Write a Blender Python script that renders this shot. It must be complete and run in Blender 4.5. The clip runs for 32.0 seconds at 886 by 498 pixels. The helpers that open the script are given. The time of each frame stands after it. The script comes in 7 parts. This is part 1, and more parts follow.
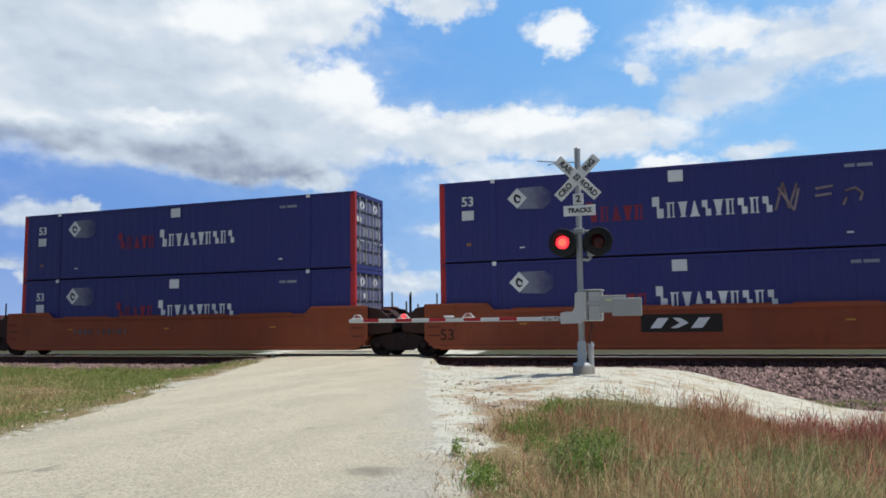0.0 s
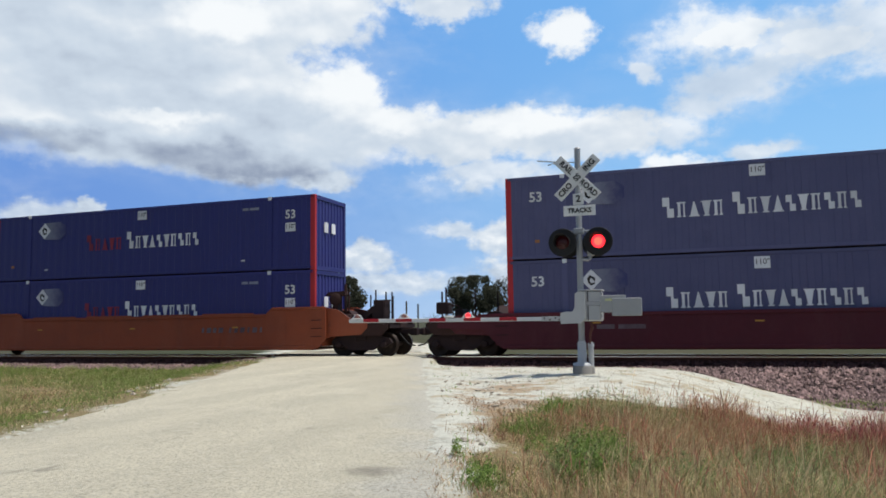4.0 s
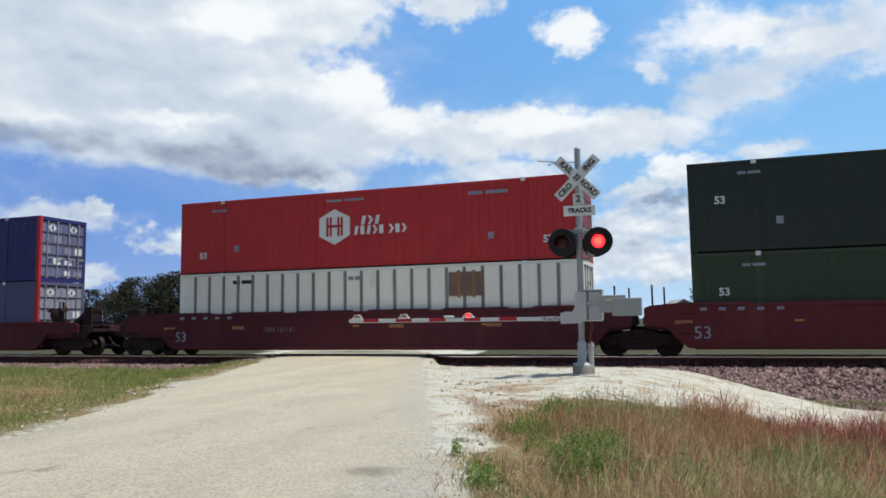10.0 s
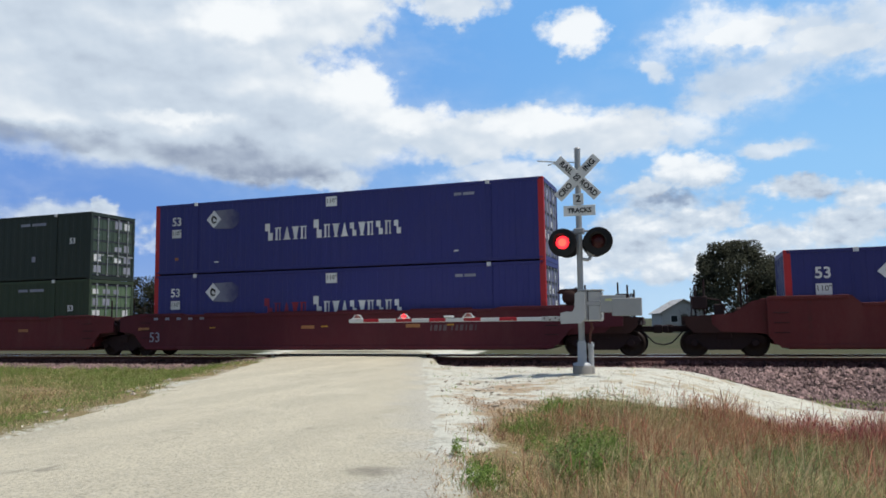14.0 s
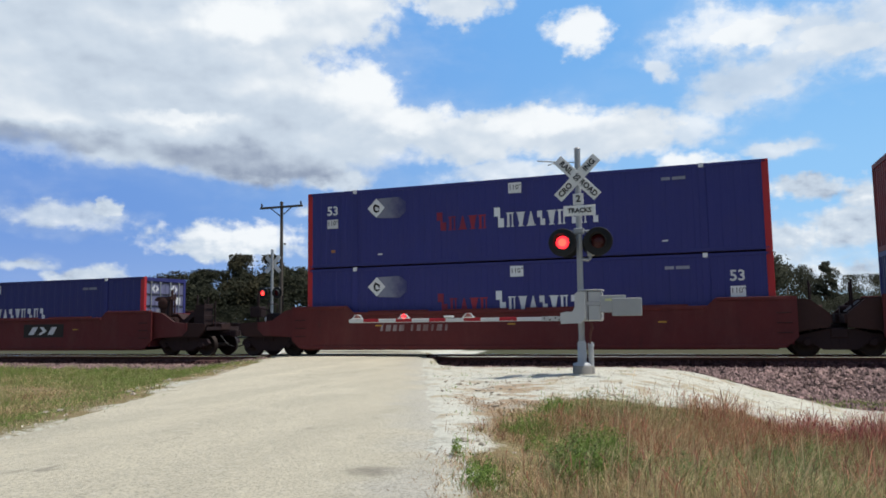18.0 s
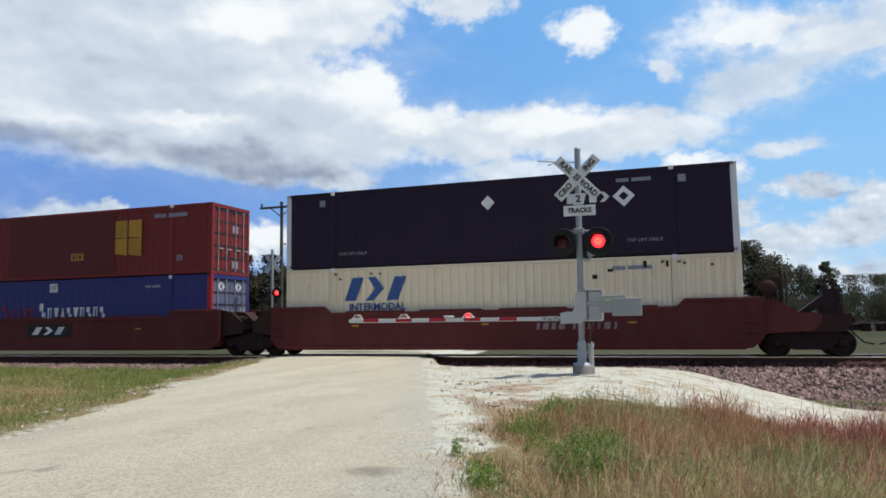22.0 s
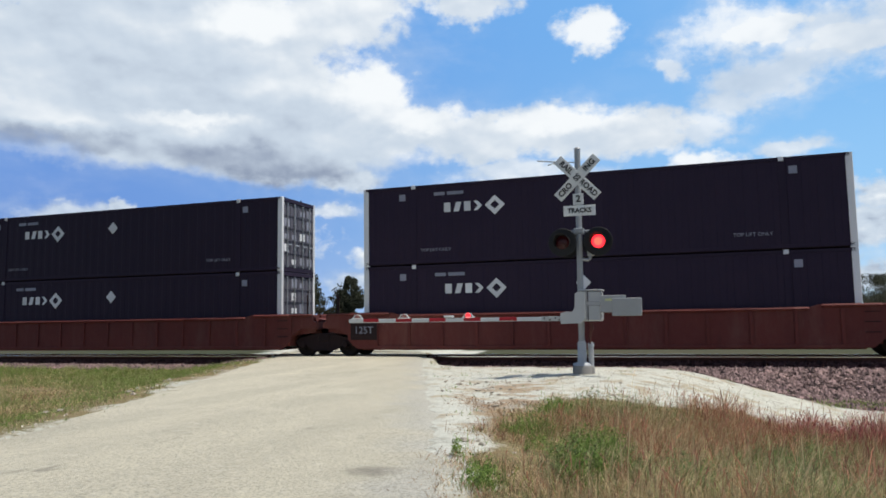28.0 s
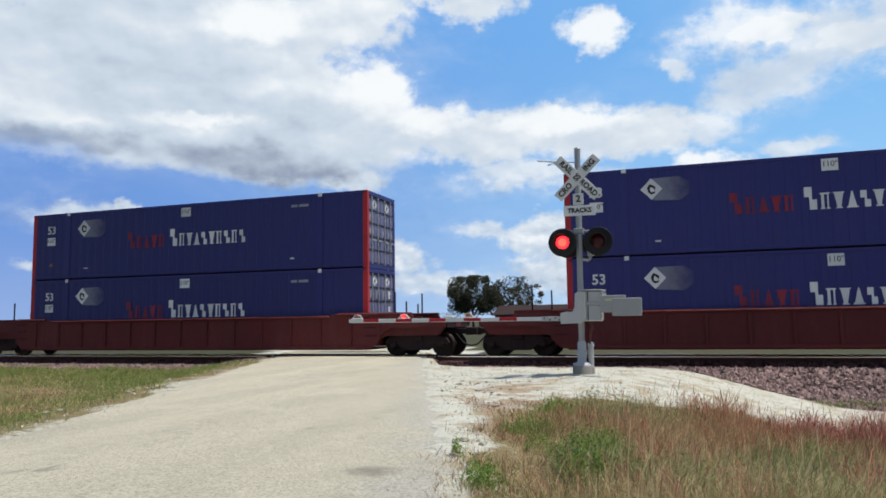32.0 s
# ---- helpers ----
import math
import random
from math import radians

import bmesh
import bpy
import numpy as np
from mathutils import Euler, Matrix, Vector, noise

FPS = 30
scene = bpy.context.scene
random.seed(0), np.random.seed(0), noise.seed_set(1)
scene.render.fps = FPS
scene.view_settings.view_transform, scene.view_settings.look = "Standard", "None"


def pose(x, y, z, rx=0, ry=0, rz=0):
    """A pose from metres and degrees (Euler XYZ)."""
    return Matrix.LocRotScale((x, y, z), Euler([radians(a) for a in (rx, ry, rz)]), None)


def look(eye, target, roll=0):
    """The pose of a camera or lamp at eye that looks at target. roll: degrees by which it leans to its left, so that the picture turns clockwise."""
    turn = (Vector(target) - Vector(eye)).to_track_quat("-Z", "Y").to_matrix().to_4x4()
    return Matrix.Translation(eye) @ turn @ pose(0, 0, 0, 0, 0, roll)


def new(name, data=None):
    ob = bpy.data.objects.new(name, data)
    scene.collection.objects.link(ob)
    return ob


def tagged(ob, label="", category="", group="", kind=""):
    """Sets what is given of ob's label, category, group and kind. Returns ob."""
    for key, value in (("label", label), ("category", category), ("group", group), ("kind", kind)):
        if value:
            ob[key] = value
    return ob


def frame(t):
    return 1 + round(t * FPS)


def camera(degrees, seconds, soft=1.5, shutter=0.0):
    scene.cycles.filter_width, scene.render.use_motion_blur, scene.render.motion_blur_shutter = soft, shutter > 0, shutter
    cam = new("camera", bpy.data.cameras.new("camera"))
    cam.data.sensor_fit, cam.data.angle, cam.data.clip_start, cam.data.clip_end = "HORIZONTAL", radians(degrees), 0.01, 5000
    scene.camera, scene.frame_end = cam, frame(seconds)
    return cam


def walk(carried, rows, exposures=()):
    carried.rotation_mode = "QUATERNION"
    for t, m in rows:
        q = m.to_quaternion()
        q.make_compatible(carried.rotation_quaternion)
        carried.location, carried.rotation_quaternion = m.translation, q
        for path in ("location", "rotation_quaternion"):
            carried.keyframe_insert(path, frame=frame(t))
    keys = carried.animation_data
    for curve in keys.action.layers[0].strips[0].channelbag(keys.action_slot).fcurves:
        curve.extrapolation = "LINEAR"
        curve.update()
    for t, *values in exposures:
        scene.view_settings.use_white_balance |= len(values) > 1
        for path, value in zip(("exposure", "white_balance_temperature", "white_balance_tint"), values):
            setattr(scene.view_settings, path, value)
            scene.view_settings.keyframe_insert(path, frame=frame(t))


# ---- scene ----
cam = camera(62.2, 32.0, soft=1.7)
EYE = Vector((0.0, 0.0, 1.25))
YAW, PITCH, ROLL = radians(-18.888), radians(5.599), -0.859
GAZE = Vector((math.sin(YAW) * math.cos(PITCH), math.cos(YAW) * math.cos(PITCH), math.sin(PITCH)))
EXPOSURE = 0.0
walk(cam, [(0, look(EYE, EYE + GAZE, ROLL)), (32, look(EYE, EYE + GAZE, ROLL))], exposures=[(0, EXPOSURE), (32, EXPOSURE)])

# ---------------------------------------------------------------- daylight
SUN = Vector((0.40, 0.052, 0.90)).normalized()
world = bpy.data.worlds.new("sky")
scene.world = world
world.use_nodes = True
wn = world.node_tree.nodes
sky = wn.new("ShaderNodeTexSky")
sky.sky_type, sky.sun_disc = "NISHITA", False
sky.sun_elevation, sky.sun_rotation = math.asin(SUN.z), math.atan2(SUN.x, SUN.y)
world.node_tree.links.new(sky.outputs[0], wn["Background"].inputs[0])
wn["Background"].inputs[1].default_value = 0.12
sun = new("sun", bpy.data.lights.new("sun", "SUN"))
sun.data.energy, sun.data.angle, sun.data.color = 4.2, radians(0.53), (1.0, 0.95, 0.87)
sun.matrix_world = look(SUN * 60, (0, 0, 0))

# ---------------------------------------------------------------- train's way
L, W, H = 16.154, 2.591, 2.896
TRACK_Y = 25.866
FLOOR_Z = 0.355


def run(t):
    """Metres gone by the train to the left after t seconds."""
    u = t / 32
    return RUN[0] * u + RUN[1] * u ** 2 + RUN[2] * u ** 3 + RUN[3] * u ** 4 + RUN[4] * u ** 5


RUN = (324.7828, 2.9819, -16.5489, 14.4952, -4.6317)


# ---------------------------------------------------------------- materials
def mix_rgb(nt, fac, a, b):
    n = nt.nodes.new("ShaderNodeMix")
    n.data_type = "RGBA"
    for i, v in ((0, fac), (6, a), (7, b)):
        if isinstance(v, (float, int)):
            n.inputs[i].default_value = v
        elif isinstance(v, tuple):
            n.inputs[i].default_value = (*v, 1) if len(v) == 3 else v
        else:
            nt.links.new(v, n.inputs[i])
    return n.outputs[2]


def calc(nt, op, a, b=0.0, c=0.0, clamp=False):
    n = nt.nodes.new("ShaderNodeMath")
    n.operation, n.use_clamp = op, clamp
    for i, v in enumerate((a, b, c)):
        if isinstance(v, (float, int)):
            n.inputs[i].default_value = v
        else:
            nt.links.new(v, n.inputs[i])
    return n.outputs[0]


def ramp(nt, v, lo, hi, a=0.0, b=1.0):
    n = nt.nodes.new("ShaderNodeMapRange")
    n.interpolation_type = "SMOOTHSTEP"
    nt.links.new(v, n.inputs[0])
    for i, x in enumerate((lo, hi, a, b)):
        n.inputs[i + 1].default_value = x
    return n.outputs[0]


def grain(nt, scale, detail=4.0, rough=0.6, stretch=(1, 1, 1), kind="Object"):
    co = nt.nodes.new("ShaderNodeTexCoord")
    mp = nt.nodes.new("ShaderNodeMapping")
    mp.inputs["Scale"].default_value = stretch
    nt.links.new(co.outputs[kind], mp.inputs[0])
    n = nt.nodes.new("ShaderNodeTexNoise")
    n.inputs["Scale"].default_value, n.inputs["Detail"].default_value, n.inputs["Roughness"].default_value = scale, detail, rough
    nt.links.new(mp.outputs[0], n.inputs["Vector"])
    return n.outputs[0]


def material(name, base, other=None, rough=0.6, metal=0.0, coarse=0.8, fine=14.0, amount=0.35, bump=0.15, depth=0.01,
             streaks=0.0, streak_colour=(0.1, 0.05, 0.03), tone=0.12, spec=0.3, dust=0.0, island=False, see=0.0, kind="Object"):
    """Paint, stone, metal or plant: a base colour that drifts to another at two scales, with dirt streaks and fine relief."""
    m = bpy.data.materials.new(name)
    m.use_nodes = True
    nt = m.node_tree
    bsdf = nt.nodes["Principled BSDF"]
    other = other or tuple(c * 0.7 for c in base)
    big = ramp(nt, grain(nt, coarse, 5, kind=kind), 0.35, 0.68)
    small = grain(nt, fine, 6, 0.7, kind=kind)
    fac = calc(nt, "MULTIPLY", calc(nt, "ADD", calc(nt, "MULTIPLY", big, 0.6), calc(nt, "MULTIPLY", small, 0.5)), amount * 1.6, clamp=True)
    col = mix_rgb(nt, fac, base, other)
    if streaks:
        run_down = ramp(nt, grain(nt, 2.6, 5, 0.65, (1, 1, 0.1), kind), 0.52, 0.74)
        spots = ramp(nt, grain(nt, 1.1, 6, 0.7, kind=kind), 0.45, 0.7)
        col = mix_rgb(nt, calc(nt, "MULTIPLY", calc(nt, "MULTIPLY", run_down, spots), streaks, clamp=True), col, streak_colour)
    if dust:
        wash = ramp(nt, grain(nt, 0.9, 6, 0.7, (1, 1, 0.25), kind), 0.46, 0.72)
        specks = ramp(nt, grain(nt, 6.0, 6, 0.75, (1, 1, 0.5), kind), 0.42, 0.70)
        col = mix_rgb(nt, calc(nt, "MULTIPLY", calc(nt, "ADD", wash, calc(nt, "MULTIPLY", specks, 0.35)), dust, clamp=True), col, (0.30, 0.22, 0.18))
    if island:
        info = nt.nodes.new("ShaderNodeNewGeometry").outputs["Random Per Island"]
    else:
        info = nt.nodes.new("ShaderNodeObjectInfo").outputs["Random"]
    vary = nt.nodes.new("ShaderNodeHueSaturation")
    nt.links.new(calc(nt, "ADD", calc(nt, "MULTIPLY", info, 2 * tone), 1 - tone), vary.inputs["Value"])
    nt.links.new(col, vary.inputs["Color"])
    nt.links.new(vary.outputs[0], bsdf.inputs["Base Color"])
    nt.links.new(calc(nt, "ADD", calc(nt, "MULTIPLY", small, 0.25), rough - 0.12, clamp=True), bsdf.inputs["Roughness"])
    bsdf.inputs["Metallic"].default_value = metal
    bsdf.inputs["Specular IOR Level"].default_value = spec
    if bump:
        b = nt.nodes.new("ShaderNodeBump")
        b.inputs["Strength"].default_value, b.inputs["Distance"].default_value = bump, depth
        nt.links.new(small, b.inputs["Height"])
        nt.links.new(b.outputs[0], bsdf.inputs["Normal"])
    if see:
        leaf = nt.nodes.new("ShaderNodeBsdfTranslucent")
        nt.links.new(vary.outputs[0], leaf.inputs[0])
        both_sides = nt.nodes.new("ShaderNodeMixShader")
        both_sides.inputs[0].default_value = see
        nt.links.new(bsdf.outputs[0], both_sides.inputs[1])
        nt.links.new(leaf.outputs[0], both_sides.inputs[2])
        nt.links.new(both_sides.outputs[0], nt.nodes["Material Output"].inputs[0])
    return m


def glow(name, colour, strength):
    m = bpy.data.materials.new(name)
    m.use_nodes = True
    bsdf = m.node_tree.nodes["Principled BSDF"]
    bsdf.inputs["Base Color"].default_value = (*colour, 1)
    bsdf.inputs["Emission Color"].default_value = (*colour, 1)
    bsdf.inputs["Emission Strength"].default_value = strength
    return m


BLUE = material("blue container paint", (0.023, 0.026, 0.150), (0.032, 0.031, 0.128), 0.5, streaks=0.35, streak_colour=(0.03, 0.025, 0.06), bump=0.05)
FADED = material("chalky faded blue paint", (0.095, 0.098, 0.185), (0.065, 0.070, 0.150), 0.75, streaks=0.5, streak_colour=(0.035, 0.033, 0.07), bump=0.05)
RED_POST = material("red corner paint", (0.42, 0.022, 0.030), (0.30, 0.03, 0.03), 0.55, streaks=0.3)
RED_BOX = material("red container paint", (0.40, 0.024, 0.030), (0.31, 0.026, 0.029), 0.5, streaks=0.35, streak_colour=(0.12, 0.02, 0.02))
OXIDE = material("maroon oxide paint", (0.20, 0.022, 0.022), (0.14, 0.022, 0.022), 0.6, streaks=0.5, streak_colour=(0.06, 0.015, 0.012))
OXIDE_DARK = material("darker repaired maroon paint", (0.105, 0.012, 0.015), (0.085, 0.014, 0.014), 0.6, streaks=0.3)
GREEN_DARK = material("very dark green paint", (0.016, 0.026, 0.021), (0.025, 0.030, 0.025), 0.55, streaks=0.3, streak_colour=(0.03, 0.025, 0.02))
GREEN = material("dull green paint", (0.032, 0.052, 0.030), (0.042, 0.056, 0.032), 0.6, streaks=0.4, streak_colour=(0.03, 0.025, 0.02))
BLACKBLUE = material("black-blue container paint", (0.017, 0.010, 0.026), (0.024, 0.014, 0.030), 0.6, streaks=0.3, streak_colour=(0.02, 0.014, 0.014), spec=0.2)
BEIGE = material("cream container paint", (0.76, 0.67, 0.52), (0.66, 0.56, 0.42), 0.65, streaks=0.75, streak_colour=(0.17, 0.10, 0.05))
WHITE_BOX = material("white aluminium sheet", (0.74, 0.73, 0.68), (0.63, 0.61, 0.56), 0.5, streaks=0.6, streak_colour=(0.24, 0.19, 0.14))
WHITE = material("white marking paint", (0.68, 0.69, 0.70), (0.52, 0.53, 0.56), 0.6, streaks=0.35, streak_colour=(0.25, 0.25, 0.3), bump=0)
GREY_MARK = material("weathered grey sticker", (0.27, 0.28, 0.33), (0.20, 0.21, 0.28), 0.7, amount=0.6, fine=9, bump=0)


def ghost_paint():
    """Adhesive ghost that wears away to the right."""
    m = material("worn sticker ghost", (0.21, 0.22, 0.28), (0.15, 0.155, 0.22), 0.75, amount=0.7, fine=6, bump=0, tone=0.1)
    nt = m.node_tree
    bsdf = nt.nodes["Principled BSDF"]
    old = bsdf.inputs["Base Color"].links[0].from_socket
    co = nt.nodes.new("ShaderNodeTexCoord")
    sep = nt.nodes.new("ShaderNodeSeparateXYZ")
    nt.links.new(co.outputs["Object"], sep.inputs[0])
    worn = calc(nt, "ADD", sep.outputs[0], calc(nt, "MULTIPLY", grain(nt, 5, 5, 0.7), 0.9))
    nt.links.new(mix_rgb(nt, ramp(nt, worn, 3.55, 4.55, 0.0, 0.9), old, (0.035, 0.037, 0.13)), bsdf.inputs["Base Color"])
    return m


GHOST = ghost_paint()
RED_MARK = material("faded red lettering paint", (0.30, 0.026, 0.034), (0.11, 0.02, 0.06), 0.6, amount=0.6, fine=7, bump=0)
BLUE_MARK = material("blue marking paint", (0.035, 0.085, 0.27), (0.05, 0.10, 0.24), 0.6, bump=0)
YELLOW = material("yellow marking panel", (0.46, 0.25, 0.035), (0.34, 0.16, 0.035), 0.6, streaks=0.5, bump=0)
ORANGE_MARK = material("orange placard", (0.36, 0.17, 0.07), (0.25, 0.11, 0.05), 0.7, amount=0.8, fine=9, bump=0)
DIM_MARK = material("faded stencil paint", (0.17, 0.14, 0.15), (0.09, 0.06, 0.07), 0.8, amount=0.9, fine=9, bump=0)
STENCIL = material("worn pale stencil paint", (0.34, 0.30, 0.31), (0.16, 0.10, 0.10), 0.8, amount=0.8, fine=9, bump=0)
BLACK = material("black panel paint", (0.012, 0.010, 0.010), (0.02, 0.016, 0.014), 0.6)
CAR_ORANGE = material("orange freight paint", (0.25, 0.055, 0.020), (0.165, 0.040, 0.020), 0.65, streaks=0.75, streak_colour=(0.07, 0.025, 0.018), dust=0.05)
# Car-end colour kept dark to carry the shade over the trucks, plus dirt streaks.
DECK = material("shade-darkened car-end steel", (0.040, 0.016, 0.013), (0.026, 0.012, 0.010), 0.8, streaks=0.4, streak_colour=(0.015, 0.009, 0.008))
CAR_BROWN = material("red-brown freight paint", (0.105, 0.015, 0.016), (0.070, 0.013, 0.014), 0.7, streaks=0.75, streak_colour=(0.045, 0.018, 0.015), dust=0.05)
CAR_RUST = material("rusty brown freight paint", (0.120, 0.026, 0.021), (0.078, 0.018, 0.017), 0.75, streaks=0.9, streak_colour=(0.05, 0.018, 0.015), dust=0.10)
CAR_MAROON = material("dark maroon freight paint", (0.078, 0.009, 0.018), (0.056, 0.008, 0.014), 0.7, streaks=0.7, streak_colour=(0.038, 0.010, 0.012), dust=0.04)
CAR_RED = material("brick-red freight paint", (0.105, 0.014, 0.018), (0.068, 0.013, 0.015), 0.7, streaks=0.6, streak_colour=(0.04, 0.012, 0.012), dust=0.05)
TRUCK = material("grimy cast steel", (0.017, 0.008, 0.009), (0.028, 0.013, 0.013), 0.8, fine=20)
WHEEL = material("rolled wheel steel", (0.018, 0.012, 0.011), (0.04, 0.026, 0.020), 0.6, 0.4)
GALV = material("galvanised steel", (0.35, 0.36, 0.37), (0.27, 0.28, 0.29), 0.45, 0.35, fine=9, streaks=0.2, streak_colour=(0.3, 0.28, 0.25))
SILVER = material("aluminium paint", (0.41, 0.42, 0.43), (0.33, 0.34, 0.35), 0.5, 0.2, fine=9, streaks=0.25, streak_colour=(0.25, 0.22, 0.2))
SIGN_WHITE = material("reflective white sheeting", (0.66, 0.67, 0.66), (0.58, 0.58, 0.57), 0.5, bump=0)
SIGN_BLACK = material("black sign lettering", (0.02, 0.02, 0.022), None, 0.6, bump=0)
LAMP_BLACK = material("matt black lamp paint", (0.012, 0.012, 0.013), (0.02, 0.02, 0.02), 0.7)
GATE_RED = material("red reflective sheeting", (0.36, 0.012, 0.022), (0.30, 0.012, 0.02), 0.45, bump=0)
GATE_WHITE = material("white reflective sheeting", (0.55, 0.56, 0.57), (0.47, 0.48, 0.5), 0.45, bump=0)
RED_LENS = material("unlit red lens", (0.045, 0.004, 0.007), None, 0.25, bump=0)
RED_LIT = glow("lit red lens", (1.0, 0.02, 0.03), 3.0)
RED_CORE = glow("bright lamp core", (1.0, 0.055, 0.035), 3.6)
CONCRETE = material("grey concrete", (0.24, 0.23, 0.21), (0.17, 0.16, 0.15), 0.9, fine=18, bump=0.4)


def road_paint():
    """Pale chip-seal: stone grain, wheel tracks along the road, greyer worn edges, tar stains."""
    m = bpy.data.materials.new("pale limestone chip-seal")
    m.use_nodes = True
    nt = m.node_tree
    bsdf = nt.nodes["Principled BSDF"]
    at = nt.nodes.new("ShaderNodeAttribute")
    at.attribute_name = "across"
    wide = at.outputs["Fac"]
    co = nt.nodes.new("ShaderNodeTexCoord")
    mp = nt.nodes.new("ShaderNodeMapping")
    mp.inputs["Rotation"].default_value, mp.inputs["Scale"].default_value = (0, 0, radians(-22)), (1.3, 0.16, 1)
    nt.links.new(co.outputs["Object"], mp.inputs[0])
    lane = nt.nodes.new("ShaderNodeTexNoise")
    lane.inputs["Scale"].default_value, lane.inputs["Detail"].default_value = 1.0, 6
    nt.links.new(mp.outputs[0], lane.inputs["Vector"])
    chips, grit, patches = grain(nt, 38, 5, 0.85), grain(nt, 9, 7, 0.8), grain(nt, 0.7, 6, 0.6)
    col = mix_rgb(nt, ramp(nt, lane.outputs[0], 0.35, 0.68), (0.585, 0.538, 0.400), (0.495, 0.456, 0.342))
    col = mix_rgb(nt, ramp(nt, patches, 0.50, 0.72, 0, 0.6), col, (0.67, 0.62, 0.465))
    col = mix_rgb(nt, ramp(nt, chips, 0.45, 0.62, 0, 0.9), col, (0.25, 0.23, 0.185))
    col = mix_rgb(nt, ramp(nt, grit, 0.52, 0.72, 0, 0.65), col, (0.70, 0.66, 0.53))
    worn = calc(nt, "ADD", wide, calc(nt, "MULTIPLY", calc(nt, "SUBTRACT", patches, 0.5), 0.9))
    col = mix_rgb(nt, ramp(nt, worn, 0.66, 1.0, 0, 0.75), col, mix_rgb(nt, ramp(nt, chips, 0.4, 0.6), (0.51, 0.495, 0.43), (0.30, 0.29, 0.25)))
    coarse = grain(nt, 3.6, 6, 0.75)
    col = mix_rgb(nt, ramp(nt, coarse, 0.50, 0.70, 0, 0.45), col, (0.36, 0.33, 0.26))
    stain = ramp(nt, grain(nt, 1.1, 7, 0.65, (1.4, 0.8, 1)), 0.61, 0.72, 0, 0.6)
    blot = nt.nodes.new("ShaderNodeVectorMath")
    blot.operation = "DISTANCE"
    nt.links.new(co.outputs["Object"], blot.inputs[0])
    blot.inputs[1].default_value = (-2.61, 5.70, 0.03)
    oil = calc(nt, "ADD", blot.outputs["Value"], calc(nt, "MULTIPLY", grit, 0.45))
    stain = calc(nt, "MAXIMUM", stain, ramp(nt, oil, 0.52, 0.28, 0.0, 0.65))
    col = mix_rgb(nt, stain, col, (0.17, 0.155, 0.125))
    nt.links.new(col, bsdf.inputs["Base Color"])
    bsdf.inputs["Roughness"].default_value = 0.93
    bsdf.inputs["Specular IOR Level"].default_value = 0.3
    b = nt.nodes.new("ShaderNodeBump")
    b.inputs["Strength"].default_value, b.inputs["Distance"].default_value = 0.8, 0.02
    nt.links.new(calc(nt, "ADD", chips, calc(nt, "MULTIPLY", grit, 0.8)), b.inputs["Height"])
    nt.links.new(b.outputs[0], bsdf.inputs["Normal"])
    return m


ROAD_MAT = road_paint()
RAIL = material("rusty rail steel", (0.090, 0.034, 0.028), (0.120, 0.048, 0.038), 0.8, 0.2)
RAIL_TOP = material("polished rail head", (0.78, 0.77, 0.80), (0.70, 0.68, 0.72), 0.16, 1.0)
TIE = material("creosoted timber", (0.070, 0.034, 0.030), (0.105, 0.056, 0.048), 0.9, fine=30, bump=0.5)
STONE = material("pink-grey ballast stone", (0.245, 0.168, 0.150), (0.11, 0.072, 0.074), 0.9, fine=30, tone=0.85, island=True)
STONE_DARK = material("dark ballast stone", (0.085, 0.040, 0.038), (0.044, 0.020, 0.021), 0.9, fine=30, tone=0.6, island=True)
CHIP = material("white limestone chips", (0.56, 0.53, 0.44), (0.46, 0.40, 0.30), 0.95, fine=30, tone=0.35, island=True)
BARK = material("grey-brown bark", (0.10, 0.075, 0.055), (0.06, 0.045, 0.035), 0.9, fine=20, bump=0.6)
LEAF = material("dark oak leaves", (0.034, 0.037, 0.023), (0.051, 0.052, 0.033), 0.9, coarse=0.35, spec=0.15, tone=0.3, island=True, bump=0)
LEAF_DRY = material("brown-green leaves", (0.038, 0.036, 0.020), (0.05, 0.044, 0.024), 0.9, coarse=0.35, spec=0.15, tone=0.3, island=True, bump=0)
GRASS_GREEN = material("green grass", (0.155, 0.255, 0.050), (0.250, 0.290, 0.090), 0.8, coarse=1.3, tone=0.55, island=True, bump=0, see=0.4)
GRASS_VERGE = material("mown green grass", (0.175, 0.250, 0.060), (0.260, 0.270, 0.095), 0.85, coarse=0.9, tone=0.5, island=True, bump=0, see=0.4)
GRASS_SAGE = material("grey-green grass", (0.185, 0.250, 0.085), (0.285, 0.290, 0.140), 0.85, coarse=1.3, tone=0.6, island=True, bump=0, see=0.4)
GRASS_TAN = material("dry tan grass", (0.60, 0.47, 0.27), (0.38, 0.29, 0.15), 0.85, coarse=1.3, tone=0.65, island=True, bump=0, see=0.35)
GRASS_OLIVE = material("olive half-dry grass", (0.37, 0.275, 0.135), (0.22, 0.19, 0.080), 0.85, coarse=1.3, tone=0.65, island=True, bump=0, see=0.35)
GRASS_DEAD = material("brown dead grass", (0.36, 0.225, 0.130), (0.24, 0.150, 0.085), 0.9, coarse=1.3, tone=0.6, island=True, bump=0, see=0.3)
GRASS_RED = material("reddish seed grass", (0.40, 0.160, 0.095), (0.44, 0.26, 0.16), 0.85, coarse=1.3, tone=0.45, island=True, bump=0, see=0.35)
GRASS_CRIMSON = material("crimson seed grass", (0.33, 0.090, 0.085), (0.40, 0.18, 0.14), 0.85, coarse=1.3, tone=0.5, island=True, bump=0, see=0.35)
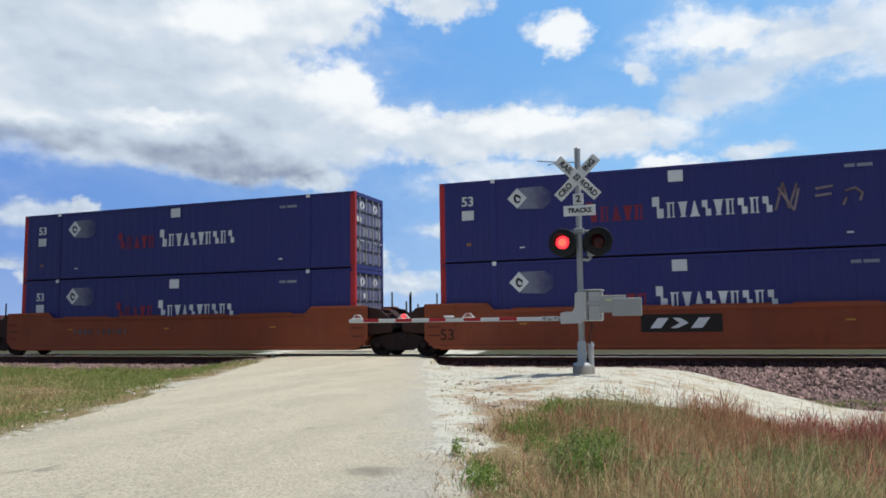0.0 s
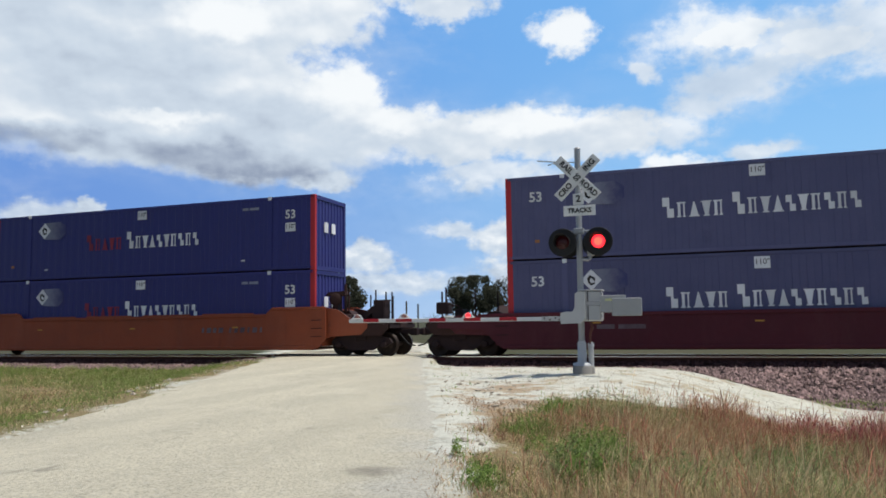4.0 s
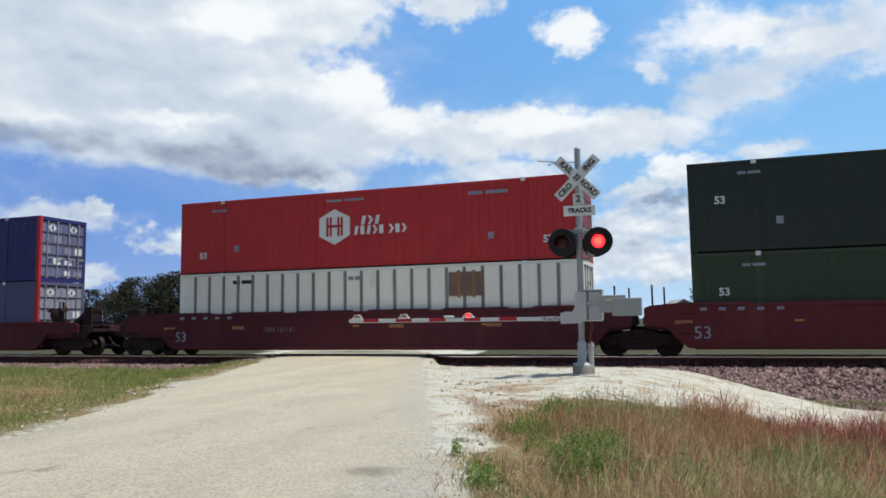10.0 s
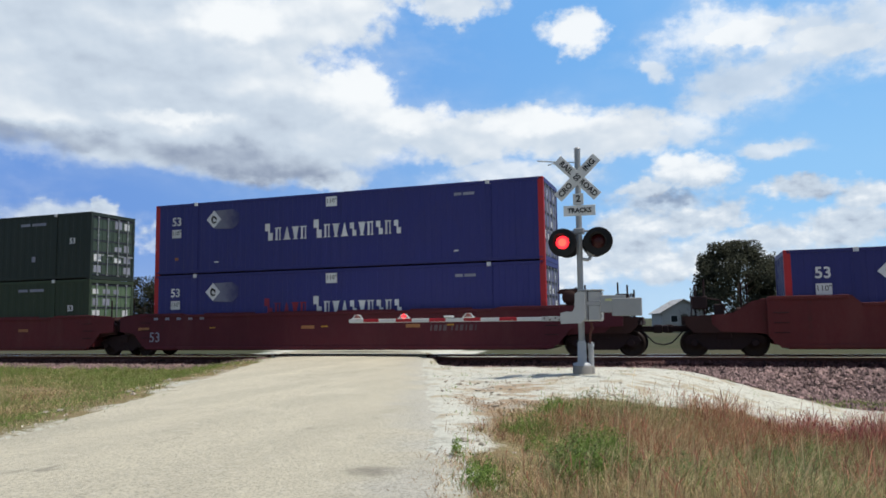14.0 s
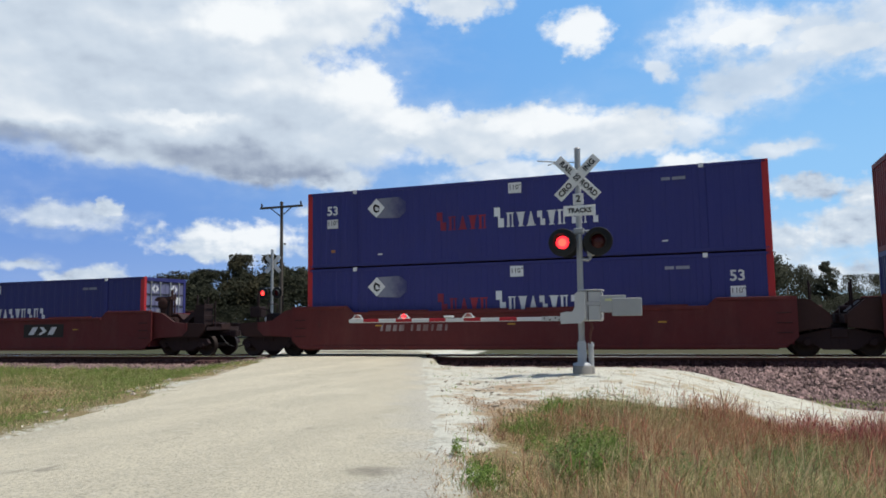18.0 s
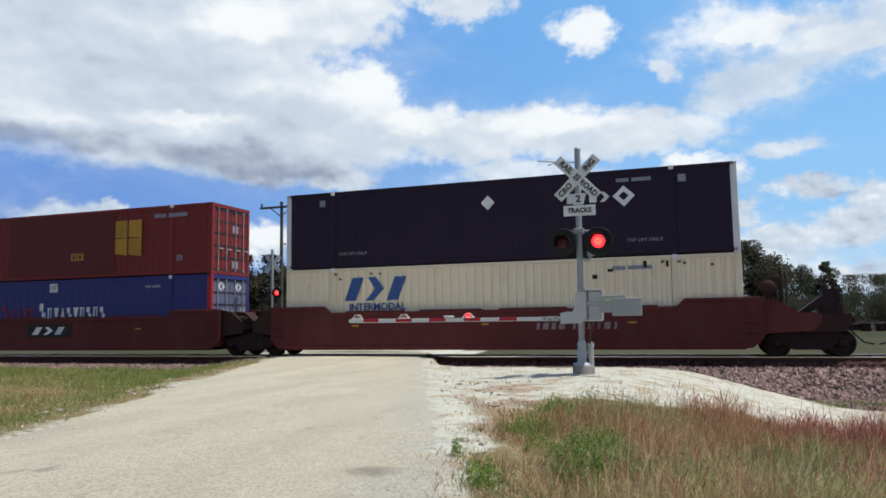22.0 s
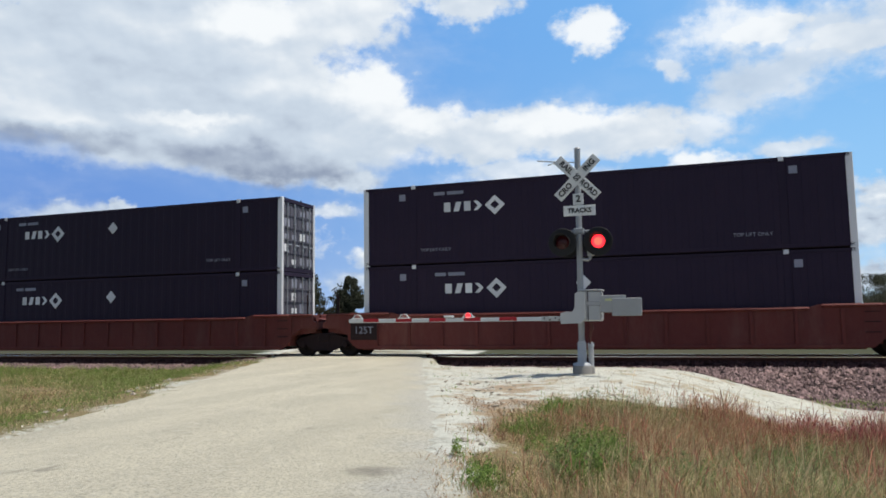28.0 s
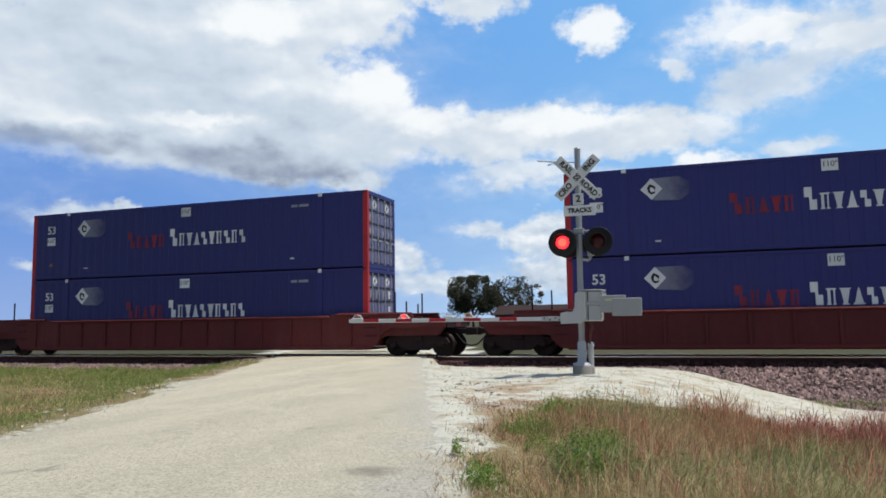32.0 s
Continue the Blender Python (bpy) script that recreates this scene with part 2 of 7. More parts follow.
ROCK = material("grey-brown flat rock", (0.36, 0.32, 0.26), (0.25, 0.21, 0.16), 0.95, fine=30, tone=0.4, island=True)
POLE_WOOD = material("weathered pole timber", (0.085, 0.070, 0.058), (0.055, 0.045, 0.038), 0.9, fine=22, bump=0.5)
ROOF_BROWN = material("brown roof sheet", (0.050, 0.034, 0.033), (0.038, 0.027, 0.025), 0.9, spec=0.05)
SIDING = material("grey-white siding", (0.46, 0.45, 0.43), (0.38, 0.37, 0.35), 0.8)
GLASS_DARK = material("dark window glass", (0.02, 0.025, 0.03), None, 0.15, bump=0)


# ---------------------------------------------------------------- mesh tools
class Build:
    """Vertices and faces of one mesh."""

    def __init__(self):
        self.v, self.f, self.smooth = [], [], []

    def add(self, verts, faces, smooth=False):
        n = len(self.v)
        self.v += [tuple(p) for p in verts]
        self.f += [tuple(i + n for i in f) for f in faces]
        self.smooth += [smooth] * len(faces)
        return self

    def box(self, x0, x1, y0, y1, z0, z1, bevel=0.0):
        if not bevel:
            vs = [(x, y, z) for x in (x0, x1) for y in (y0, y1) for z in (z0, z1)]
            return self.add(vs, [(0, 1, 3, 2), (4, 6, 7, 5), (0, 4, 5, 1), (2, 3, 7, 6), (0, 2, 6, 4), (1, 5, 7, 3)])
        b = bevel
        ring = [(x0 + b, y0), (x1 - b, y0), (x1, y0 + b), (x1, y1 - b), (x1 - b, y1), (x0 + b, y1), (x0, y1 - b), (x0, y0 + b)]
        cx, cy = (x0 + x1) / 2, (y0 + y1) / 2
        kx, ky = 1 - 2 * b / max(x1 - x0, 1e-6), 1 - 2 * b / max(y1 - y0, 1e-6)
        small = [(cx + (x - cx) * kx, cy + (y - cy) * ky) for x, y in ring]
        vs = [(*p, z0) for p in small] + [(*p, z0 + b) for p in ring] + [(*p, z1 - b) for p in ring] + [(*p, z1) for p in small]
        fs = [tuple(range(7, -1, -1)), tuple(range(24, 32))]
        for k in range(3):
            for i in range(8):
                j = (i + 1) % 8
                fs.append((8 * k + i, 8 * k + j, 8 * k + 8 + j, 8 * k + 8 + i))
        return self.add(vs, fs)

    def tube(self, a, b, r, r2=None, n=10, caps=True):
        a, b = Vector(a), Vector(b)
        q = (b - a).to_track_quat("Z", "Y")
        r2 = r if r2 is None else r2
        ring = [Vector((math.cos(2 * math.pi * i / n), math.sin(2 * math.pi * i / n), 0)) for i in range(n)]
        vs = [a + q @ (p * r) for p in ring] + [b + q @ (p * r2) for p in ring]
        self.add(vs, [(i, (i + 1) % n, n + (i + 1) % n, n + i) for i in range(n)], True)
        if caps:
            self.add(vs, [tuple(range(n - 1, -1, -1)), tuple(range(n, 2 * n))])
        return self

    def line(self, points, r, n=8):
        for a, b in zip(points, points[1:]):
            self.tube(a, b, r, n=n)
        return self

    def slab(self, outline, y0, y1):
        """A flat plate with its outline in x and z, between two depths y."""
        n = len(outline)
        vs = [(x, y0, z) for x, z in outline] + [(x, y1, z) for x, z in outline]
        return self.add(vs, [tuple(range(n)), tuple(range(2 * n - 1, n - 1, -1))] + [(i, n + i, n + (i + 1) % n, (i + 1) % n) for i in range(n)])

    def turned(self, profile, axis="y", n=24, at=(0, 0, 0)):
        """A body turned round an axis: profile of (place along the axis, radius)."""
        vs = []
        for d, r in profile:
            for i in range(n):
                c, s = r * math.cos(2 * math.pi * i / n), r * math.sin(2 * math.pi * i / n)
                p = (c, d, s) if axis == "y" else ((d, c, s) if axis == "x" else (c, s, d))
                vs.append(tuple(p[k] + at[k] for k in range(3)))
        fs = [(k * n + i, k * n + (i + 1) % n, (k + 1) * n + (i + 1) % n, (k + 1) * n + i) for k in range(len(profile) - 1) for i in range(n)]
        self.add(vs, fs, True)
        return self.add(vs, [tuple(range(n)), tuple(range(len(vs) - n, len(vs)))])

    def mesh(self, name, mat):
        me = bpy.data.meshes.new(name)
        me.from_pydata(self.v, [], self.f)
        me.polygons.foreach_set("use_smooth", self.smooth)
        me.materials.append(mat)
        bm = bmesh.new()
        bm.from_mesh(me)
        if len(bm.faces) < 6000:
            bmesh.ops.recalc_face_normals(bm, faces=bm.faces)
        bm.to_mesh(me)
        bm.free()
        return me


CACHE = {}


def shared(key, make):
    if key not in CACHE:
        CACHE[key] = make()
    return CACHE[key]


def part(name, mesh, parent, at=(0, 0, 0), label="", turn=None):
    ob = new(name, mesh)
    ob.parent = parent
    ob.matrix_basis = Matrix.Translation(at) @ (turn or Matrix())
    if label:
        ob["label"] = label
    return ob


def thing(name, label, category, at=(0, 0, 0), group="", kind="", turn=None, mesh=None):
    ob = new(name, mesh)
    ob.matrix_basis = Matrix.Translation(at) @ (turn or Matrix())
    return tagged(ob, label, category, group, kind)


def letters(text, size, mat, depth=0.004, bold=0.0):
    """A word as a thin mesh in x and z, centred, facing -y."""
    def make():
        cu = bpy.data.curves.new("word", "FONT")
        cu.body, cu.size, cu.align_x, cu.align_y, cu.extrude = text, size, "CENTER", "CENTER", depth
        cu.resolution_u, cu.offset = 3, bold
        ob = new("word", cu)
        me = bpy.data.meshes.new_from_object(ob.evaluated_get(bpy.context.evaluated_depsgraph_get()))
        bpy.data.objects.remove(ob)
        bpy.data.curves.remove(cu)
        me.transform(Matrix.Rotation(radians(90), 4, "X"))
        me.materials.clear()
        me.materials.append(mat)
        return me
    return shared(("word", text, size, mat.name, bold), make)


def single_letters(text, size, mat, bold=0.0):
    """The letters of a word one by one, each a mesh that keeps its place in the word."""
    def make():
        whole = bmesh.new()
        whole.from_mesh(letters(text, size, mat, 0.004, bold))
        whole.verts.index_update()
        left, found = set(whole.verts), []
        for v in whole.verts:
            if v in left:
                left.discard(v)
                island, todo = {v}, [v]
                while todo:
                    for e in todo.pop().link_edges:
                        for w in e.verts:
                            if w in left:
                                left.discard(w)
                                island.add(w)
                                todo.append(w)
                found.append(island)
        meshes = []
        for island in found:
            order = {v: i for i, v in enumerate(sorted(island, key=lambda v: v.index))}
            me = bpy.data.meshes.new("letter")
            me.from_pydata([tuple(v.co) for v in order], [], [[order[v] for v in f.verts] for f in whole.faces if f.verts[0] in island])
            me.materials.append(mat)
            meshes.append(me)
        whole.free()
        return meshes
    return shared(("single", text, size, mat.name, bold), make)


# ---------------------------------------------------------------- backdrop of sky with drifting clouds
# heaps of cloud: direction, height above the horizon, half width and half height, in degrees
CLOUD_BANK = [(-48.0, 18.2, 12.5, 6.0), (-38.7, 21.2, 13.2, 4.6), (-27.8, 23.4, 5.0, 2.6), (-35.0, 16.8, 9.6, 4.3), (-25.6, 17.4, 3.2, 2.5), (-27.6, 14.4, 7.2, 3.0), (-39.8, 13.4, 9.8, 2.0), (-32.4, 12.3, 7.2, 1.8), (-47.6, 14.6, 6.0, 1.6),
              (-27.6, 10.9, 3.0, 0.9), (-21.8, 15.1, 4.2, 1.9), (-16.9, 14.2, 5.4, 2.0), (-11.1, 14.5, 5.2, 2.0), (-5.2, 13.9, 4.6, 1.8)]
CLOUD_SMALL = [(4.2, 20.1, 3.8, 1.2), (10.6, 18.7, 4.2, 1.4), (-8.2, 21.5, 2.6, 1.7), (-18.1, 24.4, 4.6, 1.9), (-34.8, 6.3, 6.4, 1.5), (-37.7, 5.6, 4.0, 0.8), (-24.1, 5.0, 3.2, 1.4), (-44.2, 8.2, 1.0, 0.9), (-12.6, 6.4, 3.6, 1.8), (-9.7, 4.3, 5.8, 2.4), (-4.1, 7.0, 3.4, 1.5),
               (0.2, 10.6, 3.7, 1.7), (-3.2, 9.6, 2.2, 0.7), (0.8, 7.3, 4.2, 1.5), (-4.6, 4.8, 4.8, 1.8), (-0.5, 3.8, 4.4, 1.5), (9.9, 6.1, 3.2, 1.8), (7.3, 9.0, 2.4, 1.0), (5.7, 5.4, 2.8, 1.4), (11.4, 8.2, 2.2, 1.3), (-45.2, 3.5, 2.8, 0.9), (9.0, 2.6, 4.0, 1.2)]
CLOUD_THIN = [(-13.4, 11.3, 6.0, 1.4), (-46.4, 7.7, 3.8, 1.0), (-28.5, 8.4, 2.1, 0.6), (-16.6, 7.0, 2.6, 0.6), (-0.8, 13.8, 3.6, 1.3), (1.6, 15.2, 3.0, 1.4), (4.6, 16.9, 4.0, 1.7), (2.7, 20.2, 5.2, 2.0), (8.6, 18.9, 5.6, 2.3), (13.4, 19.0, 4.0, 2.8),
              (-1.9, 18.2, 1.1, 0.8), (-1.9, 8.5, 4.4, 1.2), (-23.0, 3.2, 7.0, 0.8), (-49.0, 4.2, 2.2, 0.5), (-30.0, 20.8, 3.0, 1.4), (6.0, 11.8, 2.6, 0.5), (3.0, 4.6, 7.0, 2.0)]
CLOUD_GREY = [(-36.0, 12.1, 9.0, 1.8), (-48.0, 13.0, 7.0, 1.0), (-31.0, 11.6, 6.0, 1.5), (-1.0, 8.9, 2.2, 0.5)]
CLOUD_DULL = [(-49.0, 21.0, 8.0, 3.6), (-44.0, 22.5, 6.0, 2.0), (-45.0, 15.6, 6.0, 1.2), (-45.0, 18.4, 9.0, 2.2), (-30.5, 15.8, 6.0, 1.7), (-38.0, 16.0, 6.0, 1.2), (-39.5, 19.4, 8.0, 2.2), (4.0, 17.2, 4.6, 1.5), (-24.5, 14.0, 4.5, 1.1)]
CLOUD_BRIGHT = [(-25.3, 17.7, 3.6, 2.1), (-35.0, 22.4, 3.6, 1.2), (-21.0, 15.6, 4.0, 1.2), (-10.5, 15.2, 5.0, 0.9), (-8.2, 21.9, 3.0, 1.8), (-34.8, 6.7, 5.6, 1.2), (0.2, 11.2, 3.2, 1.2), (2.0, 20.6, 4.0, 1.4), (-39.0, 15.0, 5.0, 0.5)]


def cloud_material():
    m = bpy.data.materials.new("sky with cumulus clouds")
    m.use_nodes = True
    nt = m.node_tree
    nt.nodes.clear()
    uv = nt.nodes.new("ShaderNodeUVMap").outputs[0]
    sep = nt.nodes.new("ShaderNodeSeparateXYZ")
    nt.links.new(uv, sep.inputs[0])
    az, el = sep.outputs[0], sep.outputs[1]

    def vector(op, a, b, c=None):
        n = nt.nodes.new("ShaderNodeVectorMath")
        n.operation = op
        for i, v in enumerate((a, b, c)):
            if isinstance(v, tuple):
                n.inputs[i].default_value = v
            elif v is not None:
                nt.links.new(v, n.inputs[i])
        return n.outputs["Value" if op == "LENGTH" else "Vector"]

    def noise_node(scale, detail, rough, stretch, shift, to=(0.0, 0.0)):
        mp = nt.nodes.new("ShaderNodeMapping")
        mp.inputs["Scale"].default_value = (1, stretch, 1)
        mp.inputs["Location"].default_value = (shift + to[0], shift * 0.37 + to[1] * stretch, shift)
        nt.links.new(uv, mp.inputs[0])
        n = nt.nodes.new("ShaderNodeTexNoise")
        n.inputs["Scale"].default_value, n.inputs["Detail"].default_value, n.inputs["Roughness"].default_value = scale, detail, rough
        nt.links.new(mp.outputs[0], n.inputs["Vector"])
        return n

    def swing(*args, **kw):
        """Noise about nought."""
        return calc(nt, "SUBTRACT", noise_node(*args, **kw).outputs[0], 0.5)

    def plus(a, b, k):
        return calc(nt, "MULTIPLY_ADD", b, k, a)

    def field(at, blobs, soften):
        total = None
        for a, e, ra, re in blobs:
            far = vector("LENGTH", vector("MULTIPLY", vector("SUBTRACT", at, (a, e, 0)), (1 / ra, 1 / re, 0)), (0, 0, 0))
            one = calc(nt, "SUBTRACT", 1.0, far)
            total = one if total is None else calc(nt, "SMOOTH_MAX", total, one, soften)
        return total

    # outlines are bent at three sizes, then frayed
    bend = vector("SUBTRACT", noise_node(0.16, 2, 0.5, 1.5, 3.0).outputs["Color"], (0.5, 0.5, 0.5))
    curl = vector("SUBTRACT", noise_node(0.55, 3, 0.55, 1.3, 9.0).outputs["Color"], (0.5, 0.5, 0.5))
    at = vector("MULTIPLY_ADD", bend, (2.4, 1.0, 0), uv)
    at = vector("MULTIPLY_ADD", curl, (2.6, 1.8, 0), at)
    puff, puff_up = swing(0.50, 6, 0.52, 1.35, 15.0), swing(0.50, 6, 0.52, 1.35, 15.0, to=(0.25, 0.40))
    fray = swing(1.5, 6, 0.60, 1.2, 27.0)
    wisp = swing(0.13, 6, 0.55, 2.6, 21.0)
    swell, swell_up = swing(0.20, 3, 0.45, 1.7, 33.0), swing(0.20, 3, 0.45, 1.7, 33.0, to=(0.4, 0.8))
    broad = swing(0.085, 3, 0.5, 2.0, 41.0)
    ragged = plus(calc(nt, "MULTIPLY", puff, 1.25), fray, 0.45)
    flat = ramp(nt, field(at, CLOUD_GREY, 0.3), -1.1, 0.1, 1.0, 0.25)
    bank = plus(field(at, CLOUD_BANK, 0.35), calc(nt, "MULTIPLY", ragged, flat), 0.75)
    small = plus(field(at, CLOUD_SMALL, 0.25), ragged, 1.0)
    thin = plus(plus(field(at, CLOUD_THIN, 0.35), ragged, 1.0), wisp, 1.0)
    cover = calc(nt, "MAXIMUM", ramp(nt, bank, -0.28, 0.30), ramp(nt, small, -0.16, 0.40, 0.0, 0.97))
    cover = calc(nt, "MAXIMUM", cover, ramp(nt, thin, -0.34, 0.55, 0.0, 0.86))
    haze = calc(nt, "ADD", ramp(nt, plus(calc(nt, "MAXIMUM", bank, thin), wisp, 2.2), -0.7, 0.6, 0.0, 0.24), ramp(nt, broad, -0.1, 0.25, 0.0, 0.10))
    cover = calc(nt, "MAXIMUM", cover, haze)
    # blue deepens with height and away from the sun
    side = ramp(nt, az, -50, 12)
    low = mix_rgb(nt, side, (0.29, 0.43, 0.76), (0.54, 0.76, 0.95))
    mid = mix_rgb(nt, side, (0.160, 0.320, 0.720), (0.300, 0.585, 0.930))
    high = mix_rgb(nt, side, (0.145, 0.345, 0.770), (0.195, 0.470, 0.880))
    blue = mix_rgb(nt, ramp(nt, el, -1, 9), low, mid)
    blue = mix_rgb(nt, ramp(nt, el, 8, 22), blue, high)
    # cloud bodies: sunlit rims and tops, duller where they are thick, grey flat bases
    lit = plus(plus(plus(0.70, swell, 0.50), calc(nt, "SUBTRACT", swell, swell_up), 0.55), calc(nt, "SUBTRACT", puff, puff_up), 0.22)
    lit = plus(lit, broad, 0.30)
    # the lower, farther heaps are lumpier, with greyer undersides
    lower = ramp(nt, el, 9.5, 13.0, 1.0, 0.0)
    lumps = plus(calc(nt, "MULTIPLY", calc(nt, "SUBTRACT", puff, puff_up), 0.9), swing(0.42, 4, 0.5, 2.4, 51.0), 0.85)
    lit = plus(plus(lit, calc(nt, "MULTIPLY", lumps, lower), 1.0), lower, -0.12)
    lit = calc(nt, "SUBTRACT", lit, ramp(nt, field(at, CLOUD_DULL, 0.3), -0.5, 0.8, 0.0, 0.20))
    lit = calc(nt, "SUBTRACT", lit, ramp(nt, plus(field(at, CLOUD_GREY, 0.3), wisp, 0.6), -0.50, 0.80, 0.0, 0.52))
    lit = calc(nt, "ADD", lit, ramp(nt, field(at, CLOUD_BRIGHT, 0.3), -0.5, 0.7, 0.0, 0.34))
    tone = mix_rgb(nt, ramp(nt, lit, -0.05, 0.55), (0.285, 0.345, 0.465), (0.600, 0.690, 0.795))
    tone = mix_rgb(nt, ramp(nt, lit, 0.45, 1.05), tone, (0.925, 0.960, 0.985))
    out = mix_rgb(nt, cover, blue, tone)
    em = nt.nodes.new("ShaderNodeEmission")
    nt.links.new(out, em.inputs[0])
    em.inputs[1].default_value = 1.0
    end = nt.nodes.new("ShaderNodeOutputMaterial")
    nt.links.new(em.outputs[0], end.inputs[0])
    return m


def sky_backdrop():
    R, azs, els = 2400.0, np.linspace(-82, 42, 63), np.linspace(-2.0, 40, 22)
    verts = [(R * math.cos(radians(e)) * math.sin(radians(a)), R * math.cos(radians(e)) * math.cos(radians(a)), R * math.sin(radians(e))) for e in els for a in azs]
    n = len(azs)
    faces = [(j * n + i, j * n + i + 1, (j + 1) * n + i + 1, (j + 1) * n + i) for j in range(len(els) - 1) for i in range(n - 1)]
    me = bpy.data.meshes.new("sky_backdrop")
    me.from_pydata(verts, [], faces)
    lay = me.uv_layers.new(name="UVMap")
    for loop in me.loops:
        lay.data[loop.index].uv = (azs[loop.vertex_index % n], els[loop.vertex_index // n])
    for p in me.polygons:
        p.use_smooth = True
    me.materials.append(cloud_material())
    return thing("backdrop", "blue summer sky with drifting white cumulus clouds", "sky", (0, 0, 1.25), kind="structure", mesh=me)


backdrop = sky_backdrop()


# ---------------------------------------------------------------- lie of the land
def smooth(a, b, x):
    u = np.clip((x - a) / (b - a), 0, 1)
    return u * u * (3 - 2 * u)


def road_mid(y):
    return -2.25 - 0.405 * y


def road_half(y):
    return 2.72 + 0.02 * (np.clip(y, 5, 30) - 5)


def beside_road(x, y):
    """Metres beyond the road's edge (negative on the road)."""
    return np.abs(x - road_mid(y)) - road_half(y)


def height(x, y):
    x, y = np.asarray(x, float), np.asarray(y, float)
    off = beside_road(x, y)
    left = (x < road_mid(y))
    low_left = -0.34 * smooth(0.2, 3.0, off)
    low_right = -0.92 * smooth(-1.6, 3.4, x + 0.10 * (16 - y)) * smooth(5.0, 9.0, y) - 0.06 * smooth(0, 1, off)
    z = np.where(left, low_left, low_right) * smooth(60, 40, np.abs(y))
    pad = 0.14 * np.exp(-(((x + 2.37) / 1.9) ** 2 + ((y - 16.2) / 1.9) ** 2))
    z = z + np.where(left, 0, pad) - np.where(left, 0, 0.30 * smooth(20.2, 21.9, y) * smooth(0.0, 0.8, off) * smooth(-0.4, -0.1, z))
    bed = smooth(22.2, 24.1, y) * smooth(30.0, 28.0, y)
    crib = smooth(24.45, 24.70, y) * smooth(27.30, 27.05, y)
    bed_z = np.where(off < 0.3, -0.03, -0.33 + 0.13 * crib)
    z = z * (1 - bed) + bed_z * bed
    far = smooth(28, 32, y)
    z = z * (1 - far) + far * np.where(off < 0.3, -0.02, -0.35 + 0.30 * smooth(1.2, 0.2, off))
    return z


def rise(x, y, amp=0.03):
    return amp * noise.noise((x * 0.9, y * 0.9, 0.3)) + 0.4 * amp * noise.noise((x * 3.1, y * 3.1, 2.0))


def steps(near0, near1, step, far0, far1):
    a = list(np.arange(near0, near1 + step / 2, step))
    d, lo, hi = step, [near0], [near1]
    while lo[-1] > far0:
        d *= 1.35
        lo.append(lo[-1] - d)
    d = step
    while hi[-1] < far1:
        d *= 1.35
        hi.append(hi[-1] + d)
    return np.array(lo[:0:-1] + a + hi[1:])


def gravel_share(x, y):
    """How far the white limestone gravel covers the ground."""
    off = beside_road(x, y)
    right = x > road_mid(y)
    wob = np.array([noise.noise((a * 0.8, b * 0.8, 5.0)) for a, b in zip(np.ravel(x), np.ravel(y))]).reshape(np.shape(x))
    strip = smooth(1.0, 0.0, off + 0.9 * wob + np.where(right, 0.0, 0.25)) * np.where(right, 1, 0.55)
    side = smooth(2.6, 0.6, off + 0.8 * wob) * right * smooth(5.0, 9.0, y)
    top = 20.8 - 0.25 * np.clip(x + 2, 0, 3) - 0.9 * np.clip(x - 0.4, 0, 3)
    pad = smooth(0.4, -0.4, y - top + 0.5 * wob) * smooth(-0.6, 0.5, y - (11.8 + 0.75 * np.clip(x + 2.5, 0, 9)) + 0.8 * wob) * right
    drive = smooth(0.4, -0.4, y - (20.3 - 0.15 * np.clip(x, 0, 9)) + 0.4 * wob) * smooth(-0.4, 0.4, y - (17.6 - 0.15 * np.clip(x, 0, 9)) + 0.4 * wob) * (x > 0.5)
    planted = smooth(-0.25, 0.55, x + 1.85 + 0.185 * (y - 5) + 0.5 * wob) * smooth(11.6, 10.2, y)
    beyond = smooth(4.2, 1.8, off + 1.2 * wob) * smooth(28.6, 29.2, y) * smooth(48, 41, y)
    return np.maximum(np.clip(np.maximum.reduce([strip, side, pad, drive]), 0, 1) * (y < 24) * (1 - 0.8 * planted), beyond)


def litter_share(x, y):
    """Brown washed-in dirt and dead plants on the shoulder, thickest along the grass."""
    off = beside_road(x, y)
    wob = np.array([noise.noise((a * 0.6, b * 0.6, 71.0)) for a, b in zip(np.ravel(x), np.ravel(y))]).reshape(np.shape(x))
    along = smooth(0.1, 0.7, off) * smooth(3.2, 1.6, off) * (x > road_mid(y)) * smooth(16.5, 14.0, y)
    return np.clip(along * (0.75 + 0.9 * wob), 0, 1)


def ballast_share(x, y):
    off = beside_road(x, y)
    near = np.where(x < road_mid(y), 21.9, 19.2)
    return smooth(0.0, 0.5, off) * smooth(near - 0.6, near + 0.2, y) * smooth(29.6, 28.6, y)


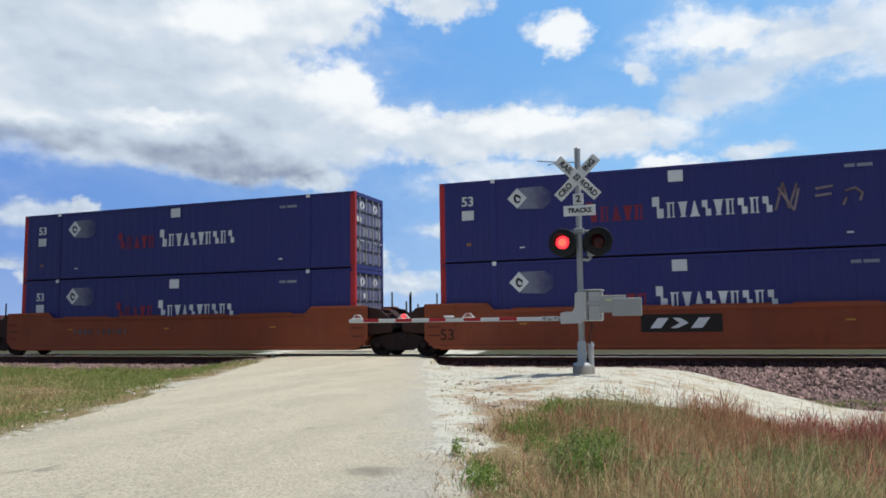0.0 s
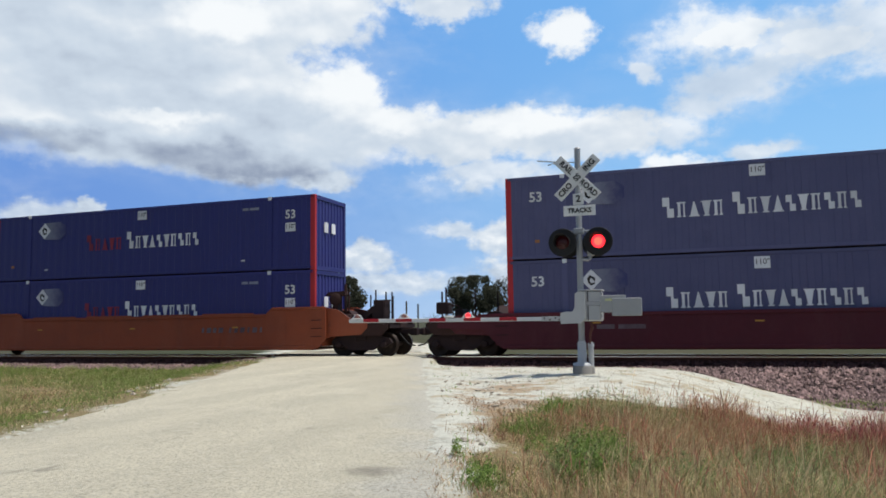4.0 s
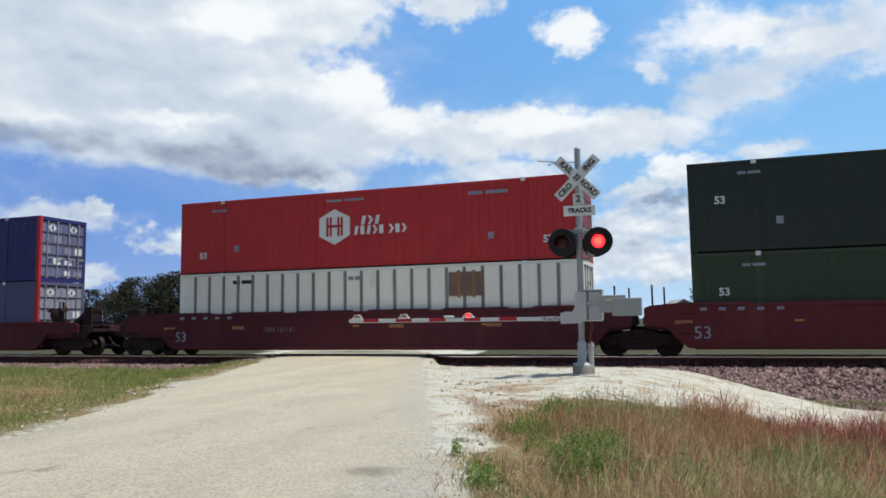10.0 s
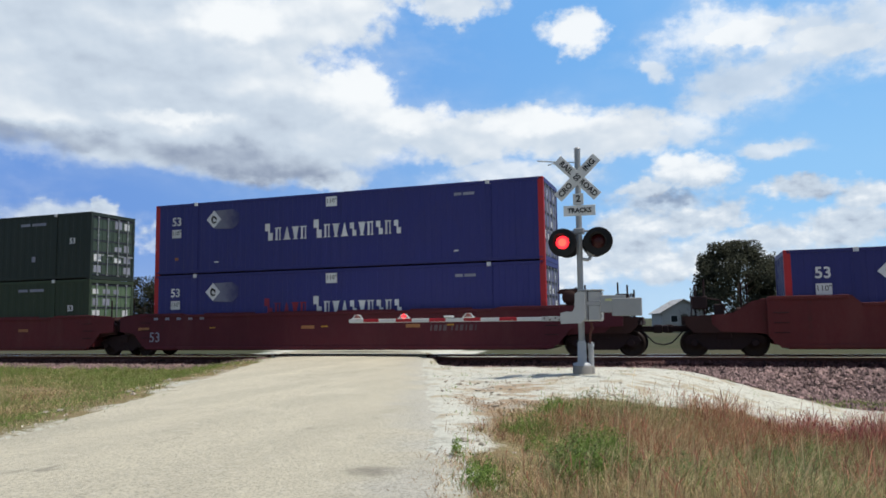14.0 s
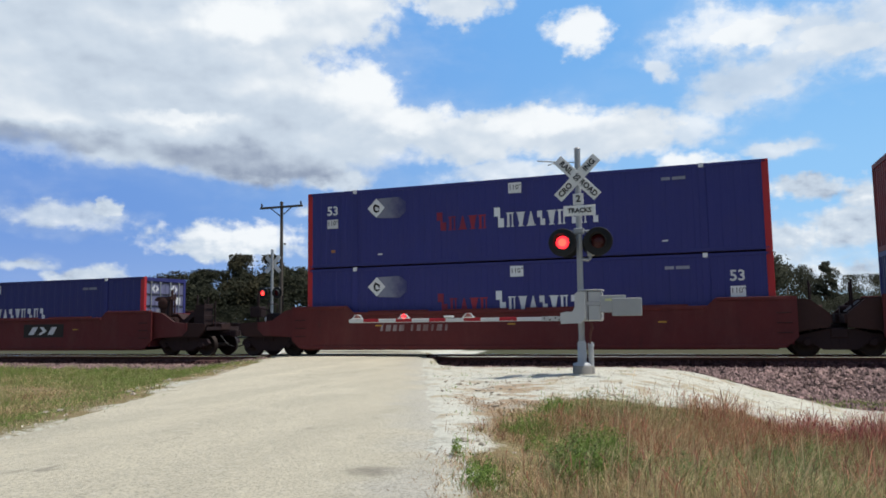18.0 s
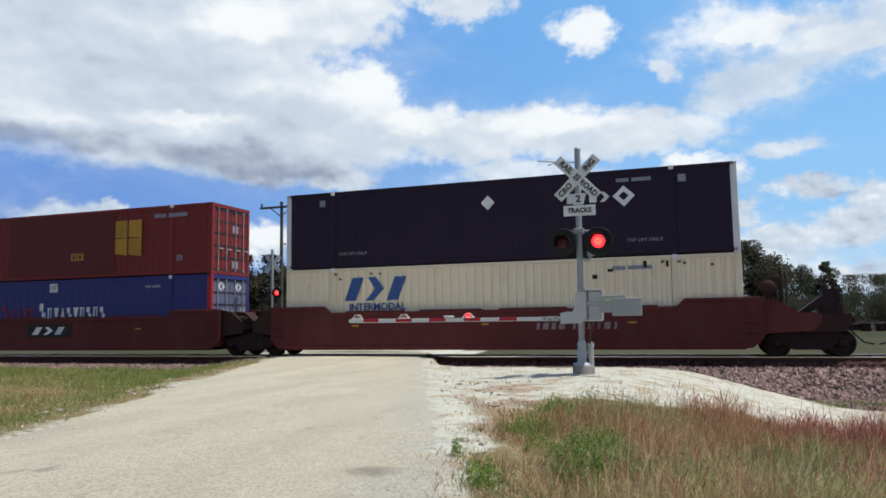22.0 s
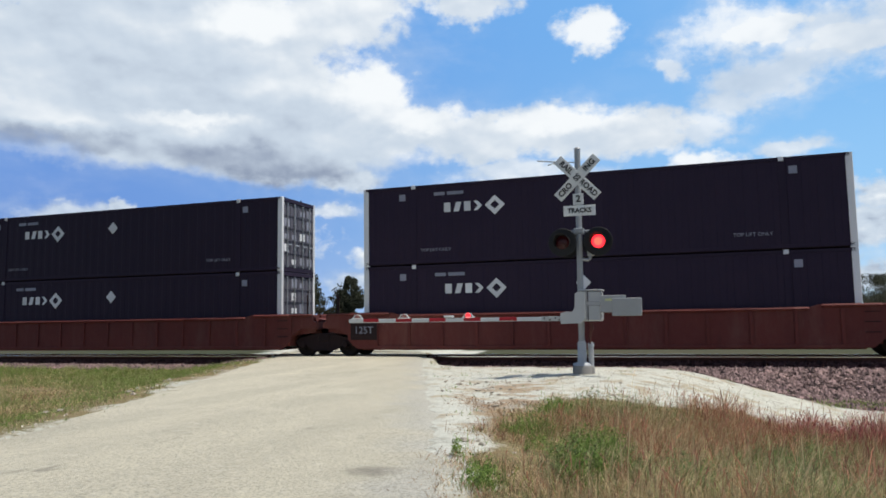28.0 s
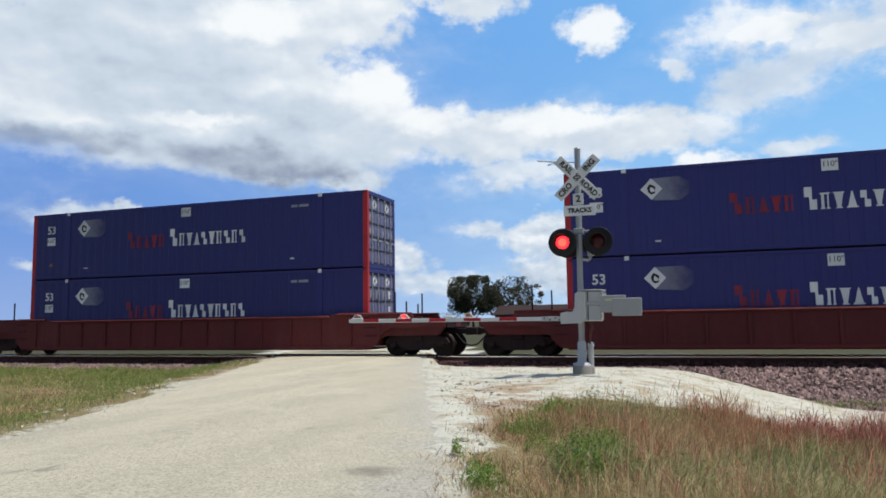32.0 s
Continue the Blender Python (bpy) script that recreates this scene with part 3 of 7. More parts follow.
def ground_material():
    m = bpy.data.materials.new("soil, gravel and field")
    m.use_nodes = True
    nt = m.node_tree
    bsdf = nt.nodes["Principled BSDF"]
    masks = []
    for key in ("gravel", "ballast", "field", "litter", "dark_bed"):
        a = nt.nodes.new("ShaderNodeAttribute")
        a.attribute_name = key
        masks.append(a.outputs["Fac"])
    n1, n2, n3 = grain(nt, 0.5, 6), grain(nt, 9, 7, 0.7), grain(nt, 45, 5, 0.75)
    soil = mix_rgb(nt, ramp(nt, n1, 0.35, 0.65), (0.22, 0.155, 0.085), (0.145, 0.125, 0.055))
    soil = mix_rgb(nt, ramp(nt, n2, 0.45, 0.7), soil, (0.32, 0.26, 0.15))
    field = mix_rgb(nt, ramp(nt, grain(nt, 0.05, 5), 0.35, 0.65), (0.045, 0.053, 0.025), (0.066, 0.062, 0.037))
    lime = mix_rgb(nt, ramp(nt, n2, 0.42, 0.72), (0.56, 0.560, 0.480), (0.42, 0.41, 0.34))
    lime = mix_rgb(nt, ramp(nt, n3, 0.5, 0.75, 0, 0.7), lime, (0.36, 0.31, 0.23))
    lime = mix_rgb(nt, ramp(nt, grain(nt, 1.3, 6, 0.65), 0.50, 0.64, 0, 0.8), lime, (0.37, 0.30, 0.195))
    lime = mix_rgb(nt, ramp(nt, grain(nt, 3.5, 5, 0.7, (0.5, 1.6, 1)), 0.52, 0.66, 0, 0.8), lime, (0.24, 0.225, 0.18))
    dirt = calc(nt, "ADD", grain(nt, 2.6, 6, 0.68, (0.8, 1.3, 1)), calc(nt, "MULTIPLY", calc(nt, "SUBTRACT", masks[3], 0.5), 0.32))
    lime = mix_rgb(nt, ramp(nt, dirt, 0.50, 0.66, 0, 0.85), lime, mix_rgb(nt, ramp(nt, n3, 0.4, 0.6), (0.40, 0.285, 0.165), (0.24, 0.165, 0.105)))
    crust = calc(nt, "ADD", grain(nt, 5.5, 5, 0.7, (1, 1, 1)), calc(nt, "MULTIPLY", masks[3], 0.07))
    lime = mix_rgb(nt, ramp(nt, crust, 0.60, 0.70, 0, 0.75), lime, (0.20, 0.185, 0.155))
    stone = mix_rgb(nt, ramp(nt, n3, 0.35, 0.65), (0.075, 0.050, 0.050), (0.19, 0.135, 0.125))
    # bed stone turns darker along the width of the track
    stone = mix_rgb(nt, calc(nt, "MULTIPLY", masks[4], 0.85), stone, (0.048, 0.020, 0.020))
    col = mix_rgb(nt, masks[2], soil, field)
    edge2 = calc(nt, "ADD", masks[1], calc(nt, "MULTIPLY", calc(nt, "SUBTRACT", n2, 0.5), 0.6))
    col = mix_rgb(nt, ramp(nt, edge2, 0.35, 0.6), col, stone)
    edge = calc(nt, "ADD", masks[0], calc(nt, "MULTIPLY", calc(nt, "SUBTRACT", n2, 0.5), 0.9))
    col = mix_rgb(nt, ramp(nt, edge, 0.35, 0.62), col, lime)
    nt.links.new(col, bsdf.inputs["Base Color"])
    bsdf.inputs["Roughness"].default_value = 0.95
    bsdf.inputs["Specular IOR Level"].default_value = 0.1
    b = nt.nodes.new("ShaderNodeBump")
    b.inputs["Strength"].default_value, b.inputs["Distance"].default_value = 0.7, 0.03
    nt.links.new(calc(nt, "ADD", n2, calc(nt, "MULTIPLY", n3, 0.6)), b.inputs["Height"])
    nt.links.new(b.outputs[0], bsdf.inputs["Normal"])
    return m


def ground_sheet():
    xs, ys = steps(-24, 8, 0.16, -1900, 1900), steps(3, 24, 0.16, -1900, 2300)
    X, Y = np.meshgrid(xs, ys)
    Z = height(X, Y)
    near = (np.abs(X + 8) < 40) & (np.abs(Y - 15) < 40)
    share = np.zeros_like(X)
    share[near] = gravel_share(X[near], Y[near])
    litter = np.zeros_like(X)
    litter[near] = litter_share(X[near], Y[near])
    bump = np.zeros_like(X)
    bump[near] = [rise(a, b) for a, b in zip(X[near], Y[near])]
    bump *= smooth(-0.1, 0.5, beside_road(X, Y))
    Z = Z + bump - 0.05 * (beside_road(X, Y) < -0.25)
    n = len(xs)
    me = bpy.data.meshes.new("ground")
    j, i = np.meshgrid(np.arange(len(ys) - 1), np.arange(n - 1), indexing="ij")
    q = (j * n + i).ravel()
    me.from_pydata(np.column_stack([X.ravel(), Y.ravel(), Z.ravel()]).tolist(), [], np.column_stack([q, q + 1, q + n + 1, q + n]).tolist())
    for key, val in (("gravel", share), ("litter", litter), ("dark_bed", smooth(24.0, 24.45, Y) * smooth(28.4, 27.6, Y)), ("ballast", ballast_share(X, Y)), ("field", 0.92 * smooth(29, 30.5, Y) + 0.08 * smooth(40, 52, Y) + smooth(-22, -40, X) + smooth(12, 30, X))):
        at = me.attributes.new(key, "FLOAT", "POINT")
        at.data.foreach_set("value", np.clip(val, 0, 1).ravel())
    me.materials.append(ground_material())
    for p in me.polygons:
        p.use_smooth = True
    return thing("ground", "dry rural ground with pale gravel, soil and field grass", "ground", kind="structure", mesh=me)


ground_sheet()


def road_strip(name, y0, y1, label):
    """A strip of chip-seal road with a worn, uneven edge and a slight crown."""
    ys = list(np.arange(y0, min(y1, 40), 0.2)) + list(np.arange(max(y0, 40), y1, 6.0))
    across = 24
    verts, faces = [], []
    for k, y in enumerate(ys):
        h0 = road_half(y)
        for i in range(across + 1):
            u = -1 + 2 * i / across
            edge = (0.16 + 0.14 * (u > 0)) * noise.noise((y * 0.9, 7 * (u > 0), 1.0)) + (0.07 + 0.09 * (u > 0)) * noise.noise((y * 3.2, 5 * (u > 0), 4.0))
            x = road_mid(y) + u * (h0 + edge)
            z = 0.004 + 0.03 * (1 - u * u) + 0.003 * noise.noise((x * 0.5, y * 0.5, 9))
            if i in (0, across):
                z = float(height(x, y)) - 0.05
            verts.append((x, y, z))
    n = across + 1
    faces = [(k * n + i, k * n + i + 1, (k + 1) * n + i + 1, (k + 1) * n + i) for k in range(len(ys) - 1) for i in range(across)]
    me = Build().add(verts, faces, True).mesh(name, ROAD_MAT)
    lay = me.attributes.new("across", "FLOAT", "POINT")
    lay.data.foreach_set("value", [-1 + 2 * (i % n) / across for i in range(len(verts))])
    return thing(name, label, "road", kind="structure", mesh=me)


road_strip("road", -14, 24.35, "pale worn chip-seal country road leading to the crossing")
road_strip("road", 28.5, 44, "pale country road going on beyond the tracks")

# ---------------------------------------------------------------- the track
GAUGE = 1.435
RAIL_FROM, RAIL_TO = -400.0, 460.0


def rail_mesh(top_only=False):
    if top_only:
        return Build().box(RAIL_FROM, RAIL_TO, -0.0375, 0.0375, -0.034, 0.0, 0.004).mesh("running_surface", RAIL_TOP)
    head = [(-0.036, -0.004), (0.036, -0.004), (0.036, -0.040), (0.010, -0.052), (0.010, -0.150), (0.070, -0.165), (0.070, -0.178), (-0.070, -0.178), (-0.070, -0.165), (-0.010, -0.150), (-0.010, -0.052), (-0.036, -0.040)]
    n = len(head)
    vs = [(RAIL_FROM, y, z) for y, z in head] + [(RAIL_TO, y, z) for y, z in head]
    return Build().add(vs, [(i, (i + 1) % n, n + (i + 1) % n, n + i) for i in range(n)] + [tuple(range(n)), tuple(range(2 * n - 1, n - 1, -1))]).mesh("rail", RAIL)


def track(mid, label):
    tr = thing("track", label, "railway track", (0, mid, 0), kind="structure")
    body, cap = shared("rail", rail_mesh), shared("rail top", lambda: rail_mesh(True))
    for s in (-1, 1):
        r = part("rail", body, tr, (0, s * (GAUGE + 0.07) / 2, 0))
        part("running_surface", cap, r, label="polished steel railhead")
    tie = shared("tie", lambda: Build().box(-0.115, 0.115, -1.3, 1.3, -0.36, -0.182, 0.015).mesh("tie", TIE))
    plate = shared("tie plate", lambda: Build().box(-0.09, 0.09, -0.17, 0.17, -0.182, -0.170).mesh("tie_plate", RAIL))
    rnd = random.Random(4)
    x = -46.0
    while x < 16:
        inside = abs(x - road_mid(mid)) < road_half(mid) + 0.1
        if not inside:
            t = part("tie", tie, tr, (x, rnd.uniform(-0.05, 0.05), rnd.uniform(-0.012, 0.006)), turn=Matrix.Rotation(rnd.uniform(-0.02, 0.02), 4, "Z"))
            if mid < 27:
                for s in (-1, 1):
                    part("tie_plate", plate, t, (0, s * (GAUGE + 0.07) / 2, 0))
        x += 0.535
    return tr


track(TRACK_Y, "rusty steel rails on dark timber ties, carrying the train")


def crossing_panels():
    """Road surface between and beside the rails."""
    c = thing("crossing_surface", "pale asphalt crossing surface between the rails", "road crossing", kind="structure")
    cuts = []
    for mid in (TRACK_Y,):
        cuts += [mid - GAUGE / 2 - 0.075, mid - GAUGE / 2 + 0.08, mid + GAUGE / 2 - 0.08, mid + GAUGE / 2 + 0.075]
    spans = list(zip([24.30] + cuts[1::2], cuts[0::2] + [28.6]))
    for a, b in spans:
        out = [(road_mid(a) - road_half(a), a), (road_mid(a) + road_half(a), a), (road_mid(b) + road_half(b), b), (road_mid(b) - road_half(b), b)]
        vs = [(x, y, -0.16) for x, y in out] + [(x, y, -0.012 if a > 24.4 else 0.004) for x, y in out]
        part("panel", Build().add(vs, [(3, 2, 1, 0), (4, 5, 6, 7)] + [(i, (i + 1) % 4, 4 + (i + 1) % 4, 4 + i) for i in range(4)]).mesh("panel", ROAD_MAT), c)


crossing_panels()


# ---------------------------------------------------------------- freight containers
def corrugated(length, pitch, depth, flat=0.45):
    """Outline of a pressed sheet: places along and how far it lies in."""
    pts, n = [], max(1, round(length / pitch))
    p = length / n
    for k in range(n):
        a = k * p
        pts += [(a, 0.0), (a + p * flat, 0.0), (a + p * 0.5, depth), (a + p * 0.95, depth)]
    pts.append((length, 0.0))
    return pts


def side_sheet(mat, near, pitch=0.30, depth=0.028, x0=0.16, x1=L - 0.16):
    b = Build()
    y_out = -W / 2 + 0.012 if near else W / 2 - 0.012
    s = 1 if near else -1
    pts = corrugated(x1 - x0, pitch, depth)
    vs = [(x0 + x, y_out + s * d, z) for z in (0.17, H - 0.11) for x, d in pts]
    n = len(pts)
    b.add(vs, [(i, i + 1, n + i + 1, n + i) for i in range(n - 1)])
    return b.mesh("side_panel", mat)


def roof_sheet(mat):
    """Roof of pressed sheet with cross corrugations, a little below the rails."""
    pts = corrugated(L - 0.1, 0.42, 0.02)
    n = len(pts)
    b = Build().add([(0.05 + x, y, H - 0.03 - d) for y in (-W / 2 + 0.05, W / 2 - 0.05) for x, d in pts], [(i, i + 1, n + i + 1, n + i) for i in range(n - 1)])
    return b.mesh("roof", mat)


def form_disc(x, z, rx, rz, a0, a1, n=8):
    return [(x + rx * math.cos(radians(a0 + (a1 - a0) * i / n)), z + rz * math.sin(radians(a0 + (a1 - a0) * i / n))) for i in range(n + 1)]


# plain outlines that stand in rows where a name is painted: slim with feet, heavy, and small
SLIM = ([(0.0, 0.0), (0.42, 0.0), (0.42, 0.07), (0.36, 0.10), (0.36, 0.90), (0.62, 0.90), (0.62, 0.10), (0.54, 0.07), (0.54, 0.0), (0.86, 0.0), (0.86, 0.07), (0.76, 0.10), (0.76, 0.90), (0.86, 0.93), (0.86, 1.0), (0.0, 1.0), (0.0, 0.93), (0.10, 0.90), (0.10, 0.10), (0.0, 0.07)],
        [(0.0, 0.0), (1.0, 0.0), (1.0, 0.07), (0.88, 0.09), (0.55, 1.0), (0.45, 1.0), (0.12, 0.09), (0.0, 0.07)],
        [(0.06, 0.56), (0.40, 0.56), (0.40, 0.0), (0.92, 0.0), (0.92, 0.44), (0.60, 0.44), (0.60, 1.0), (0.06, 1.0)],
        [(0.2, 0.0), (0.8, 0.0), (0.8, 0.07), (0.66, 0.09), (0.90, 0.92), (1.0, 0.94), (1.0, 1.0), (0.0, 1.0), (0.0, 0.94), (0.10, 0.92), (0.34, 0.09), (0.2, 0.07)],
        [(0.02, 0.0)] + form_disc(0.22, 0.5, 0.66, 0.5, -90, 90, 10) + [(0.02, 1.0), (0.10, 0.9), (0.10, 0.1)])
HEAVY = ([(0.0, 0.0), (0.62, 0.0), (0.92, 1.0), (0.30, 1.0)], [(0.0, 0.0), (0.44, 0.0), (0.94, 0.5), (0.44, 1.0), (0.0, 1.0), (0.46, 0.5)], [(0.06, 0.0), (0.80, 0.0), (0.80, 1.0), (0.06, 1.0)])
TINY = ([(0.08, 0.0), (0.92, 0.0), (0.92, 1.0), (0.08, 1.0)], [(0.30, 0.0), (0.68, 0.0), (0.68, 1.0), (0.30, 1.0)], [(0.16, 0.0), (0.80, 0.0), (0.80, 1.0), (0.16, 1.0)])


def blocks(words, x0, x1, z0, z1, mat, name, lean=0.0, first=1.0, seed=1):
    """Plain shapes in a row where a lettered name stands, each a mesh of its own; words gives the count of shapes in each word. Small codes become one bar a word."""
    def make():
        rnd = random.Random(seed + 7 * sum(words))
        total = sum(words) + 0.55 * (len(words) - 1) + (first - 1) * 0.7 * len(words)
        u, x = (x1 - x0) / total, x0
        pool = SLIM if first > 1 else (HEAVY if z1 - z0 > 0.25 else TINY)
        last, made = None, []
        for w in words:
            if z1 - z0 < 0.17:
                pts = [(x, z0), (x + w * u * 0.94, z0), (x + w * u * 0.94, z1), (x, z1)]
                made.append(Build().add([(p, 0, q) for p, q in pts], [(0, 1, 2, 3)]).mesh(name, mat))
                x += w * u
            for k in range(w if z1 - z0 >= 0.17 else 0):
                big = k == 0 and first > 1
                wide = u * ((1 + (first - 1) * 0.7) if big else 1)
                tall = z1 - z0 if big or first == 1 else (z1 - z0) / first
                form = rnd.choice([f for f in pool if f is not last])
                last = form
                made.append(Build().add([(x + p * wide * 0.88 + lean * q * tall, 0, z0 + q * tall) for p, q in form], [tuple(range(len(form)))]).mesh(name, mat))
                x += wide
            x += 0.55 * u
        return made
    return shared(("blocks", tuple(words), x0, x1, z0, z1, mat.name, lean, first), make)


def plate(x0, x1, z0, z1, mat, name="panel", d=0.003):
    return shared(("plate", x0, x1, z0, z1, mat.name, d), lambda: Build().box(x0, x1, -d, d, z0, z1).mesh(name, mat))


def poly(name, pts, mat, d=0.003):
    return shared(("poly", name, tuple(pts), mat.name, d), lambda: Build().slab(pts, -d, d).mesh(name, mat))


FACE = -W / 2


def mark(name, mesh, box, proud=0.0, label="", x=0.0, z=0.0):
    if isinstance(mesh, list):
        return [mark(name, me, box, proud, label, x, z) for me in mesh]
    return part(name, mesh, box, (x, FACE - 0.006 - proud, z), label)


# Door paints paler than the boxes: sun on the ends put into the colour.
DOOR_PAINT = {"blue container paint": material("sunlit-toned blue door paint", (0.150, 0.155, 0.260), (0.105, 0.110, 0.210), 0.5, streaks=0.5, streak_colour=(0.3, 0.3, 0.34)),
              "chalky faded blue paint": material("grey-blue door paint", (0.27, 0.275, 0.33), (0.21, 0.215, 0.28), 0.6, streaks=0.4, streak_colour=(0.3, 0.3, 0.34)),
              "black-blue container paint": material("sunlit-toned dark door paint", (0.10, 0.095, 0.115), (0.07, 0.066, 0.085), 0.5, streaks=0.6, streak_colour=(0.28, 0.27, 0.28)),
              "very dark green paint": material("sunlit-toned dark green door paint", (0.05, 0.075, 0.055), (0.035, 0.055, 0.04), 0.5),
              "dull green paint": material("sunlit-toned green door paint", (0.10, 0.155, 0.09), (0.08, 0.12, 0.07), 0.5)}


def door_leaf(mat, key):
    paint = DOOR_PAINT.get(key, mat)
    """One door of the rear end, in y and z, facing +x."""
    def make():
        b = Build()
        b.box(-0.035, 0.0, -0.58, 0.58, 0.0, 2.52)
        for y in (-0.58, -0.03, 0.52):
            b.box(0.0, 0.016, y, y + 0.06, 0.0, 2.52)
        return b.mesh("door", paint)
    return shared(("door", key), make)


def small_parts():
    rod = Build().tube((0, 0, 0.02), (0, 0, 2.56), 0.020, n=8)
    for z in (0.04, 0.75, 1.75, 2.52):
        rod.box(-0.03, 0.02, -0.035, 0.035, z - 0.03, z + 0.03)
    rod.box(0.0, 0.04, -0.02, 0.30, 0.88, 0.93)
    return (rod.mesh("lock_rod", GALV), Build().box(-0.09, 0.09, -0.085, 0.085, -0.06, 0.06, 0.012).mesh("corner_casting", TRUCK),
            Build().box(-0.075, 0.075, -0.012, 0.012, -0.07, 0.07, 0.004).mesh("lifting_socket", WHITE))


ROD, CASTING, SOCKET = small_parts()
DOOR_RIB = Build().box(0.0, 0.022, -0.58, 0.58, 0.0, 0.06).mesh("door_rib", material("dark door rib", (0.03, 0.03, 0.045), None, 0.6))



def door_emblem():
    """White diamond with a dark heart, on a door leaf that faces +x."""
    me = Build().slab([(-0.23, 0.0), (0.0, 0.21), (0.23, 0.0), (0.0, -0.21)], -0.006, -0.002).mesh("emblem", WHITE)
    me.transform(Matrix.Rotation(radians(90), 4, "Z"))
    return me


def emblem_heart():
    me = Build().slab([(-0.07, 0.02), (0.0, 0.10), (0.09, 0.03), (0.03, -0.09), (-0.06, -0.06)], -0.009, -0.006).mesh("emblem_heart", BLACK)
    me.transform(Matrix.Rotation(radians(90), 4, "Z"))
    return me


def container(name, label, x, level, mat, post, kind, doors=True, marks=None, rails=None):
    """A long container with its floor at local z = 0 and its near long side at y = -W/2."""
    c = thing(name, label, "shipping container", (x, TRACK_Y, FLOOR_Z + level * H), "containers on the train")
    rails = rails or mat
    key = mat.name
    pitch, depth = {"ribbed": (0.30, 0.050), "box": (0.32, 0.022), "smooth": (0.42, 0.014)}[kind if kind in ("ribbed", "box") else "smooth"]
    if kind == "sheet":
        pitch, depth = 3.2, 0.003
    for near in (True, False):
        part("side_panel", shared(("side", key, near, pitch), lambda: side_sheet(mat, near, pitch, depth)), c)
    part("roof", shared(("roof", key), lambda: roof_sheet(mat)), c)
    part("underframe", shared("under", lambda: Build().box(0.1, L - 0.1, -W / 2 + 0.1, W / 2 - 0.1, 0.04, 0.16).mesh("underframe", TRUCK)), c)
    rail_t = shared(("rail_t", rails.name), lambda: Build().box(0.08, L - 0.08, -0.035, 0.035, H - 0.115, H, 0.008).mesh("top_rail", rails))
    rail_b = shared(("rail_b", rails.name), lambda: Build().box(0.08, L - 0.08, -0.045, 0.045, 0.060, 0.17, 0.01).mesh("bottom_rail", rails))
    for s in (-1, 1):
        part("top_rail", rail_t, c, (0, s * (W / 2 - 0.036), 0))
        part("bottom_rail", rail_b, c, (0, s * (W / 2 - 0.046), 0))
    pm = shared(("post", post.name), lambda: Build().box(0.0, 0.20, -0.07, 0.07, 0.0, H, 0.012).mesh("corner_post", post))
    back = pm if post is not RED_POST else shared(("post", rails.name), lambda: Build().box(0.0, 0.20, -0.07, 0.07, 0.0, H, 0.012).mesh("corner_post", rails))
    for px in (0.0, L - 0.20):
        for s in (-1, 1):
            part("corner_post", pm if s < 0 else back, c, (px, s * (W / 2 - 0.071), 0.0))
    mid = shared(("mid post", rails.name), lambda: Build().box(-0.10, 0.10, -0.012, 0.012, 0.17, H - 0.11, 0.006).mesh("lift_post", rails))
    for px in (1.98, L - 1.98):
        for s in (-1, 1):
            part("lift_post", mid, c, (px, s * (W / 2 - 0.010), 0.0))
        part("lifting_socket", SOCKET, c, (px, FACE - 0.008, H - 0.055))
    for px in (1.98, L - 1.98):
        for z in (0.058, H - 0.05):
            for s in (-1, 1):
                part("corner_casting", CASTING, c, (px, s * (W / 2 - 0.095), z))
    end_key = ("end", key)
    plain_end = shared(end_key, lambda: end_sheet(mat))
    part("front_wall", plain_end, c, (0.03, 0, 0), turn=Matrix.Rotation(math.pi, 4, "Z"))
    head = shared(("header", rails.name), lambda: Build().box(-0.06, 0.0, -W / 2 + 0.14, W / 2 - 0.14, H - 0.16, H - 0.01).mesh("end_header", rails))
    sill = shared(("end sill", rails.name), lambda: Build().box(-0.06, 0.0, -W / 2 + 0.14, W / 2 - 0.14, 0.01, 0.17).mesh("end_sill", rails))
    for px in (L, 0.06):
        part("end_header", head, c, (px, 0, 0))
        part("end_sill", sill, c, (px, 0, 0))
    if doors:
        rnd = random.Random(int(x * 7) + level)
        for s in (-1, 1):
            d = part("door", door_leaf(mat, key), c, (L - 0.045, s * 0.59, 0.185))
            for z in (0.0, 0.49, 0.98, 1.48, 1.97, 2.46):
                part("door_rib", DOOR_RIB if mat not in (WHITE_BOX, BEIGE) else shared(("pale rib", key), lambda: Build().box(0.0, 0.022, -0.58, 0.58, 0.0, 0.06).mesh("door_rib", mat)), d, (0, 0, z))
            for ry in (-0.30, 0.25):
                part("lock_rod", ROD, d, (0.045, ry, -0.02))
            share = {OXIDE: 0.16, RED_BOX: 0.22, WHITE_BOX: 0.0, BEIGE: 0.1, BLACKBLUE: 0.66}.get(mat, 0.42)
            if mat in (BLUE, FADED):
                part("emblem", shared("door emblem", door_emblem), d, (0.006, -0.02, 2.24))
                part("emblem_heart", shared("emblem heart", emblem_heart), d, (0.006, -0.02, 2.24))
            for k, z in enumerate((0.10, 0.58, 1.08, 1.58, 2.08)):
                for col in (-0.50, 0.06):
                    if not (k == 4 and mat in (BLUE, FADED)) and rnd.random() < share:
                        w, h = round(rnd.uniform(0.26, 0.44), 1), round(rnd.uniform(0.20, 0.36), 1)
                        paint = WHITE if rnd.random() < 0.35 else GREY_MARK
                        part("placard", shared(("placard", w, h, paint.name), lambda: Build().box(0, 0.004, 0, w, 0, h).mesh("placard", paint)), d, (0.008, col + 0.02, z + 0.02))
    else:
        part("rear_wall", plain_end, c, (L - 0.03, 0, 0))
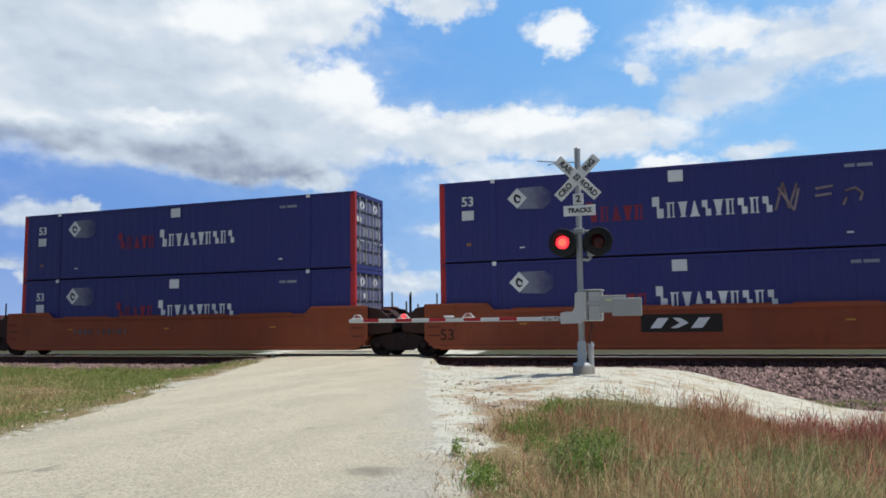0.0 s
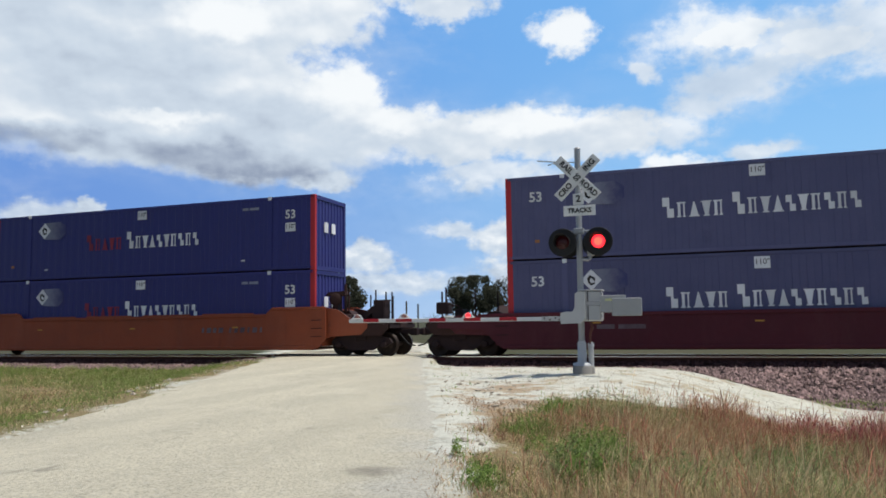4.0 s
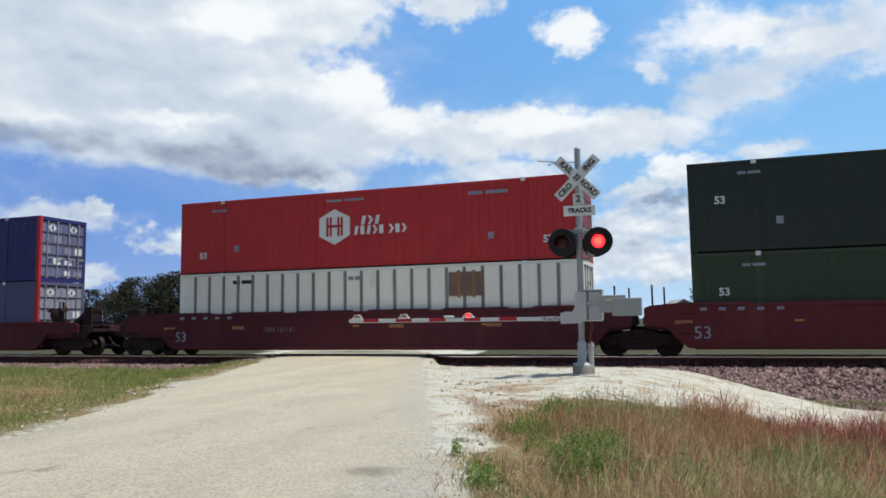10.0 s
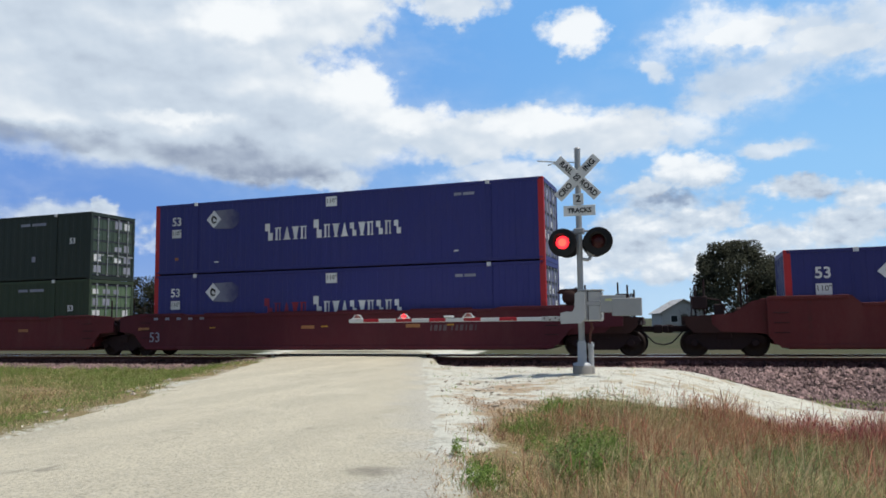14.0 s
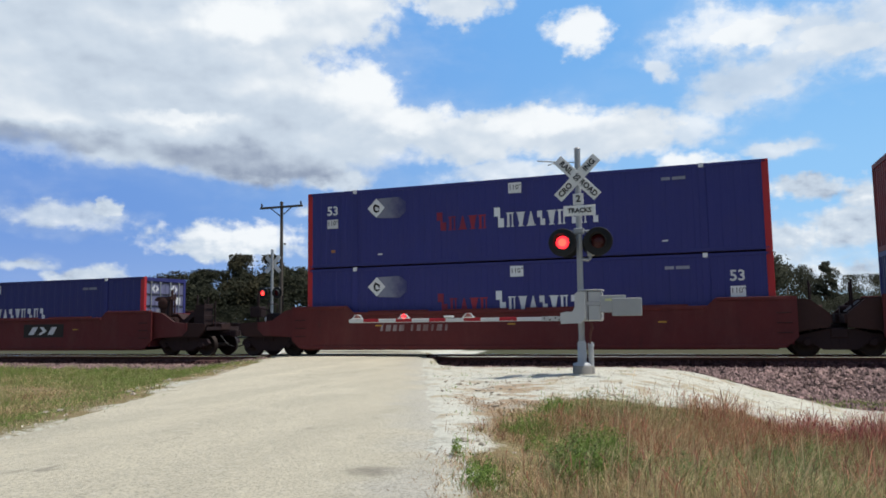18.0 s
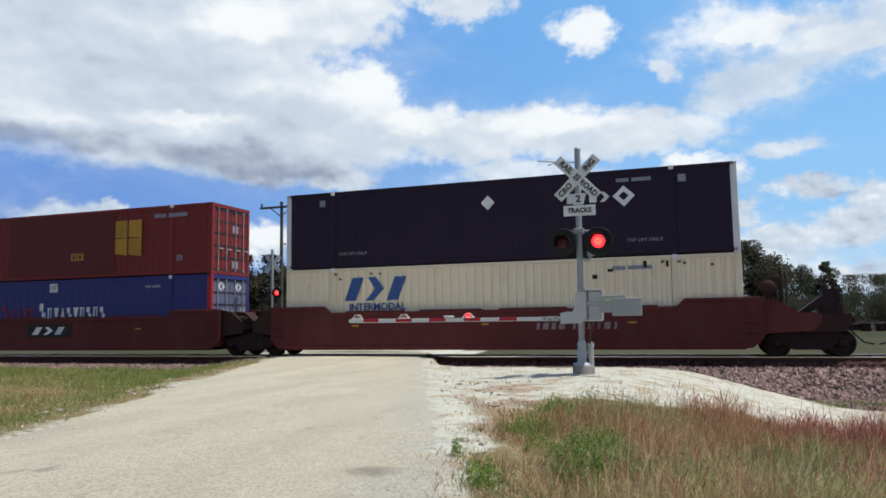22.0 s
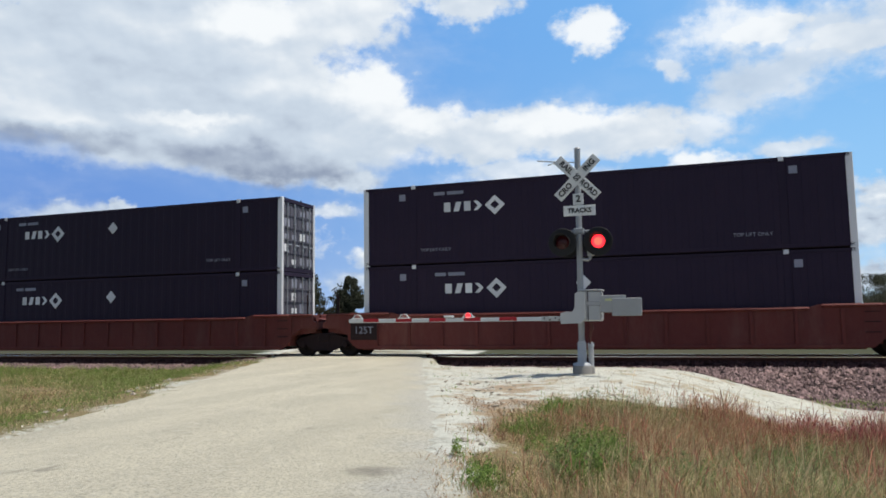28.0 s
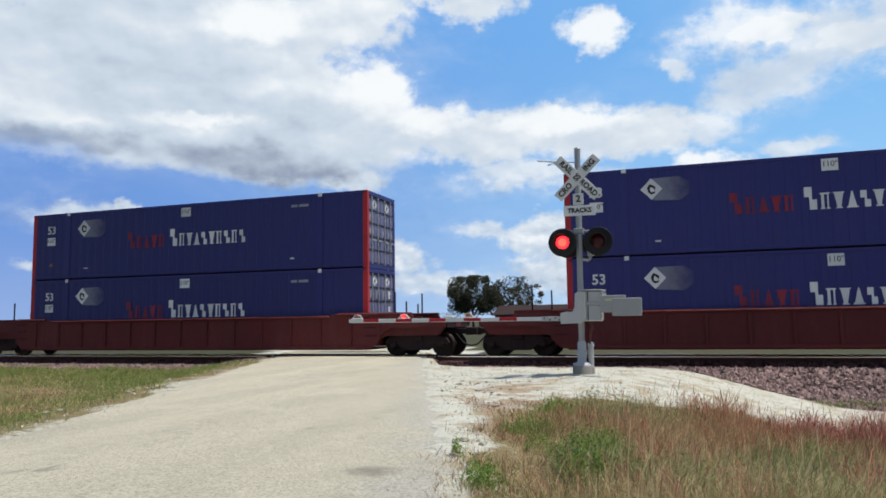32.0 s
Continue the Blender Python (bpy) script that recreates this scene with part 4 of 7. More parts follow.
        if post is WHITE:
            part("emblem", shared("end emblem", lambda: Build().add([(0, y, z) for y, z in ((-0.22, 0), (0, -0.24), (0.22, 0), (0, 0.24))], [(0, 1, 2, 3)]).mesh("emblem", WHITE)), c, (L + 0.012, -0.72, 2.02))
            part("marking", shared("end line", lambda: Build().box(0, 0.004, -0.48, 0.30, -0.035, 0.035).mesh("marking", WHITE)), c, (L + 0.008, 0.02, 2.10))
            for yy, tall in ((0.42, 0.34), (0.58, 0.52)):
                part("marking", shared(("end bar", tall), lambda: Build().box(0, 0.004, -0.035, 0.035, -tall, tall).mesh("marking", WHITE)), c, (L + 0.008, yy, 2.04))
        else:
            for yy in (0.2, -0.4):
                part("marking", shared("end bar", lambda: Build().box(0, 0.004, -0.16, 0.16, -0.2, 0.2).mesh("marking", WHITE)), c, (L + 0.006, yy, 1.7))
    if marks:
        marks(c)
    return c


def end_sheet(mat):
    b = Build()
    pts = corrugated(W - 0.28, 0.26, 0.03)
    n = len(pts)
    vs = [(-d, -W / 2 + 0.14 + y, z) for z in (0.17, H - 0.16) for y, d in pts]
    return b.add(vs, [(i, i + 1, n + i + 1, n + i) for i in range(n - 1)]).mesh("end_wall", mat)


def mark_53(c, x, z, size=0.47, mat=None):
    for me in single_letters("53", size, mat or WHITE, 0.010):
        mark("digit", me, c, x=x, z=z)



def inch_mark(c, x, z):
    for me in single_letters("110\"", 0.24, BLACK):
        mark("digit", me, c, 0.005, x=x, z=z)


def code_bars(c, x, z, n=(4, 6), w=0.78, h=0.10, mat=None):
    mark("code_marking", blocks(n, 0.0, w, 0.0, h, mat or GREY_MARK, "code_marking"), c, x=x, z=z)


def stack_marks(first_mat, faded_patch=GHOST, right=False, box110=True, scrawl=False, left53=True, inches=True):
    """Markings of the blue containers: number, diamond with a ghost patch, two words, small codes."""
    def put(c):
        if left53:
            mark_53(c, 1.06, 2.16)
            if box110:
                mark("sticker", plate(-0.22, 0.22, -0.17, 0.17, WHITE, "sticker"), c, x=1.06, z=1.68)
                if inches:
                    inch_mark(c, 1.06, 1.70)
        mark("patch", poly("patch", [(2.9, 1.80), (3.75, 1.76), (4.02, 1.98), (4.02, 2.34), (3.75, 2.54), (2.9, 2.52)], faded_patch), c, label="grey ghost of a removed sticker")
        mark("emblem", poly("emblem", [(2.50, 2.17), (2.85, 2.53), (3.19, 2.17), (2.85, 1.82)], WHITE), c, 0.004, "white diamond emblem")
        mark("emblem_core", poly("emblem_core", [(2.72, 2.22), (2.80, 2.34), (2.98, 2.24), (2.96, 2.04), (2.84, 1.99), (2.74, 2.08)], BLACK), c, 0.009)
        mark("emblem_centre", poly("emblem_centre", [(2.80, 2.17), (2.83, 2.24), (2.90, 2.20), (2.98, 2.10), (2.88, 2.07), (2.82, 2.09)], WHITE), c, 0.013)
        mark("painted_shape", blocks((5,), 5.18, 7.12, 1.20, 1.86, first_mat, "painted_shape", first=1.35), c)
        mark("painted_shape", blocks((10,), 7.30, 10.96, 1.20, 1.90, WHITE, "painted_shape", first=1.4), c)
        mark("sticker", plate(7.85, 8.31, 2.37, 2.74, WHITE, "sticker"), c)
        if inches:
            inch_mark(c, 8.08, 2.57)
        code_bars(c, 12.94, 2.43)
        mark("small_sticker", plate(2.90, 3.08, 0.44, 0.49, WHITE, "small_sticker"), c)
        mark("small_sticker", plate(12.90, 13.08, 0.44, 0.49, WHITE, "small_sticker"), c)
        mark("label", plate(1.0, 1.16, 0.60, 0.70, ORANGE_MARK, "label"), c)
        if right:
            mark_53(c, L - 1.06, 2.16)
            mark("sticker", plate(-0.22, 0.22, -0.17, 0.17, WHITE, "sticker"), c, x=L - 1.06, z=1.68)
            inch_mark(c, L - 1.06, 1.70)
        if scrawl:
            for pts in ([(10.98, 1.25), (11.22, 2.10), (11.36, 1.30), (11.62, 2.05)], [(11.08, 1.95), (11.50, 1.22), (11.66, 1.90)], [(12.1, 1.62), (12.55, 1.66)], [(12.12, 1.84), (12.6, 1.90)], [(12.85, 1.30), (12.95, 1.52)],
                        [(12.92, 1.72), (13.2, 1.80), (13.38, 1.62), (13.30, 1.40)]):
                part("scrawl", Build().line([(x, 0, z) for x, z in pts], 0.042, n=6).mesh("scrawl", STENCIL), c, (0, FACE + 0.018, 0), "white sprayed scrawl")
    return put


def hexagon_marks(x, word_rows, s53):
    def put(c):
        mark("emblem", poly("hexagon", [(x, 2.25), (x + 0.64, 1.92), (x + 0.64, 1.24), (x, 0.90), (x - 0.64, 1.24), (x - 0.64, 1.92)], WHITE), c, label="white hexagon emblem with red bars")
        for bx in (-0.34, -0.20, 0.12, 0.26):
            mark("emblem_bar", plate(0, 0.09, -0.36, 0.36, RED_BOX, "emblem_bar"), c, 0.005, x=x + bx, z=1.58)
        mark("emblem_bar", plate(-0.30, 0.30, -0.05, 0.05, RED_BOX, "emblem_bar"), c, 0.006, x=x, z=1.60)
        for n, a, b, z0, z1 in word_rows:
            mark("painted_shape", blocks(n, a, b, z0, z1, WHITE, "painted_shape"), c)
        for sx, sz in s53:
            mark_53(c, sx, sz, 0.34)
        code_bars(c, 12.2, 2.42, w=1.5, h=0.12)
        code_bars(c, 1.5, 2.45, w=0.7, h=0.09)
        code_bars(c, 6.6, 2.52, (6, 7), 1.6, 0.09)
        for sx in (2.65, 13.0):
            mark("small_sticker", plate(-0.10, 0.10, -0.12, 0.12, GREY_MARK, "small_sticker"), c, x=sx, z=0.95)
    return put


def rib_marks(c):
    """White sheet box with wide grey posts."""
    rib = shared("box rib", lambda: Build().box(-0.055, 0.055, -0.02, 0.02, 0.17, H - 0.11).mesh("rib", shared("rib paint", lambda: material("grey rib paint", (0.20, 0.20, 0.19), (0.14, 0.14, 0.13), 0.7, streaks=0.3))))
    x = 0.75
    while x < L - 0.3:
        part("rib", rib, c, (x, FACE + 0.004, 0))
        x += 0.662
    part("patch", Build().box(11.43, 12.72, -0.003, 0.003, 1.76, 2.60).mesh("patch", material("brown repair panel", (0.21, 0.12, 0.08), (0.13, 0.09, 0.085), 0.7, streaks=0.5, fine=5, amount=0.8)), c, (0, FACE - 0.02, 0), "rust-brown repair panel")
    for x in (11.8, 12.35):
        mark("patch_strip", plate(-0.05, 0.05, 1.70, 2.66, ORANGE_MARK, "patch_strip"), c, 0.022, x=x)
    code_bars(c, 2.5, 2.45, (4, 7), 1.0, 0.14, BLACK)
    code_bars(c, 7.5, 2.45, (3, 3), 0.5, 0.14)


def diamond_marks(name=True, low=True, centre=None, shift=0.0):
    def put(c):
        if name:
            mark("painted_shape", blocks((4,), 3.13, 4.62, 1.86, 2.20, WHITE, "painted_shape"), c, x=shift)
            mark("emblem", poly("ring", [(4.66, 2.02), (5.02, 2.36), (5.38, 2.02), (5.02, 1.66)], WHITE), c, x=shift, label="white diamond ring emblem")
            mark("emblem_core", poly("ring_core", [(4.86, 2.02), (5.02, 2.17), (5.18, 2.02), (5.02, 1.87)], BLACKBLUE), c, 0.005, x=shift)
            code_bars(c, 2.77 + shift * 1.264, 2.48, w=1.15, h=0.12)
        if centre:
            mark("diamond", poly("diamond", [(-0.25, 0), (0, 0.26), (0.25, 0), (0, -0.26)], WHITE), c, x=centre[0], z=centre[1], label="small white diamond")
        if low:
            for x in (2.81, 13.27):
                mark("lettering", letters("TOP LIFT ONLY", 0.165, GREY_MARK), c, x=x, z=0.53)
        for x in (1.55, 14.5):
            mark("small_sticker", plate(-0.12, 0.12, -0.12, 0.12, GREY_MARK, "small_sticker"), c, x=x, z=2.48)
    return put


RUSTY = material("rust blotch", (0.16, 0.08, 0.04), (0.10, 0.05, 0.03), 0.9)


def block_logo(c):
    mark("painted_shape", blocks((3,), 2.47, 4.99, 1.68, 2.53, BLUE_MARK, "painted_shape", lean=0.12), c)
    mark("lettering", letters("INTERMODAL", 0.36, BLUE_MARK, 0.004, 0.008), c, x=3.77, z=1.44)
    code_bars(c, 12.2, 2.48, (4, 7), 1.3, 0.12)
    rnd = random.Random(3)
    for _ in range(9):
        x, z = rnd.choice((rnd.uniform(0.3, 4.0), rnd.uniform(12.4, 15.8))), rnd.uniform(2.42, 2.66)
        mark("patch", plate(0, 0.10, 0, 0.07, RUSTY, "patch"), c, x=x, z=z)
    for x, z, w, h in ((11.55, 2.20, 0.16, 0.14), (12.05, 2.42, 0.18, 0.10), (13.2, 2.52, 0.10, 0.22), (13.9, 2.52, 0.08, 0.20)):
        mark("patch", plate(0, w, 0, h, TRUCK, "patch"), c, x=x, z=z)


def maroon_marks(c):
    part("patch", Build().box(5.44, 11.30, -0.003, 0.003, 0.19, H - 0.12).mesh("patch", OXIDE_DARK), c, (0, FACE - 0.004, 0), "darker repainted middle of the side")
    for z0, z1 in ((0.90, 1.62), (1.68, 2.38)):
        for x0, x1 in ((11.36, 11.98), (12.05, 12.72)):
            s = 0.10 * (1 if z0 < 1 else 0)
            b = Build()
            for i in range(6):
                xa, xb = x0 + (x1 - x0) * i / 6, x0 + (x1 - x0) * (i + 1) / 6
                ya, yb = (0.0, -0.030) if i % 2 else (-0.030, 0.0)
                za, zb = (z0 + s * (12.7 - x) / 1.4 - 0.05 * (x - x0) / (x1 - x0) for x in (xa, xb))
                b.add([(xa, ya, za), (xb, yb, zb), (xb, yb, z1), (xa, ya, z1)], [(0, 1, 2, 3)])
            mark("yellow_panel", b.mesh("yellow_panel", YELLOW), c, 0.004)
    mark("label", plate(8.98, 9.66, 0.80, 1.10, YELLOW, "label"), c, 0.004)
    mark("label_bar", blocks((3,), 9.08, 9.56, 0.86, 1.04, OXIDE_DARK, "label_bar"), c, 0.010)
    code_bars(c, 13.3, 2.4, w=1.7, h=0.16)
    mark_53(c, 1.1, 0.7, 0.3, GREY_MARK)
    mark_53(c, 14.6, 0.7, 0.3, GREY_MARK)


# ---------------------------------------------------------------- articulated well cars
WHEEL_R = 0.42
WHEELSETS = []


def truck_meshes():
    frame_pts = [(-1.22, 0.50), (-1.12, 0.66), (-0.80, 0.72), (-0.42, 0.84), (0.42, 0.84), (0.80, 0.72), (1.12, 0.66), (1.22, 0.50), (1.05, 0.40), (0.72, 0.40), (0.46, 0.22), (-0.46, 0.22), (-0.72, 0.40), (-1.05, 0.40)]
    side = Build().slab(frame_pts, -0.075, 0.075)
    for x in (-0.89, 0.89):
        side.turned([(-0.16, 0.10), (-0.14, 0.125), (0.10, 0.125)], at=(x, 0, 0.44), n=12)
    spring = Build()
    for x in (-0.22, 0.0, 0.22):
        for k in range(5):
            spring.turned([(0.30 + 0.06 * k, 0.075), (0.33 + 0.06 * k, 0.095), (0.355 + 0.06 * k, 0.075)], axis="z", at=(x, 0, 0), n=10)
    bolster = Build().box(-0.24, 0.24, -1.12, 1.12, 0.56, 0.86, 0.03).box(-0.35, 0.35, -0.35, 0.35, 0.80, 0.98, 0.02)
    ws = Build().tube((0, -1.05, 0), (0, 1.05, 0), 0.085, n=12)
    for s in (-1, 1):
        y = s * 0.715
        prof = [(y - s * 0.09, 0.445), (y - s * 0.062, 0.452), (y - s * 0.050, 0.425), (y + s * 0.070, WHEEL_R), (y + s * 0.078, 0.37), (y + s * 0.035, 0.34), (y + s * 0.020, 0.17), (y + s * 0.085, 0.13), (y + s * 0.085, 0.08)]
        ws.turned(prof, n=28)
        for k in range(3):
            a = 2 * math.pi * k / 3
            ws.tube((0.25 * math.cos(a), y + s * 0.02, 0.25 * math.sin(a)), (0.25 * math.cos(a), y + s * 0.045, 0.25 * math.sin(a)), 0.035, n=8)
    return side.mesh("side_frame", TRUCK), spring.mesh("spring", TRUCK), bolster.mesh("bolster", TRUCK), ws.mesh("wheelset", WHEEL)


T_SIDE, T_SPRING, T_BOLSTER, T_WHEELS = truck_meshes()


def truck(car, x):
    t = part("truck", T_BOLSTER, car, (x, 0, 0), "black grimy two-axle railway truck")
    for s in (-1, 1):
        part("side_frame", T_SIDE, t, (0, s * 1.0, 0))
        part("spring", T_SPRING, t, (0, s * 1.0, 0))
    for dx in (-0.89, 0.89):
        w = part("wheelset", T_WHEELS, t, (0, 0, 0))
        w.matrix_parent_inverse = Matrix.Translation((dx, 0, WHEEL_R))
        WHEELSETS.append(w)


SIDE_Y = 1.47


def side_outline(top, raised, span, low=0.30, beyond=(0.0, 0.0)):
    """Outline of a side plate; beyond: how far it runs on above the trucks."""
    a, b = -0.55, L + 0.55
    right = [(b, 0.62), (b, raised)] if not beyond[1] else [(b, 0.62), (b + 0.25, 0.93), (L + beyond[1], 1.00), (L + beyond[1], raised - 0.14), (L + beyond[1] - 0.2, raised - 0.06), (b, raised)]
    left = [(a, raised)] if not beyond[0] else [(a, raised), (0.2 - beyond[0], raised - 0.06), (-beyond[0], raised - 0.14), (-beyond[0], 1.00), (a - 0.25, 0.93)]
    return [(a, 0.62), (a + 0.35, low), (b - 0.35, low)] + right + [(L - span, raised), (L - span - 0.25, top), (span + 0.25, top), (span, raised)] + left


def well_car(x, paint, style, joints, label, marks=None):
    """A well car unit whose well holds one stack from local x = 0 to L; joints: 's' shared truck, 'c' coupler."""
    car = thing("well_car", label, "railway car", (x, TRACK_Y, 0), "well cars of the train")
    top, raised, span, ribs = {"smooth": (1.60, 1.84, 1.75, 0), "low": (1.45, 1.47, 2.0, 0), "plain": (1.64, 1.70, 1.6, 0), "ribbed": (1.50, 1.58, 1.2, 13)}[style]
    key = (style, paint.name)
    beyond = tuple((1.5 if j == "s" else 2.5) if style in ("plain", "low") else 0.0 for j in joints)
    for s in (-1, 1):
        p = part("side_sill", shared(("sill", key, joints), lambda: Build().slab(side_outline(top, raised, span, beyond=beyond), -0.03, 0.03).mesh("side_sill", paint)), car, (0, s * SIDE_Y, 0))
        part("top_chord", shared(("chord", key), lambda: Build().box(span + 0.25, L - span - 0.25, -0.13 if ribs else -0.075, 0.13 if ribs else 0.075, top - 0.10, top + 0.012, 0.06 if ribs else 0.01).mesh("top_chord", paint)), p)
        part("bottom_chord", shared(("low chord", key), lambda: Build().box(-0.15, L + 0.15, -0.06, 0.06, 0.29, 0.40, 0.01).mesh("bottom_chord", paint)), p)
        for ex in (-0.5, L - span + 0.05):
            part("end_chord", shared(("end chord", key), lambda: Build().box(0, span + 0.42, -0.12 if ribs else -0.07, 0.12 if ribs else 0.07, raised - 0.10, raised + 0.012, 0.05 if ribs else 0.01).mesh("end_chord", paint)), p, (ex, 0, 0))
        if ribs:
            rib = shared(("car rib", key), lambda: Build().box(-0.05, 0.05, -0.085, 0.03, 0.40, top - 0.07, 0.008).mesh("rib", paint))
            for k in range(ribs):
                part("rib", rib, p, (0.6 + k * (L - 1.2) / (ribs - 1), 0 if s < 0 else 0.055, 0))
        elif style != "low":
            lip = shared(("lip", key), lambda: Build().box(0, 2.3, -0.05, 0.02, 0, 0.05, 0.006).mesh("lip", paint))
            for k in range(4):
                part("lip", lip, p, (2.6 + 2.9 * k, 0, top + 0.012))
    part("well_floor", shared(("floor", key), lambda: Build().box(0.0, L, -1.40, 1.40, 0.245, 0.285).box(1.2, 1.5, -1.40, 1.40, 0.285, 0.354).box(L - 1.5, L - 1.2, -1.40, 1.40, 0.285, 0.354).box(7.9, 8.2, -1.40, 1.40, 0.285, 0.354).mesh("well_floor", paint)), car)
    for ex in (-0.42, L + 0.36):
        part("bulkhead", shared(("bulk", key), lambda: Build().box(0, 0.06, -1.43, 1.43, 0.40, raised - 0.08).mesh("bulkhead", paint)), car, (ex, 0, 0))
    for side, j in ((-1, joints[0]), (1, joints[1])):
        x_end = 0.0 if side < 0 else L
        reach = 1.62 if j == "s" else 3.05
        coat = paint if ribs else DECK
        deck = shared(("deck", style, j, coat.name), lambda: end_deck(reach, raised, j == "c", coat))
        d = part("end_deck", deck, car, (x_end, 0, 0), turn=Matrix() if side > 0 else Matrix.Rotation(math.pi, 4, "Z"))
        if ribs:
            for y in (-SIDE_Y + 0.02, SIDE_Y - 0.02):
                part("end_side", shared(("end side", key, j), lambda: end_side(reach, raised, paint)), d, (0, y, 0))
        if j == "c":
            part("platform", shared(("platform", reach), lambda: platform_mesh(reach)), d)
            if not ribs:
                skirt = shared(("skirt", key), lambda: Build().slab([(0.38, raised - 0.02), (0.38, 0.62), (0.70, 0.73), (1.90, 0.80), (2.15, 1.04), (2.15, 1.30), (1.5, 1.37), (0.95, raised - 0.12)], -0.012, 0.012).mesh("end_skirt", paint))
                for y in (-1.315, 1.315):
                    part("end_skirt", skirt, d, (0, y, 0))
                part("brake_stand" if side > 0 else "end_post", shared(("stand", side), lambda: stand_mesh(side > 0)), d, (0, 0, 0))
                part("railing", shared(("railing", reach), lambda: railing_mesh(reach)), d)
        for px, py in ((0.95, -1.0), (1.25, 1.0)):
            part("stake", shared("stake", lambda: Build().tube((0, 0, 1.2), (0, 0, 2.32), 0.030, n=8).mesh("stake", TRUCK)), d, (px, py, 0))
        rung = shared("rung", lambda: Build().line([(-0.2, 0.02, 0), (-0.2, -0.06, 0), (0.2, -0.06, 0), (0.2, 0.02, 0)], 0.014, 6).mesh("grab_iron", TRUCK))
        for z in (0.75, 1.05, 1.35):
            part("grab_iron", rung, car, (x_end + side * 0.18, -SIDE_Y - 0.03, z))
        if j == "c":
            truck(car, x_end + side * 1.80)
            part("coupler", shared("coupler", coupler_mesh), car, (x_end + side * 3.0, 0, 0), turn=Matrix() if side > 0 else Matrix.Rotation(math.pi, 4, "Z"))
            hose = shared("hose", lambda: Build().line([(0, 0, 0.80), (0.15, 0, 0.62), (0.35, 0, 0.42), (0.62, 0, 0.36)], 0.028, 6).mesh("brake_hose", LAMP_BLACK))
            part("brake_hose", hose, car, (x_end + side * 3.05, -0.35, 0), turn=Matrix() if side > 0 else Matrix.Rotation(math.pi, 4, "Z"))
            if side > 0 and not ribs:
                wheel = Build()
                wheel.slab([(-0.46, 0.22), (-0.30, 0.34), (0.34, 0.36), (0.40, 0.24), (0.10, 0.16), (0.10, -0.42), (-0.14, -0.42), (-0.14, 0.12)], 0.0, 0.34)
                wheel.turned([(-0.05, 0.05), (-0.05, 0.16), (-0.01, 0.24), (0.0, 0.25)], n=16, at=(-0.02, 0, 0.06))
                wheel.tube((0.36, 0.1, -0.40), (0.36, 0.1, 0.62), 0.05, n=8).tube((0.50, 0.1, -0.40), (0.50, 0.1, 0.46), 0.03, n=8)
                part("handbrake", shared("brake", lambda: wheel.mesh("handbrake", DECK)), car, (x_end + 0.75, -1.05, raised + 0.22))
        elif side > 0:
            truck(car, x_end + 1.70)
    reflector = plate(-0.13, 0.13, -0.025, 0.025, YELLOW, "reflector")
    for k in range(0 if ribs else 3):
        part("reflector", reflector, car, (3.0 + 4.9 * k, -SIDE_Y - 0.034, 1.12))
    if marks:
        marks(car)
    return car


def end_side(reach, raised, paint):
    """Side of a car end: full height beside the well, stepping down to the deck over the truck."""
    step = min(reach - 0.25, 1.75)
    me = Build().slab([(0.16, raised - 0.01), (0.16, 0.45), (0.50, 0.72), (0.95, 1.03), (reach - 0.02, 1.05), (reach - 0.02, 1.25), (step + 0.12, 1.27), (step, raised - 0.01)], -0.03, 0.03)
    return me.box(0.16, step + 0.04, -0.10, 0.06, raised - 0.08, raised, 0.03).mesh("end_side", paint)


def end_deck(reach, raised, coupled, paint):
    """Car end over the truck: centre sill, side gussets, a bolster and small gear."""
    b = Build()
    b.slab([(0.4, raised - 0.10), (0.4, 0.95), (0.75, 0.98), (reach - 0.35, 1.02), (reach, 1.04), (reach, 1.28), (reach - 0.5, 1.30), (1.3, 1.36), (0.9, raised - 0.14)], -0.30, 0.30)
    far = min(reach - 0.1, 1.45)
    for y in (-1.30, 1.18):
        if coupled:
            b.slab([(0.38, raised - 0.02), (0.38, 0.62), (0.70, 0.74), (2.7, 0.76), (reach - 0.12, 1.00), (reach - 0.08, 1.27), (1.5, 1.36), (0.95, raised - 0.12)], y, y + 0.12)
        else:
            b.slab([(0.38, raised - 0.02), (0.38, 0.62), (0.62, 0.80), (1.0, 0.84), (far, 0.90), (far, 1.30), (0.95, raised - 0.12)], y, y + 0.12)
    b.box(0.4, far, -1.28, 1.28, 1.24, 1.30)
    b.box(1.62 if coupled else reach - 0.3, 1.92 if coupled else reach - 0.1, -1.22, 1.22, 1.02, 1.26)
    b.tube((0.80, -0.85, 1.44), (1.30, -0.85, 1.44), 0.13, n=10)
    b.box(0.55, 0.85, 0.3, 0.7, 1.30, 1.56, 0.02)
    return b.mesh("end_deck", paint)


def platform_mesh(reach):
    return Build().box(1.4, reach - 0.02, -1.25, 1.25, 1.12, 1.16).box(reach - 0.10, reach - 0.02, -1.25, 1.25, 1.02, 1.16).mesh("platform", TRUCK)


def railing_mesh(reach):
    b = Build()
    for y in (-1.05, -0.35):
        b.tube((reach - 0.3, y, 1.14), (reach - 0.3, y, 2.05), 0.022, n=7)
    b.tube((reach - 0.3, -1.05, 2.05), (reach - 0.3, -0.35, 2.05), 0.022, n=7)
    b.tube((reach - 0.3, -1.05, 1.60), (reach - 0.3, -0.35, 1.60), 0.018, n=7)
    return b.mesh("railing", TRUCK)


